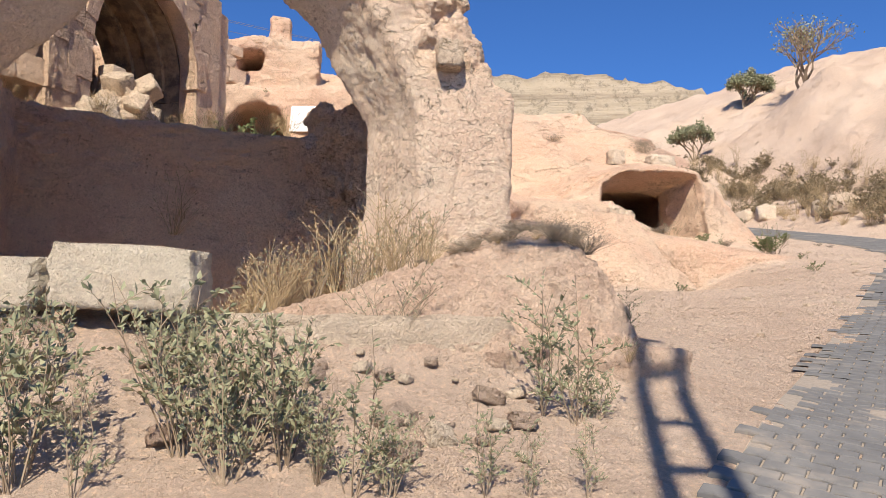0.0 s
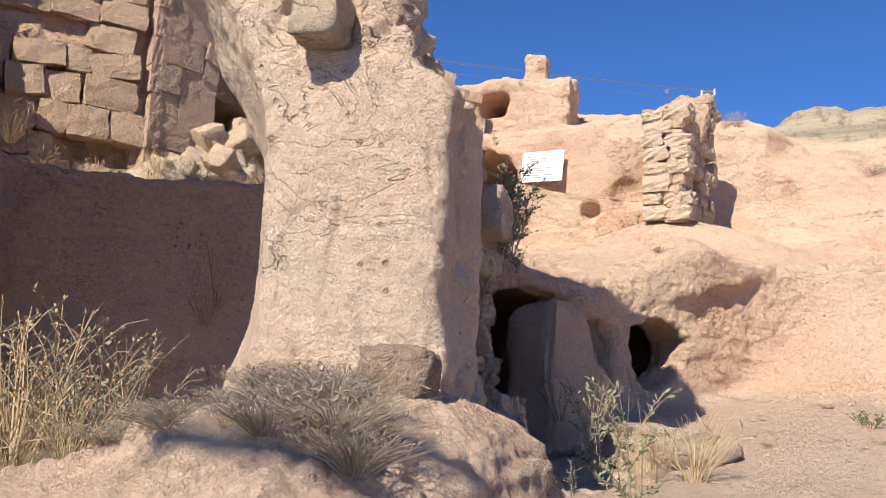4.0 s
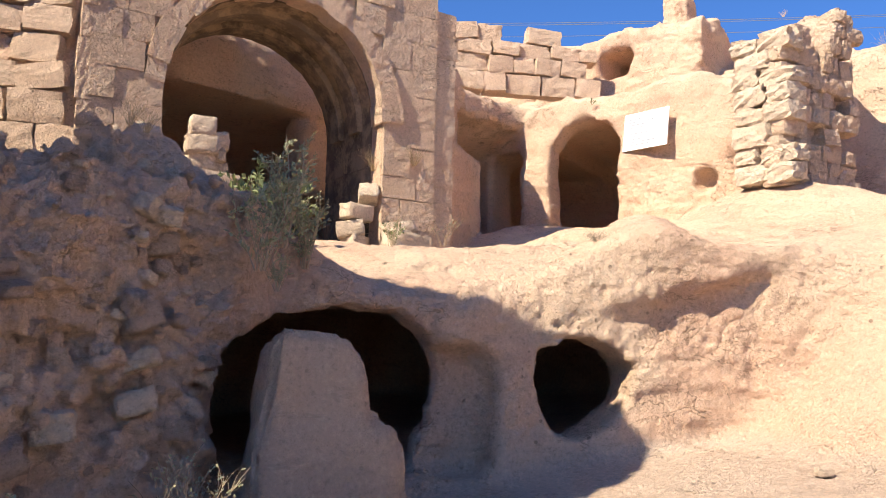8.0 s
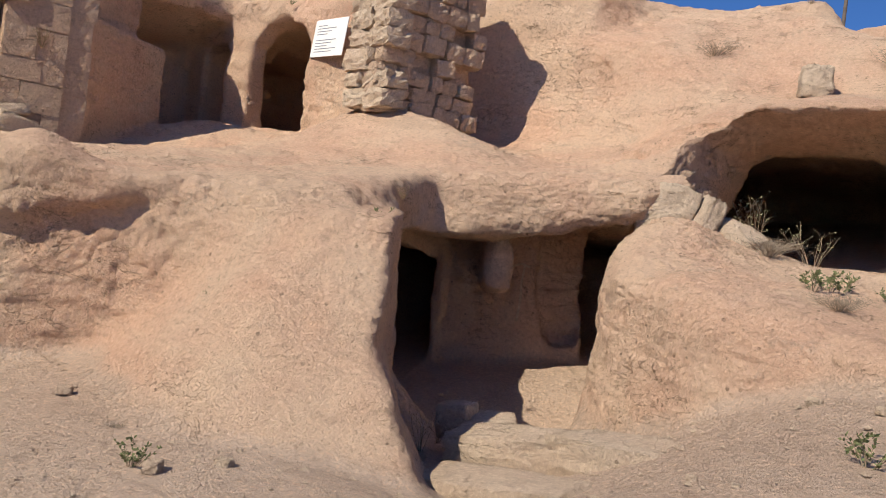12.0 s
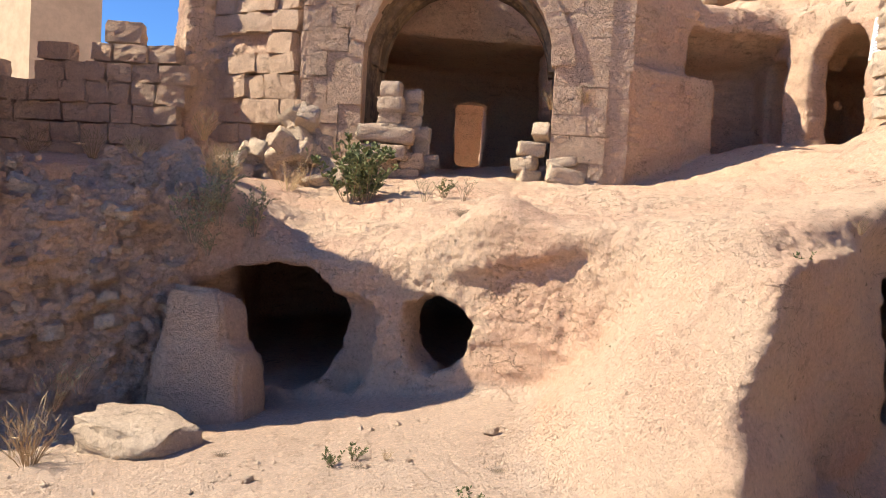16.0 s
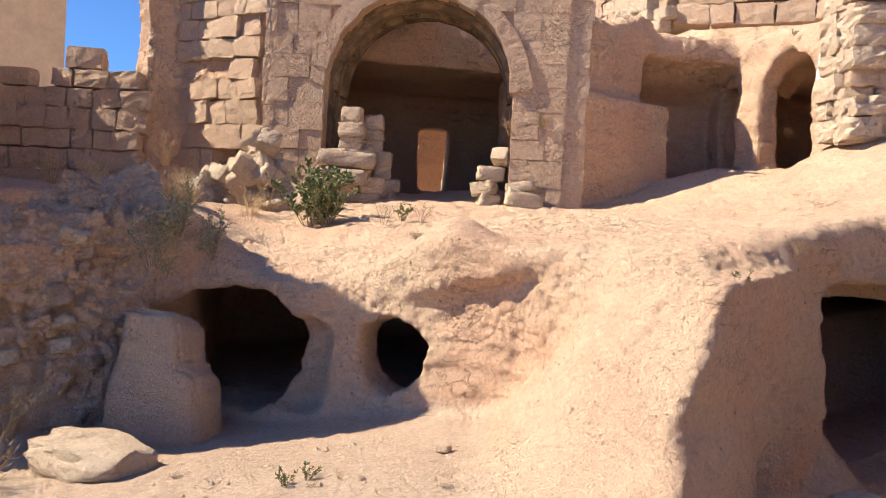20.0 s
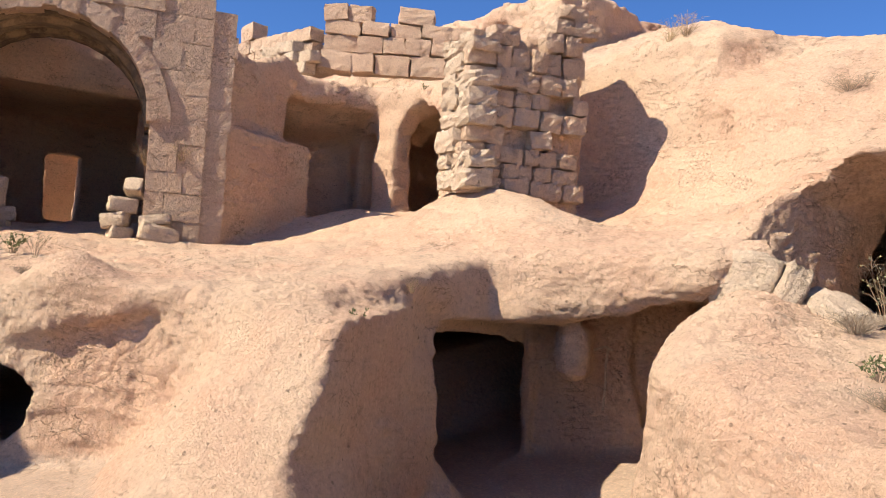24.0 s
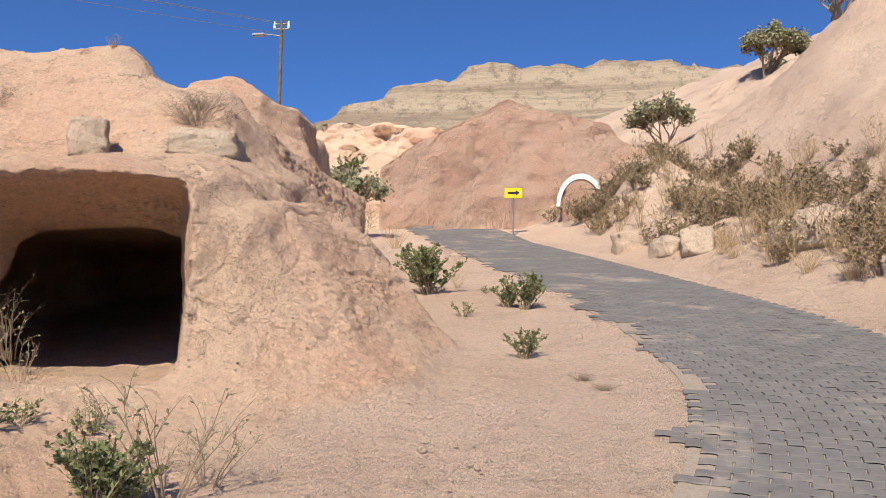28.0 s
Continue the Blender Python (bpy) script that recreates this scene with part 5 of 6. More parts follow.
for k in range(60):
    x, y = r.uniform(2, 9.5), r.uniform(9, 22)
    if road_side(np.array([x]), np.array([y]))[0] > -2.0:
        continue
    z = float(ground_z(np.array([x]), np.array([y]))[0])
    q = r.uniform(0.03, 0.09)
    loose("pebble", BOULDER[k % 6], (x, y, z + q * 0.2), (q * 1.4, q, q * 0.8), (0, 0, r.uniform(0, 360)), "small pale stone lying on the dusty ground", "pebble", "scattered stones")

# ---- notice board on the rock ----
WHITE = simple("white_painted_sheet", (0.82, 0.83, 0.82), 0.45, 4.0, 0.04, 0.0, 0.03)
INK = simple("faded_print", (0.30, 0.32, 0.36), 0.7)
sign = thing("notice_board", (-3.68, 23.06, 7.54), "white metal notice board with faded lines of print", "sign")
sign.rotation_euler = (radians(-4), radians(2), radians(-10))
bm = bmesh.new()
bmesh.ops.create_cube(bm, size=1, matrix=Matrix.Diagonal((1.06, 0.02, 0.72, 1)))
bmesh.ops.bevel(bm, geom=bm.edges[:], offset=0.004, segments=1, affect='EDGES')
part("panel", bm, WHITE, sign)
for k in range(9):
    bm = bmesh.new()
    w = 0.3 + 0.45 * ((k * 37) % 10) / 10
    bmesh.ops.create_cube(bm, size=1, matrix=Matrix.Translation((-0.42 + w / 2, -0.0125, 0.24 - 0.055 * k - (0.06 if k > 3 else 0))) @ Matrix.Diagonal((w, 0.003, 0.014, 1)))
    part("print_line", bm, INK, sign)

# dead stick hanging by the stump in the porch
stick = thing("hanging_stick", (2.3, 21.35, 3.12), "thin pale dead stick hanging inside the porch", "stick")
for nm, pts in (("shaft", ((0.0, 0.0, 0.0), (0.02, 0.0, 0.25), (0.0, 0.01, 0.5), (0.03, 0.0, 0.72))), ("crosspiece", ((-0.16, -0.03, 0.68), (-0.02, 0.0, 0.73), (0.08, 0.02, 0.70)))):
    bm = bmesh.new()
    for a, b in zip(pts, pts[1:]):
        a, b = Vector(a), Vector(b)
        q = (b - a).to_track_quat('Z', 'Y').to_matrix().to_4x4()
        q.translation = (a + b) / 2
        bmesh.ops.create_cone(bm, cap_ends=True, segments=7, radius1=0.016, radius2=0.013, depth=(b - a).length + 0.01, matrix=q)
    part(nm, bm, LOOSE, stick)
for k, (x, y, w) in enumerate(((14.6, 33.0, 0.8), (15.1, 32.4, 1.1), (13.2, 35.4, 0.9), (12.6, 36.2, 0.7), (15.9, 30.2, 0.7), (12.0, 38.4, 0.9), (15.2, 29.3, 0.5))):
    z = float(land_z(np.array([x]), np.array([y]))[0])
    loose("bank_boulder", BOULDER[k % 6], (x, y, z + 0.12 * w), (w, w * 0.8, w * 0.75), (0, 10, 40 * k), "pale boulder half buried in the scrub bank", "boulder", "boulders on the bank")


# ---- stones bedded in the crumbling mass and the near bank ----
def first_hit(px, py, pz, wx, wy, wz):
    """First point of the rock along a way from p, or None."""
    t = np.arange(0, 4.0, 0.015, dtype=np.float32)
    x, y, z = px + wx * t, py + wy * t, pz + wz * t
    d = rough(x, y, z, rock(x, y, z))
    hit = np.argmax(d < 0)
    return (float(x[hit]), float(y[hit]), float(z[hit])) if d[hit] < 0 and hit > 0 else None


CLOD = [stone_mesh("bedded_stone", (1, 1, 1), 400 + k, RUBBLE, 4, 0.25, 0.11, True) for k in range(6)] + [stone_mesh("bedded_stone", (1, 1, 1), 410 + k, LOOSE, 4, 0.2, 0.09, True) for k in range(3)]
rubble = thing("rubble_wall", (0.3, 10.6, 1.9), "crumbling rubble face with bedded stones beside the pillar", "rubble wall")
r = random.Random(91)
for k in range(120):
    y, z = r.uniform(8.9, 12.5), r.uniform(1.95, 4.6)
    p = first_hit(2.4, y, z, -1.0, 0.0, 0.0)
    if p is None or p[0] < -1.2:
        continue
    q = r.choice((0.05, 0.07, 0.1, 0.13, 0.2)) * r.uniform(0.8, 1.25)
    m = pose(p[0] - q * 0.1, p[1], p[2], r.uniform(-25, 25), r.uniform(-25, 25), r.uniform(0, 180))
    piece("bedded_stone", r.choice(CLOD), m, (q * r.uniform(1.0, 1.5), q * r.uniform(0.9, 1.3), q * r.uniform(0.7, 1.0)), rubble)
piece("bedded_stone", BLOCK[5], pose(0.32, 9.7, 3.62, 0, 4, 100), (0.42, 0.3, 0.28), rubble)
bank = thing("earth_bank", (-1.0, 5.5, 0.9), "crumbly reddish earth bank with small bedded stones", "earth bank")
for k in range(80):
    x, y = r.uniform(-3.6, 0.6), r.uniform(4.6, 5.8)
    p = first_hit(x, y, 3.6, 0.0, 0.0, -1.0)
    if p is None:
        continue
    q = r.choice((0.03, 0.05, 0.07, 0.1, 0.14))
    piece("bedded_stone", r.choice(CLOD), pose(p[0], p[1], p[2] + 0.1 * q, r.uniform(-25, 25), r.uniform(-25, 25), r.uniform(0, 180)), (q * 1.3, q, q * 0.7), bank)


# ---- grit over the dusty yard ----
r = np.random.RandomState(17)
n = 2600
gx, gy = r.uniform(1.5, 9.6, n), r.uniform(7.5, 23.0, n)
keep = road_side(gx, gy) < -1.9
gx, gy = gx[keep], gy[keep]
gz = ground_z(gx, gy)
inside = rock(gx.astype(np.float32), gy.astype(np.float32), (gz + 0.12).astype(np.float32)) > 0.02
gx, gy, gz = gx[inside], gy[inside], gz[inside]
size = 0.008 + 0.03 * r.rand(len(gx)) ** 3
octa = np.array([(1, 0, 0), (0, 1, 0), (-1, 0, 0), (0, -1, 0), (0, 0, 0.7), (0, 0, -0.5)])
gv = octa[None] * size[:, None, None] * (1 + 0.5 * (r.rand(len(gx), 6, 3) - 0.5)) + np.stack([gx, gy, gz + 0.004], 1)[:, None]
tri_ = np.array([(0, 1, 4), (1, 2, 4), (2, 3, 4), (3, 0, 4), (1, 0, 5), (2, 1, 5), (3, 2, 5), (0, 3, 5)])
gf = (tri_[None] + 6 * np.arange(len(gx))[:, None, None]).reshape(-1, 3)
tagged(mesh_ob("grit", gv.reshape(-1, 3).tolist(), gf.tolist(), LOOSE), "scattered pale grit and gravel on the dusty yard", "gravel", kind="stuff")

# ---- plants ----
def leaf_material(name, colour, dry):
    g = Graph(name)
    k = g.t.nodes.new("ShaderNodeNewGeometry").outputs["Random Per Island"]
    c = g.mix(k, colour, dry)
    g.bsdf.inputs["Subsurface Weight"].default_value = 0.0
    return g.done(c, 0.8)


SAGE = leaf_material("grey_green_leaves", (0.20, 0.215, 0.125), (0.33, 0.31, 0.19))
GREEN = leaf_material("green_leaves", (0.115, 0.14, 0.058), (0.22, 0.24, 0.11))
STRAW = leaf_material("dry_straw", (0.50, 0.365, 0.215), (0.34, 0.245, 0.14))
TWIG = leaf_material("brown_twigs", (0.24, 0.17, 0.115), (0.36, 0.275, 0.19))
BROWN = leaf_material("brown_dry_leaves", (0.30, 0.225, 0.13), (0.19, 0.15, 0.095))
GREY = leaf_material("grey_dry_twigs", (0.37, 0.30, 0.225), (0.24, 0.185, 0.135))


def tube(V, F, pts, r0, r1):
    n = len(pts)
    o = len(V)
    for i, p in enumerate(pts):
        d = (pts[min(i + 1, n - 1)] - pts[max(i - 1, 0)]).normalized()
        a = d.orthogonal().normalized()
        b = d.cross(a)
        rr = r0 + (r1 - r0) * i / (n - 1)
        for k in range(3):
            q = p + (a * math.cos(2.094 * k) + b * math.sin(2.094 * k)) * rr
            V.append((q.x, q.y, q.z))
    for i in range(n - 1):
        for k in range(3):
            F.append((o + i * 3 + k, o + i * 3 + (k + 1) % 3, o + i * 3 + 3 + (k + 1) % 3, o + i * 3 + 3 + k))


def leaf(V, F, p, d, length, width, r):
    a = d.orthogonal().normalized()
    a.rotate(Matrix.Rotation(r.uniform(0, 6.28), 3, d))
    o = len(V)
    up = d.cross(a) * length * r.uniform(-0.15, 0.15)
    for q in (p, p + d * length * 0.5 + a * width / 2 + up, p + d * length, p + d * length * 0.5 - a * width / 2 + up):
        V.append((q.x, q.y, q.z))
    F.append((o, o + 1, o + 2, o + 3))


def grow(seed, stems, height, spread, leaves, leaf_len, leaf_w, curve=0.25, r0=0.005, branch=0, heads=False, droop=0.0):
    """Stems from one root with leaves; returns vertex and face lists of stems and of leaves."""
    r = random.Random(seed)
    SV, SF, LV, LF = [], [], [], []
    for s in range(stems):
        az = r.uniform(0, 6.283)
        out = spread * math.sqrt(r.random())
        h = height * r.uniform(0.55, 1.0)
        base = Vector((math.cos(az) * out * 0.15, math.sin(az) * out * 0.15, -0.03))
        tip = Vector((math.cos(az) * out, math.sin(az) * out, h))
        bend = Vector((r.uniform(-1, 1), r.uniform(-1, 1), 0)) * curve * height * 0.5
        pts = []
        for i in range(6):
            t = i / 5
            q = base.lerp(tip, t) + bend * math.sin(t * 3.14) * 0.5
            q.z = base.z + (tip.z - base.z) * (t ** (1 - 0.35 * spread / max(spread, height))) - droop * t * t * h
            pts.append(q)
        tube(SV, SF, pts, r0, r0 * 0.3)
        lines = [pts]
        for b in range(branch):
            i = r.randint(1, 4)
            a2 = r.uniform(0, 6.283)
            e = pts[i] + Vector((math.cos(a2), math.sin(a2), r.uniform(0.4, 1.4))) * height * r.uniform(0.12, 0.3)
            mid = pts[i].lerp(e, 0.5) + Vector((0, 0, 0.02))
            tube(SV, SF, [pts[i], mid, e], r0 * 0.6, r0 * 0.25)
            lines.append([pts[i], mid, e])
        for k in range(leaves):
            line = r.choice(lines)
            t = r.uniform(0.12 if not heads else 0.6, 1.0) * (len(line) - 1)
            i = min(len(line) - 2, int(t))
            p = line[i].lerp(line[i + 1], t - i)
            along_ = (line[i + 1] - line[i]).normalized()
            d = (along_ * 0.7 + Vector((r.uniform(-1, 1), r.uniform(-1, 1), r.uniform(-0.5, 0.8)))).normalized()
            leaf(LV, LF, p, d, leaf_len * r.uniform(0.6, 1.2), leaf_w * r.uniform(0.7, 1.2), r)
    return SV, SF, LV, LF


KINDS = {
    "sage": (dict(stems=14, height=0.75, spread=0.34, leaves=46, leaf_len=0.05, leaf_w=0.022, branch=3), TWIG, SAGE),
    "tall": (dict(stems=4, height=0.9, spread=0.13, leaves=85, leaf_len=0.042, leaf_w=0.016, branch=4), TWIG, SAGE),
    "dry": (dict(stems=8, height=0.8, spread=0.25, leaves=16, leaf_len=0.028, leaf_w=0.014, branch=3, heads=True), STRAW, STRAW),
    "tuft": (dict(stems=46, height=0.32, spread=0.24, leaves=2, leaf_len=0.12, leaf_w=0.006, r0=0.0022), STRAW, STRAW),
    "bush": (dict(stems=22, height=0.5, spread=0.42, leaves=70, leaf_len=0.05, leaf_w=0.026, branch=2), TWIG, GREEN),
    "scrub": (dict(stems=14, height=0.42, spread=0.46, leaves=34, leaf_len=0.07, leaf_w=0.02, branch=2, curve=0.5, r0=0.004), TWIG, BROWN),
    "mat": (dict(stems=120, height=0.16, spread=0.36, leaves=3, leaf_len=0.035, leaf_w=0.006, curve=1.6, r0=0.0018, branch=2), GREY, GREY),
    "sprig": (dict(stems=9, height=0.24, spread=0.24, leaves=26, leaf_len=0.04, leaf_w=0.02, branch=1), TWIG, GREEN),
    "twiggy": (dict(stems=9, height=0.5, spread=0.45, leaves=14, leaf_len=0.028, leaf_w=0.014, branch=5, curve=0.4, r0=0.004), TWIG, SAGE),
}
WORDS = {
    "sage": ("wormwood_shrub", "grey-green wormwood shrub growing in dry soil", "shrub"), "tall": ("tall_weed", "tall grey-green weed with small leaves", "weed"),
    "dry": ("dry_weed", "dry straw-coloured weed with seed heads", "weed"), "tuft": ("grass_tuft", "tuft of dry yellow grass", "grass tuft"),
    "bush": ("green_bush", "low leafy green bush", "bush"), "mat": ("dry_scrub", "low mat of grey dead twigs", "scrub"),
    "sprig": ("green_weed", "small sprawling green weed on bare ground", "weed"), "twiggy": ("sparse_shrub", "sparse twiggy shrub with few leaves", "shrub"),
}
STOCK = {}


def plant_parts(kind, var):
    """Mesh data of stems and leaves, built once for each variant."""
    if (kind, var) not in STOCK:
        opts, stem_m, leaf_m = KINDS[kind]
        SV, SF, LV, LF = grow(hash_seed(kind) + var * 17, **opts)
        out = []
        for nm, V, F, mt in (("stem", SV, SF, stem_m), ("foliage", LV, LF, leaf_m)):
            me = bpy.data.meshes.new(nm)
            me.from_pydata(V, [], F)
            me.update()
            me.materials.append(mt)
            out.append(me)
        STOCK[(kind, var)] = out
    return STOCK[(kind, var)]


def hash_seed(kind):
    return sum((i + 3) * ord(ch) for i, ch in enumerate(kind))


def plant(kind, x, y, z, size=1.0, turn=None, flat=1.0):
    var = int(abs(x * 31 + y * 17)) % 3
    if z < 2.7 and (-6 < x < 0.2 and 5.6 < y < 12.6 or 0.1 < x < 1.5 and 5.6 < y < 7.6):
        p = first_hit(x, y, 3.4, 0.0, 0.0, -1.0)
        z = p[2] if p else z
    nm, label, cat = WORDS[kind]
    ob = thing(nm, (x, y, z), label, cat)
    ob.rotation_euler = (0, 0, radians(turn if turn is not None else (x * 137 + y * 71) % 360))
    ob.scale = (size, size, size * flat)
    for nm2, me in zip(("stem", "foliage"), plant_parts(kind, var)):
        c = new(nm2, me)
        c.parent = ob
    return ob


# ---- single plants ----
# weeds on the near bank
for spot in ((-1.3, 4.51, 1.01, 1.23), (-1.0, 4.58, 1.04, 0.98), (-0.8, 4.46, 0.97, 1.03), (-1.05, 4.32, 0.91, 0.9), (-1.55, 4.99, 1.27, 0.68), (-2.02, 4.22, 0.89, 1.23), (-2.41, 4.86, 1.27, 0.8), (-0.25, 4.22, 0.86, 0.56), (-0.61, 4.33, 0.91, 0.58), (0.9, 5.27, 1.12, 0.51), (-1.56, 5.51, 1.49, 0.42),):
    plant("sage", *spot)
for spot in ((-1.72, 4.16, 0.85, 0.89), (-0.43, 4.23, 0.85, 1.01), (0.21, 4.28, 0.85, 0.68), (0.43, 4.3, 0.85, 0.47), (0.71, 4.32, 0.85, 0.52), (0.59, 5.23, 1.15, 1.08), (0.79, 5.19, 1.11, 1.13),):
    plant("tall", *spot)
for spot in ((-0.4, 5.97, 1.5, 1.0), (-0.24, 5.95, 1.48, 0.63),):
    plant("twiggy", *spot)
for spot in ((-1.98, 4.73, 1.16, 0.68), (-2.65, 5.63, 1.87, 0.41), (-1.64, 5.47, 1.49, 0.97),):
    plant("mat", *spot)
for spot in ((1.25, 5.89, 1.27, 0.49), (1.62, 7.83, 1.59, 0.69),):
    plant("tuft", *spot)
# dry weeds on the apse's sill
for spot in ((-1.75, 6.76, 1.89, 0.91), (-1.54, 6.94, 1.91, 0.87), (-1.5, 7.55, 1.97, 1.12), (-1.42, 8.18, 2.06, 1.15), (-1.27, 8.76, 2.13, 1.23), (-1.58, 8.11, 2.07, 0.73), (-1.69, 8.47, 2.14, 0.82), (-1.87, 8.99, 2.22, 0.84), (-1.9, 9.49, 2.25, 0.84), (-3.67, 12.1, 2.24, 1.33), (-0.19, 8.16, 2.46, 0.53),):
    plant("dry", *spot)
for spot in ((-1.61, 6.81, 1.89, 1.13), (-1.33, 6.82, 1.92, 1.24), (-1.37, 7.73, 1.98, 1.14), (-1.3, 8.29, 2.06, 1.22), (-1.47, 8.34, 2.1, 1.19), (-1.78, 9.1, 2.22, 1.24), (-3.78, 12.05, 2.21, 1.76), (-1.47, 8.12, 2.05, 0.84), (-1.47, 6.92, 1.91, 1.1), (-1.25, 7.0, 1.95, 0.99),):
    plant("tuft", *spot)
for spot in ((-1.57, 5.69, 1.94, 0.39),):
    plant("tall", *spot)
# straw and seed stalks along the mound's back
r = random.Random(31)
for k in range(32):
    x = -1.55 + 1.5 * (k + r.uniform(-0.4, 0.4)) / 32
    plant(("dry", "tuft", "dry", "twiggy", "dry", "twiggy")[k % 6], x, 7.02 + r.uniform(-0.12, 0.3), 1.9, (0.72, 0.95, 0.95, 0.8, 0.6, 0.95)[k % 6] * r.uniform(0.85, 1.15), r.uniform(0, 360))
for k in range(16):
    plant("mat" if k % 5 else "tuft", 0.05 + 1.1 * (k + r.uniform(-0.5, 0.5)) / 16, 6.62 + 0.6 * r.random(), 2.2, (0.4, 0.7, 0.8, 0.6, 0.65)[k % 5] * r.uniform(0.8, 1.15), r.uniform(0, 360), 0.5)
# straw along the terrace edge over the apse
for k in range(16):
    plant("tuft" if k % 4 else "dry", -5.3 + 3.1 * (k + r.uniform(-0.4, 0.4)) / 16, 12.35 + r.uniform(-0.1, 0.5), float(terrace_z(np.array([-4.0]), np.array([12.6]))[0]) - 0.02, r.uniform(0.7, 1.2) * (1 if k % 4 else 0.5), r.uniform(0, 360))
# dead scrub over the mound by the pillar
for spot in ((0.36, 7.18, 2.34, 0.67), (0.67, 7.22, 2.39, 0.67), (0.9, 7.06, 2.26, 0.76), (1.0, 6.89, 2.08, 0.93), (1.12, 6.81, 1.95, 0.82), (0.87, 6.72, 2.02, 0.7), (0.59, 7.1, 2.31, 0.55), (0.18, 7.11, 2.3, 0.44), (0.43, 7.12, 2.33, 0.42), (0.67, 7.17, 2.36, 0.4), (0.77, 7.38, 2.34, 0.49), (0.66, 7.06, 2.29, 0.46), (0.88, 7.06, 2.27, 0.44), (-0.16, 6.92, 1.92, 0.33),):
    plant("mat", *spot)
for spot in ((0.58, 7.33, 2.49, 0.39), (0.72, 7.33, 2.51, 0.32), (0.87, 7.38, 2.43, 0.53),):
    plant("tuft", *spot)
for spot in ((1.38, 9.33, 1.85, 1.03), (1.45, 6.83, 1.61, 0.5), (2.67, 16.36, 3.08, 0.54),):
    plant("tall", *spot)
# weeds beside the pillar's flank
for spot in ((0.86, 10.63, 1.9, 0.93), (1.1, 9.1, 1.99, 0.25),):
    plant("tall", *spot)
for spot in ((1.09, 11.42, 1.9, 0.62), (1.13, 10.61, 1.89, 0.45), (-0.1, 11.9, 2.37, 0.31), (1.12, 11.27, 1.88, 0.59),):
    plant("dry", *spot)
for spot in ((-0.12, 12.03, 2.35, 0.57), (1.37, 11.49, 1.91, 1.59),):
    plant("tuft", *spot)
for spot in ((0.6, 11.46, 2.22, 0.85), (0.28, 11.64, 2.31, 0.75),):
    plant("twiggy", *spot)
# bush on the first cave's brow
for spot in ((-0.64, 12.85, 4.03, 1.01), (-0.56, 12.6, 3.83, 0.85), (-0.86, 13.23, 3.91, 0.79), (-0.54, 12.75, 3.68, 0.39),):
    plant("sage", *spot)
for spot in ((-0.65, 12.85, 4.15, 0.99),):
    plant("tall", *spot)
# growth on the terrace
for spot in ((-3.27, 14.48, 4.32, 1.84), (-3.15, 14.66, 4.34, 1.16),):
    plant("bush", *spot)
for spot in ((-2.24, 15.38, 4.41, 0.62), (-1.9, 15.84, 4.45, 0.6), (-10.57, 17.51, 7.95, 0.93),):
    plant("twiggy", *spot)
for spot in ((-3.78, 13.56, 4.4, 1.36), (-4.63, 13.84, 4.5, 1.73), (-0.99, 11.91, 4.74, 0.52), (-1.02, 11.8, 4.78, 0.52), (-5.0, 12.46, 4.85, 1.0), (-4.82, 13.41, 5.04, 0.93), (-6.54, 18.28, 6.28, 1.12), (-5.54, 18.02, 6.15, 1.08), (-5.11, 18.48, 6.25, 0.91), (-4.74, 11.62, 4.63, 0.7), (-6.99, 11.97, 5.3, 1.51), (2.74, 18.37, 4.36, 0.41), (-11.01, 23.13, 9.62, 2.11),):
    plant("tuft", *spot)
for spot in ((0.38, 15.43, 4.27, 0.51),):
    plant("mat", *spot)
for spot in ((3.23, 17.55, 4.06, 0.59), (-2.53, 15.68, 4.49, 0.98), (-4.89, 23.08, 8.26, 0.47),):
    plant("sprig", *spot)
for spot in ((-6.6, 9.2, 4.8, 1.4), (-6.4, 10.2, 4.8, 1.6), (-6.5, 11.0, 4.8, 1.4), (-6.2, 11.8, 4.75, 1.2), (-6.0, 12.4, 4.75, 1.1)):
    plant("tuft", *spot)
# small weeds on the dusty yard
for spot in ((2.55, 14.24, 2.34, 0.58), (2.64, 14.06, 2.31, 0.63), (4.04, 14.87, 2.46, 0.68), (7.36, 17.19, 3.01, 0.88),):
    plant("sprig", *spot)
for spot in ((2.68, 14.49, 2.38, 0.29),):
    plant("tuft", *spot)
for spot in ((3.11, 15.51, 2.48, 0.25), (2.78, 14.27, 2.34, 0.25), (1.77, 13.16, 2.12, 0.28), (3.25, 15.24, 2.47, 0.25),):
    plant("mat", *spot)
for spot in ((3.65, 18.23, 2.18, 0.39), (3.73, 17.89, 2.17, 0.49), (4.77, 18.98, 2.35, 0.25),):
    plant("dry", *spot)
# weeds before the right-hand cave
for spot in ((4.61, 23.17, 4.39, 1.48), (5.73, 21.62, 4.2, 0.88), (7.68, 20.07, 3.65, 1.38), (7.81, 20.3, 3.68, 0.75),):
    plant("twiggy", *spot)
for spot in ((5.36, 21.3, 4.29, 1.11), (6.46, 19.88, 3.81, 0.88),):
    plant("mat", *spot)
for spot in ((6.19, 20.55, 3.96, 0.89), (6.24, 20.84, 3.95, 0.81), (6.67, 20.95, 3.88, 0.8), (8.01, 19.45, 3.48, 0.6), (6.1, 20.36, 3.97, 0.78),):
    plant("sprig", *spot)
for spot in ((6.7, 20.96, 3.88, 0.48), (8.18, 19.47, 3.49, 0.25),):
    plant("tall", *spot)
for spot in ((7.37, 19.81, 3.63, 0.88), (7.51, 19.87, 3.64, 0.64),):
    plant("bush", *spot)
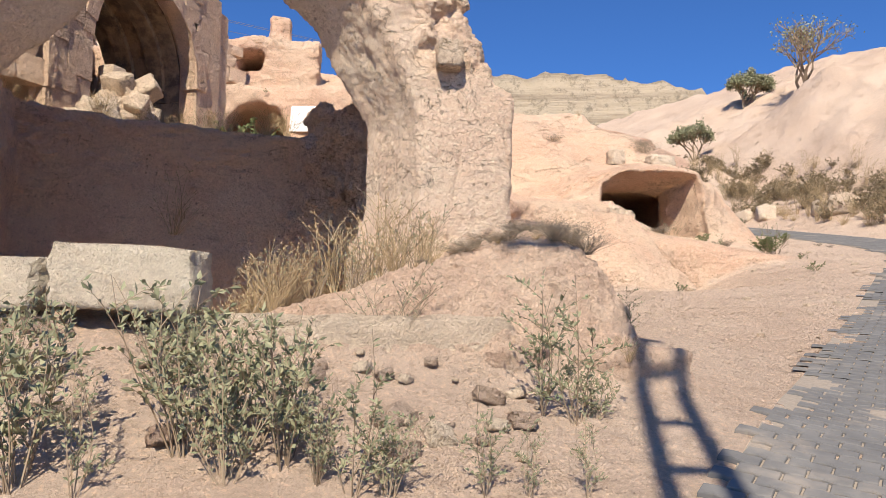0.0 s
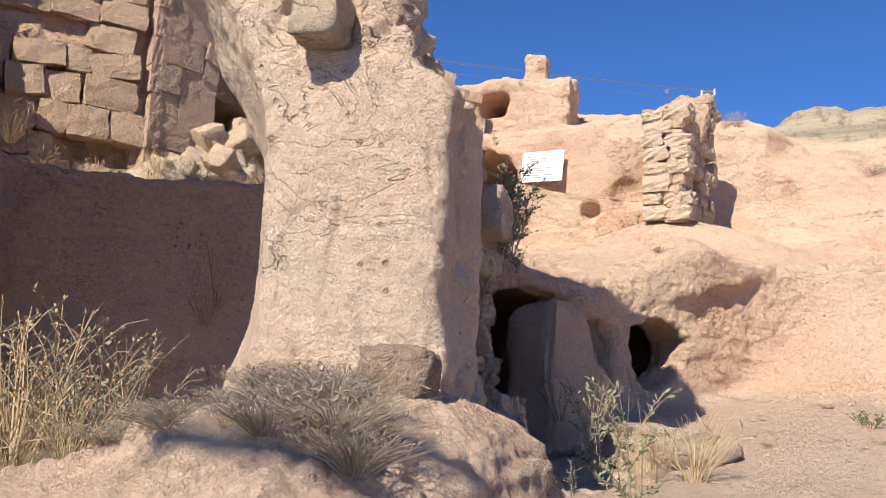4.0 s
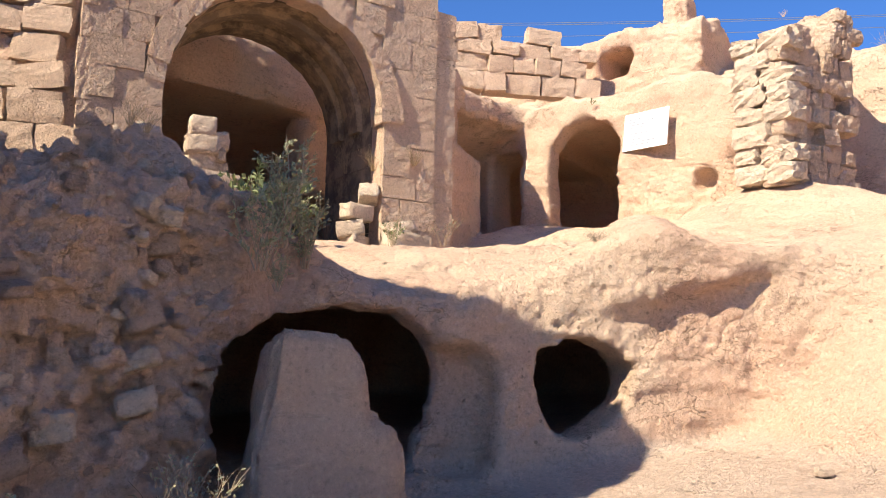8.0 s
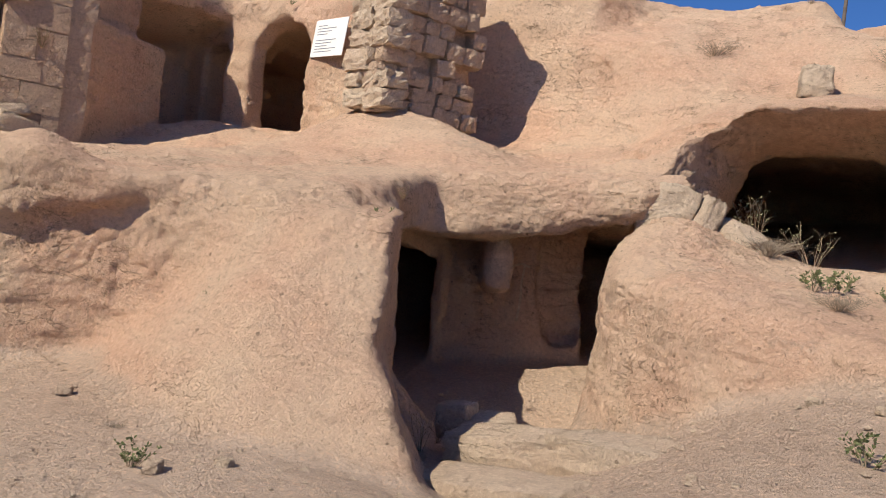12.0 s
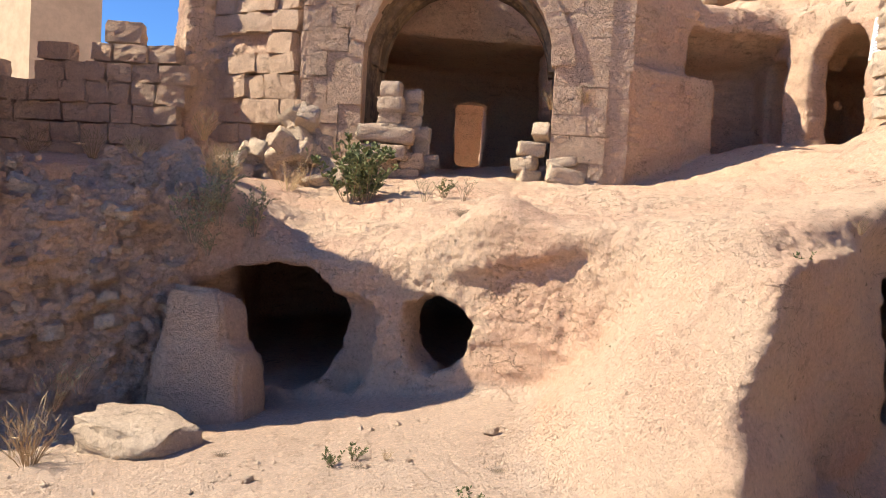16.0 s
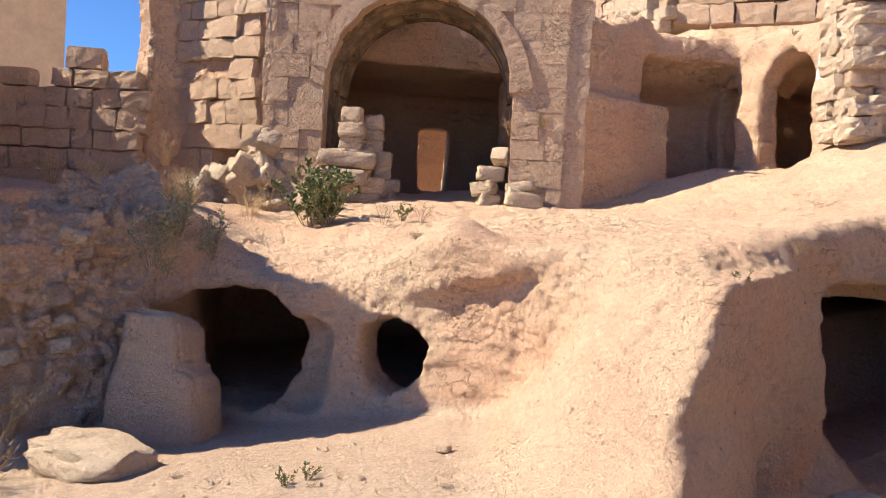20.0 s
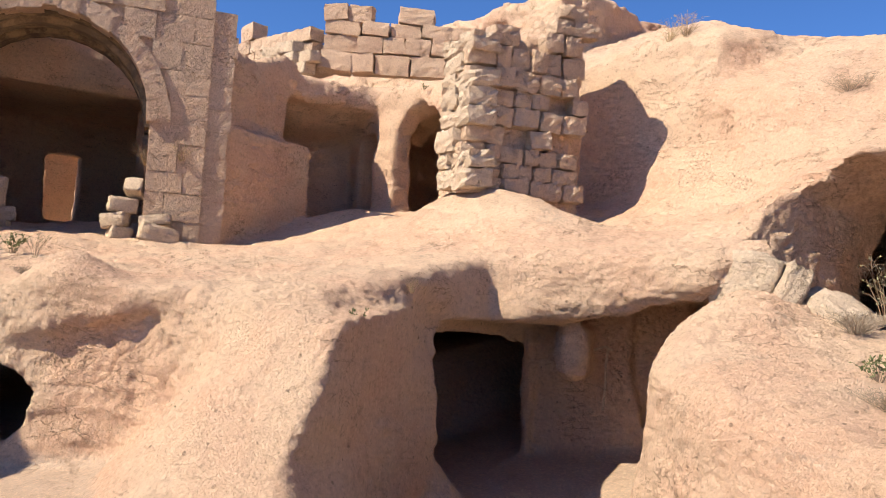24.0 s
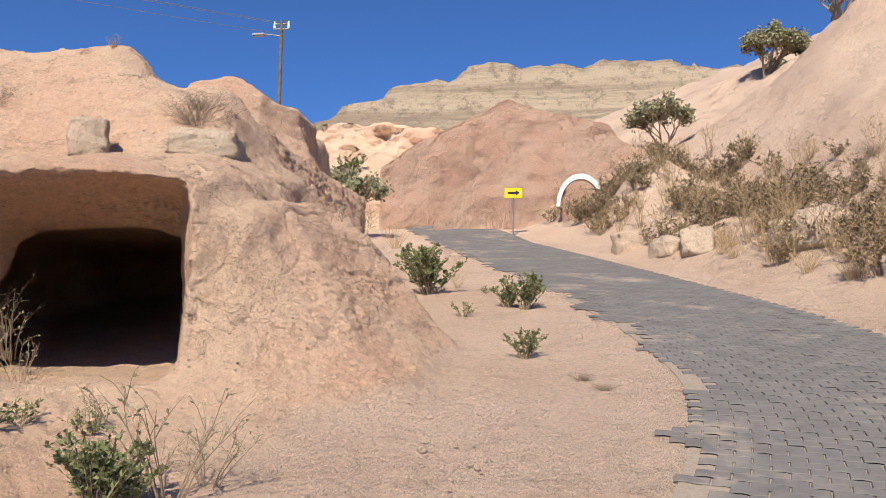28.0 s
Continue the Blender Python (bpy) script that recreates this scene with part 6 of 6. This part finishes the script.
# roadside bushes
for spot in ((7.74, 23.81, 5.79, 0.32), (7.89, 24.35, 5.74, 0.41),):
    plant("tall", *spot)
for spot in ((7.83, 29.85, 5.37, 1.64), (7.33, 31.81, 5.7, 1.32), (9.5, 28.17, 5.06, 1.02), (9.24, 28.4, 5.09, 0.78), (9.6, 24.45, 4.4, 0.6), (1.65, 50.6, 11.37, 1.92),):
    plant("bush", *spot)
for spot in ((8.65, 27.4, 4.92, 0.93), (8.77, 30.08, 5.39, 0.61),):
    plant("sprig", *spot)
for spot in ((10.15, 23.43, 4.24, 0.46), (10.34, 23.14, 4.16, 0.44),):
    plant("mat", *spot)
for spot in ((5.15, 41.51, 7.4, 2.2), (8.22, 30.73, 5.53, 0.8),):
    plant("tuft", *spot)
# tufts on the crests
for spot in ((4.06, 25.84, 8.42, 0.55), (0.41, 24.55, 8.59, 1.18), (0.14, 24.47, 8.55, 1.08), (-0.79, 22.4, 8.78, 0.33),):
    plant("tuft", *spot)
for spot in ((3.11, 24.68, 7.35, 1.13), (5.76, 24.85, 7.28, 1.03), (5.77, 24.71, 7.06, 1.58),):
    plant("mat", *spot)

# scrub of the eastern bank, uncountable
def cover(name, label, places):
    allv, allf, mats, mi = [], [], [], []
    o = 0
    for kind, x, y, z, size, turn in places:
        var = int(abs(x * 31 + y * 17)) % 3
        for me in plant_parts(kind, var):
            mt = me.materials[0]
            if mt not in mats:
                mats.append(mt)
            n = len(me.vertices)
            co = np.empty(n * 3)
            me.vertices.foreach_get("co", co)
            co = co.reshape(-1, 3) * size
            ca, sa = math.cos(turn), math.sin(turn)
            allv.append(np.stack([x + co[:, 0] * ca - co[:, 1] * sa, y + co[:, 0] * sa + co[:, 1] * ca, z + co[:, 2]], 1))
            lv = np.empty(len(me.loops), np.int32)
            me.loops.foreach_get("vertex_index", lv)
            allf.append(lv.reshape(-1, 4) + o)
            mi.append(np.full(len(me.polygons), mats.index(mt), np.int32))
            o += n
    v, f = np.concatenate(allv).astype(np.float32), np.concatenate(allf).astype(np.int32)
    me = bpy.data.meshes.new(name)
    me.vertices.add(len(v))
    me.vertices.foreach_set("co", v.ravel())
    me.loops.add(f.size)
    me.loops.foreach_set("vertex_index", f.ravel())
    me.polygons.add(len(f))
    me.polygons.foreach_set("loop_start", np.arange(0, f.size, 4, dtype=np.int32))
    me.update()
    for mt in mats:
        me.materials.append(mt)
    me.polygons.foreach_set("material_index", np.concatenate(mi))
    return tagged(new(name, me), label, "scrub", kind="stuff")


r = random.Random(77)
spots = []
while len(spots) < 760:
    i = r.randrange(len(ROAD) - 1)
    if not 17 < ROAD[i][1] < 60:
        continue
    t = ROAD[i + 1] - ROAD[i]
    t = t / np.linalg.norm(t)
    e = r.uniform(0.7, 5.4)
    p = ROAD[i] + (ROAD[i + 1] - ROAD[i]) * r.random() + np.array([t[1], -t[0]]) * (2.6 + e)
    if e > 4.4 and r.random() < 0.5:
        continue
    z = float(land_z(p[:1], p[1:])[0])
    spots.append((r.choice(("dry", "scrub", "scrub", "scrub", "tuft", "dry", "scrub", "mat") if e > 1.3 else ("tuft", "scrub", "dry")), p[0], p[1], z - 0.02, r.uniform(1.0, 1.8), r.uniform(0, 6.28)))
cover("bank_scrub", "dense dry brown and straw scrub on the roadside bank", spots)

# ---- street lamp, wires, power pole, far buildings, roadside ----
METAL = simple("weathered_grey_metal", (0.30, 0.30, 0.30), 0.5, 8.0, 0.2, 0.6)
WOODP = simple("tarred_pole", (0.16, 0.13, 0.11), 0.8, 6.0, 0.3)
CONC = simple("pole_concrete", (0.42, 0.40, 0.37), 0.85, 9.0, 0.2)


def rod(bm, a, b, r0, r1, n=8):
    a, b = Vector(a), Vector(b)
    m = (b - a).to_track_quat('Z', 'Y').to_matrix().to_4x4()
    m.translation = (a + b) / 2
    bmesh.ops.create_cone(bm, cap_ends=True, segments=n, radius1=r0, radius2=r1, depth=(b - a).length, matrix=m)
    return bm


lamp = thing("street_lamp", (-4.9, 60.5, 12.6), "tall dark lamp post with one arm and wires", "street lamp")
part("post", rod(bmesh.new(), (0, 0, 0), (0, 0, 9.6), 0.12, 0.09, 12), WOODP, lamp)
for k, w in ((9.1, 0.9), (9.4, 0.7)):
    part("crossarm", rod(bmesh.new(), (-w / 2, 0, k), (w / 2, 0, k), 0.05, 0.05), METAL, lamp)
for k in (-0.4, 0.0, 0.4):
    part("insulator", rod(bmesh.new(), (k, 0, 9.15), (k, 0, 9.55), 0.07, 0.05), WHITE, lamp)
arm = part("lamp_arm", rod(bmesh.new(), (0, 0, 8.7), (-1.0, 0, 8.85), 0.04, 0.03), METAL, lamp)
bm = bmesh.new()
bmesh.ops.create_cube(bm, size=1, matrix=Matrix.Translation((-1.3, 0, 8.82)) @ Matrix.Diagonal((0.75, 0.28, 0.16, 1)))
bmesh.ops.bevel(bm, geom=bm.edges[:], offset=0.05, segments=2, affect='EDGES')
part("lamp_head", bm, METAL, lamp, "grey lamp head")
for k, dz in enumerate((9.4, 9.4, 8.9)):
    cu = bpy.data.curves.new("wire", 'CURVE')
    cu.dimensions, cu.bevel_depth, cu.bevel_resolution = '3D', 0.012, 1
    sp = cu.splines.new('POLY')
    sp.points.add(20)
    for i in range(21):
        f_ = i / 20
        sp.points[i].co = (-4.9 - 40 * f_ + (0.4 - 0.4 * k), 60.5 - 48 * f_, 12.6 + dz - 4.5 * f_ - 3.0 * f_ * (1 - f_), 1)
    cu.materials.append(METAL)
    tagged(new("overhead_wire", cu), "thin overhead power wire against the sky", "wire", "overhead wires")

pole = thing("power_pole", (0.55, -1.6, -0.35), "tall ladder-like concrete power pole with crossarms", "power pole")
for sx in (-1, 1):
    part("leg", rod(bmesh.new(), (sx * 0.26, 0, 0), (sx * 0.10, 0, 11.2), 0.075, 0.05, 6), CONC, pole)
for k in range(13):
    z = 0.6 + 0.82 * k
    w = 0.26 - 0.16 * z / 11.2
    part("rung", rod(bmesh.new(), (-w, 0, z), (w, 0, z), 0.05, 0.05, 6), CONC, pole)
for z in (11.1, 10.5):
    part("crossarm", rod(bmesh.new(), (-1.1, 0, z), (0.3, 0, z), 0.05, 0.05, 6), METAL, pole)

HOUSE = simple("dressed_yellow_stone", (0.60, 0.47, 0.32), 0.9, 1.5, 0.2)
DARK = simple("dark_window_opening", (0.03, 0.03, 0.035), 0.3)
house = thing("stone_house", (-40.0, -3.4, 4.0), "distant yellow stone house with two narrow windows", "house")
house.rotation_euler = (0, 0, radians(-42))
bm = bmesh.new()
bmesh.ops.create_cube(bm, size=1, matrix=Matrix.Translation((-2.0, 2.5, 6.5)) @ Matrix.Diagonal((4.0, 5.0, 13.0, 1)))
part("wall", bm, HOUSE, house)
bm = bmesh.new()
bmesh.ops.create_cube(bm, size=1, matrix=Matrix.Translation((-2.0, 2.5, 13.15)) @ Matrix.Diagonal((4.4, 5.4, 0.3, 1)))
part("roof", bm, HOUSE, house)
for u in (-1.1, -2.3):
    w = part("window", (lambda b: (bmesh.ops.create_cube(b, size=1, matrix=Matrix.Translation((u, -0.02, 10.0)) @ Matrix.Diagonal((0.62, 0.1, 1.5, 1))), b)[1])(bmesh.new()), DARK, house)
    part("frame", (lambda b: (bmesh.ops.create_cube(b, size=1, matrix=Matrix.Translation((u, -0.05, 10.85)) @ Matrix.Diagonal((0.85, 0.16, 0.16, 1))), b)[1])(bmesh.new()), HOUSE, w)
part("cornice", (lambda b: (bmesh.ops.create_cube(b, size=1, matrix=Matrix.Translation((-2.0, -0.08, 7.6)) @ Matrix.Diagonal((4.0, 0.2, 0.2, 1))), b)[1])(bmesh.new()), HOUSE, house)

# old quarry faces above the bend of the street
PINK = rock_material("pink_quarry_rock", (0.76, 0.53, 0.40), (0.72, 0.45, 0.33), (0.48, 0.30, 0.215), 2.2, 0.3)


def face(name, label, a, b, base, top, lean, material, rough_=0.5, nu=70, nv=40, seed=0):
    """A rough rock face from plan point a to b, leaning back by lean, thick and closed behind."""
    verts, faces = [], []
    a, b = Vector((*a, 0)), Vector((*b, 0))
    d = (b - a).normalized()
    n = Vector((-d.y, d.x, 0))
    for i in range(nu + 1):
        u = i / nu
        z0, z1 = base(u), top(u)
        for j in range(nv + 3):
            v = min(1.0, j / nv)
            back = 0.0 if j <= nv else (2.0 if j == nv + 1 else 6.0)
            p = a.lerp(b, u) + n * (lean * v * (z1 - z0) + back)
            z = z0 + (z1 - z0) * v - (0.3 if j == nv + 1 else 4.0 if j == nv + 2 else 0)
            w = noise.noise(Vector((p.x * 0.35 + seed, z * 0.5, p.y * 0.35))) * rough_ + noise.noise(Vector((p.x * 1.3, z * 1.6, p.y * 1.3 + seed))) * rough_ * 0.4 + abs(noise.noise(Vector((p.x * 3.1, z * 3.3, seed)))) * rough_ * 0.3
            p = p + n * w
            verts.append((p.x, p.y, z))
    m = nv + 3
    for i in range(nu):
        for j in range(m - 1):
            faces.append((i * m + j, (i + 1) * m + j, (i + 1) * m + j + 1, i * m + j + 1))
    return tagged(mesh_ob(name, verts, faces, material, True), label, "rock face", kind="structure")


face("quarry_face", "pink quarried rock face with pick marks", (3.2, 48.6), (13.5, 50.5), lambda u: 7.5, lambda u: float(np.interp(u, [0, 0.15, 0.5, 0.62, 0.9, 1.0], [11.5, 12.6, 14.6, 14.2, 13.6, 12.0])), 0.12, PINK, 0.5, seed=2)
face("quarry_face", "lower pink quarried face beside the street", (5.5, 46.8), (13.5, 46.2), lambda u: 7.0, lambda u: float(np.interp(u, [0, 0.2, 0.5, 0.8, 1.0], [9.4, 10.8, 11.9, 12.4, 11.6])), 0.25, PINK, 0.4, seed=5)
face("pale_outcrop", "smooth pale rock outcrop beside the street", (-1.5, 48.5), (4.6, 48.2), lambda u: 7.0, lambda u: float(np.interp(u, [0, 0.3, 0.7, 1.0], [9.5, 12.3, 12.6, 11.0])), 0.45, TUFF, 0.5, seed=8)
face("hill_foot", "pale rock slopes below the table hill", (-20, 70), (45, 66), lambda u: 9.0, lambda u: 19 + 2 * math.sin(9 * u) + 2.5 * u, 0.9, TUFF, 2.2, 120, 40, seed=11)

YELLOW = simple("yellow_sign_paint", (0.85, 0.62, 0.02), 0.5)
BLACK = simple("black_paint", (0.02, 0.02, 0.02), 0.5)
ysign = thing("arrow_sign", (8.62, 45.2, 9.75), "small yellow sign with a black arrow", "sign")
bm = bmesh.new()
bmesh.ops.create_cube(bm, size=1, matrix=Matrix.Diagonal((0.62, 0.04, 0.36, 1)))
bmesh.ops.bevel(bm, geom=bm.edges[:], offset=0.01, segments=1, affect='EDGES')
part("panel", bm, YELLOW, ysign)
bm = bmesh.new()
for q in ([(-0.2, -0.04), (0.08, -0.04), (0.08, -0.1), (0.22, 0.0), (0.08, 0.1), (0.08, 0.04), (-0.2, 0.04)],):
    lo_ = [bm.verts.new((x, -0.022, z)) for x, z in q]
    hi_ = [bm.verts.new((x, -0.028, z)) for x, z in q]
    bm.faces.new(hi_)
    for i in range(len(q)):
        bm.faces.new((lo_[i], lo_[(i + 1) % 7], hi_[(i + 1) % 7], hi_[i]))
part("arrow", bm, BLACK, ysign)
part("post", rod(bmesh.new(), (0, 0.05, -2.2), (0, 0.05, 0.15), 0.03, 0.03), METAL, ysign)
bm = bmesh.new()
prev = None
for k in range(21):
    a = math.pi * k / 20
    row = [bm.verts.new((math.cos(a) * q, o, math.sin(a) * q)) for q, o in ((1.15, 0), (1.15, 0.5), (1.36, 0.5), (1.36, 0))]
    if prev:
        for i in range(4):
            bm.faces.new((prev[i], prev[(i + 1) % 4], row[(i + 1) % 4], row[i]))
    prev = row
arch2 = thing("white_arch", (10.95, 45.4, 9.3), "whitewashed arch over a rock-cut entrance", "arch")
arch2.scale = (0.62, 0.8, 0.85)
part("arch_ring", bm, WHITE, arch2)
part("recess", (lambda b: (bmesh.ops.create_cube(b, size=1, matrix=Matrix.Translation((0, 0.4, -0.3)) @ Matrix.Diagonal((2.0, 0.4, 2.0, 1))), b)[1])(bmesh.new()), PINK, arch2)


# ---- trees on the eastern rise ----
def tree(x, y, z, height, spread, dense, seed, label):
    r = random.Random(seed)
    ob = thing("roadside_tree", (x, y, z), label, "tree")
    SV, SF, LV, LF = [], [], [], []
    tips = []

    def limb(p, d, length, rad, depth):
        q = p + d * length
        mid = p.lerp(q, 0.5) + Vector((r.uniform(-1, 1), r.uniform(-1, 1), r.uniform(-0.5, 0.5))) * length * 0.12
        tube(SV, SF, [p, mid, q], rad, rad * 0.6)
        if depth == 0:
            tips.append((q, d))
            return
        for _ in range(3 if depth > 1 else 4):
            e = (d + Vector((r.uniform(-1, 1) * spread, r.uniform(-1, 1) * spread, r.uniform(-0.3, 0.7)))).normalized()
            limb(q, e, length * r.uniform(0.62, 0.85), rad * 0.6, depth - 1)

    for k in range(3):
        limb(Vector((0, 0, -0.2)), Vector((r.uniform(-0.5, 0.5), r.uniform(-0.5, 0.5), 1)).normalized(), height * 0.30, height * 0.03, 4)
    for p, d in tips:
        for k in range(dense):
            leaf(LV, LF, p + Vector((r.gauss(0, 1), r.gauss(0, 1), r.gauss(0, 1))) * height * 0.035, Vector((r.uniform(-1, 1), r.uniform(-1, 1), r.uniform(-1, 1))).normalized(), 0.16, 0.09, r)
    for nm, V, F, mt in (("trunk", SV, SF, TWIG), ("crown", LV, LF, SAGE)):
        if V:
            c = mesh_ob(nm, V, F, mt)
            c.parent = ob
    return ob


tree(20.3, 57.5, float(land_z(np.array([20.3]), np.array([57.5]))[0]) - 0.5, 3.3, 1.1, 24, 5, "dense rounded grey-brown tree on the rise")
tree(22.2, 52.0, float(land_z(np.array([22.2]), np.array([52.0]))[0]), 5.6, 0.8, 3, 9, "thin-leaved grey tree on the rise")
tree(2.6, 44.5, float(land_z(np.array([2.6]), np.array([44.5]))[0]), 2.6, 0.8, 9, 12, "grey-green bush beside the street")
tree(14.2, 48.5, float(land_z(np.array([14.2]), np.array([48.5]))[0]), 2.4, 0.9, 9, 14, "dark green bush on the rocky slope")

# ---- interlocking pavers ----
def paver_outline(w, d):
    """Zigzag-sided paver, long side across the street."""
    k = 0.16 * d
    return [(-w / 2, -d / 2), (-w / 6, -d / 2 + k), (w / 6, -d / 2 - k * 0.2), (w / 2, -d / 2 + k * 0.6), (w / 2, d / 2), (w / 6, d / 2 - k * 0.4), (-w / 6, d / 2 + k * 0.8), (-w / 2, d / 2)]


PW, PD, PH = 0.225, 0.128, 0.036
pv, pf = [], []
ol = paver_outline(PW - 0.010, PD - 0.009)
ins = [(x * 0.955, y * 0.93) for x, y in ol]
base_v = [(x, y, 0.0) for x, y in ol] + [(x, y, PH - 0.008) for x, y in ol] + [(x, y, PH) for x, y in ins]
base_f = [tuple(range(16, 24))] + [(8 + k, 8 + (k + 1) % 8, 16 + (k + 1) % 8, 16 + k) for k in range(8)] + [(k, (k + 1) % 8, 8 + (k + 1) % 8, 8 + k) for k in range(8)]
pave_me = bpy.data.meshes.new("paver")
pave_me.from_pydata(base_v, [], base_f)
pave_me.materials.append(PAVER)
seg = np.linalg.norm(np.diff(ROAD, axis=0), axis=1)
arc = np.concatenate([[0], np.cumsum(seg)])
r = random.Random(31)
n_parts = 0
s, row = 8.0, 0
rows_xy, rows_meta = [], []
while s < arc[-1] - 22:
    i = min(len(seg) - 1, int(np.searchsorted(arc, s)) - 1)
    f_ = (s - arc[i]) / seg[i]
    p = ROAD[i] * (1 - f_) + ROAD[i + 1] * f_
    t = (ROAD[i + 1] - ROAD[i]) / seg[i]
    nrm = np.array([t[1], -t[0]])
    ang = math.degrees(math.atan2(nrm[1], nrm[0]))
    ragged = 1.72 + 0.12 * math.sin(s * 1.9) + 0.08 * math.sin(s * 5.3) - 0.6 * min(1.0, max(0.0, (p[1] - 15) / 4))
    for k in range(-8, 9):
        u = (k + 0.5 * (row % 2)) * PW
        if u < -ragged + r.uniform(-0.1, 0.1) or u > 1.75:
            continue
        rows_xy.append(p + nrm * u)
        rows_meta.append((ang, r.uniform(-0.004, 0.004), r.uniform(-1.2, 1.2)))
    s += PD
    row += 1
xy = np.array(rows_xy)
pz = land_z(xy[:, 0], xy[:, 1])
gx = (land_z(xy[:, 0] + 0.1, xy[:, 1]) - pz) / 0.1
gy = (land_z(xy[:, 0], xy[:, 1] + 0.1) - pz) / 0.1
near = (xy[:, 1] > 4.3) & (xy[:, 1] < 8.2) & (rows_xy[0] is not None)
bv = np.array(base_v)
for q in range(len(xy)):
    ang, dz, tw = rows_meta[q]
    ca, sa = math.cos(radians(ang + tw)), math.sin(radians(ang + tw))
    if near[q] and n_parts < 300:
        up = Vector((-gx[q], -gy[q], 1)).normalized()
        xa = Vector((ca, sa, gx[q] * ca + gy[q] * sa)).normalized()
        m = Matrix((xa, up.cross(xa), up)).transposed().to_4x4()
        m.translation = (xy[q, 0], xy[q, 1], pz[q] - 0.014 + dz)
        ob = new("paver", pave_me)
        ob.parent = road
        ob.matrix_basis = m
        n_parts += 1
        continue
    x_, y_ = bv[:, 0] * ca - bv[:, 1] * sa, bv[:, 0] * sa + bv[:, 1] * ca
    o = len(pv) * 24
    pv.append(np.stack([xy[q, 0] + x_, xy[q, 1] + y_, pz[q] - 0.014 + dz + gx[q] * x_ + gy[q] * y_ + bv[:, 2]], 1))
    pf += [tuple(o + v for v in f) for f in base_f[:9]]
rest = mesh_ob("pavers", np.concatenate(pv), pf, PAVER)
rest.parent = road
rest["kind"] = "stuff"
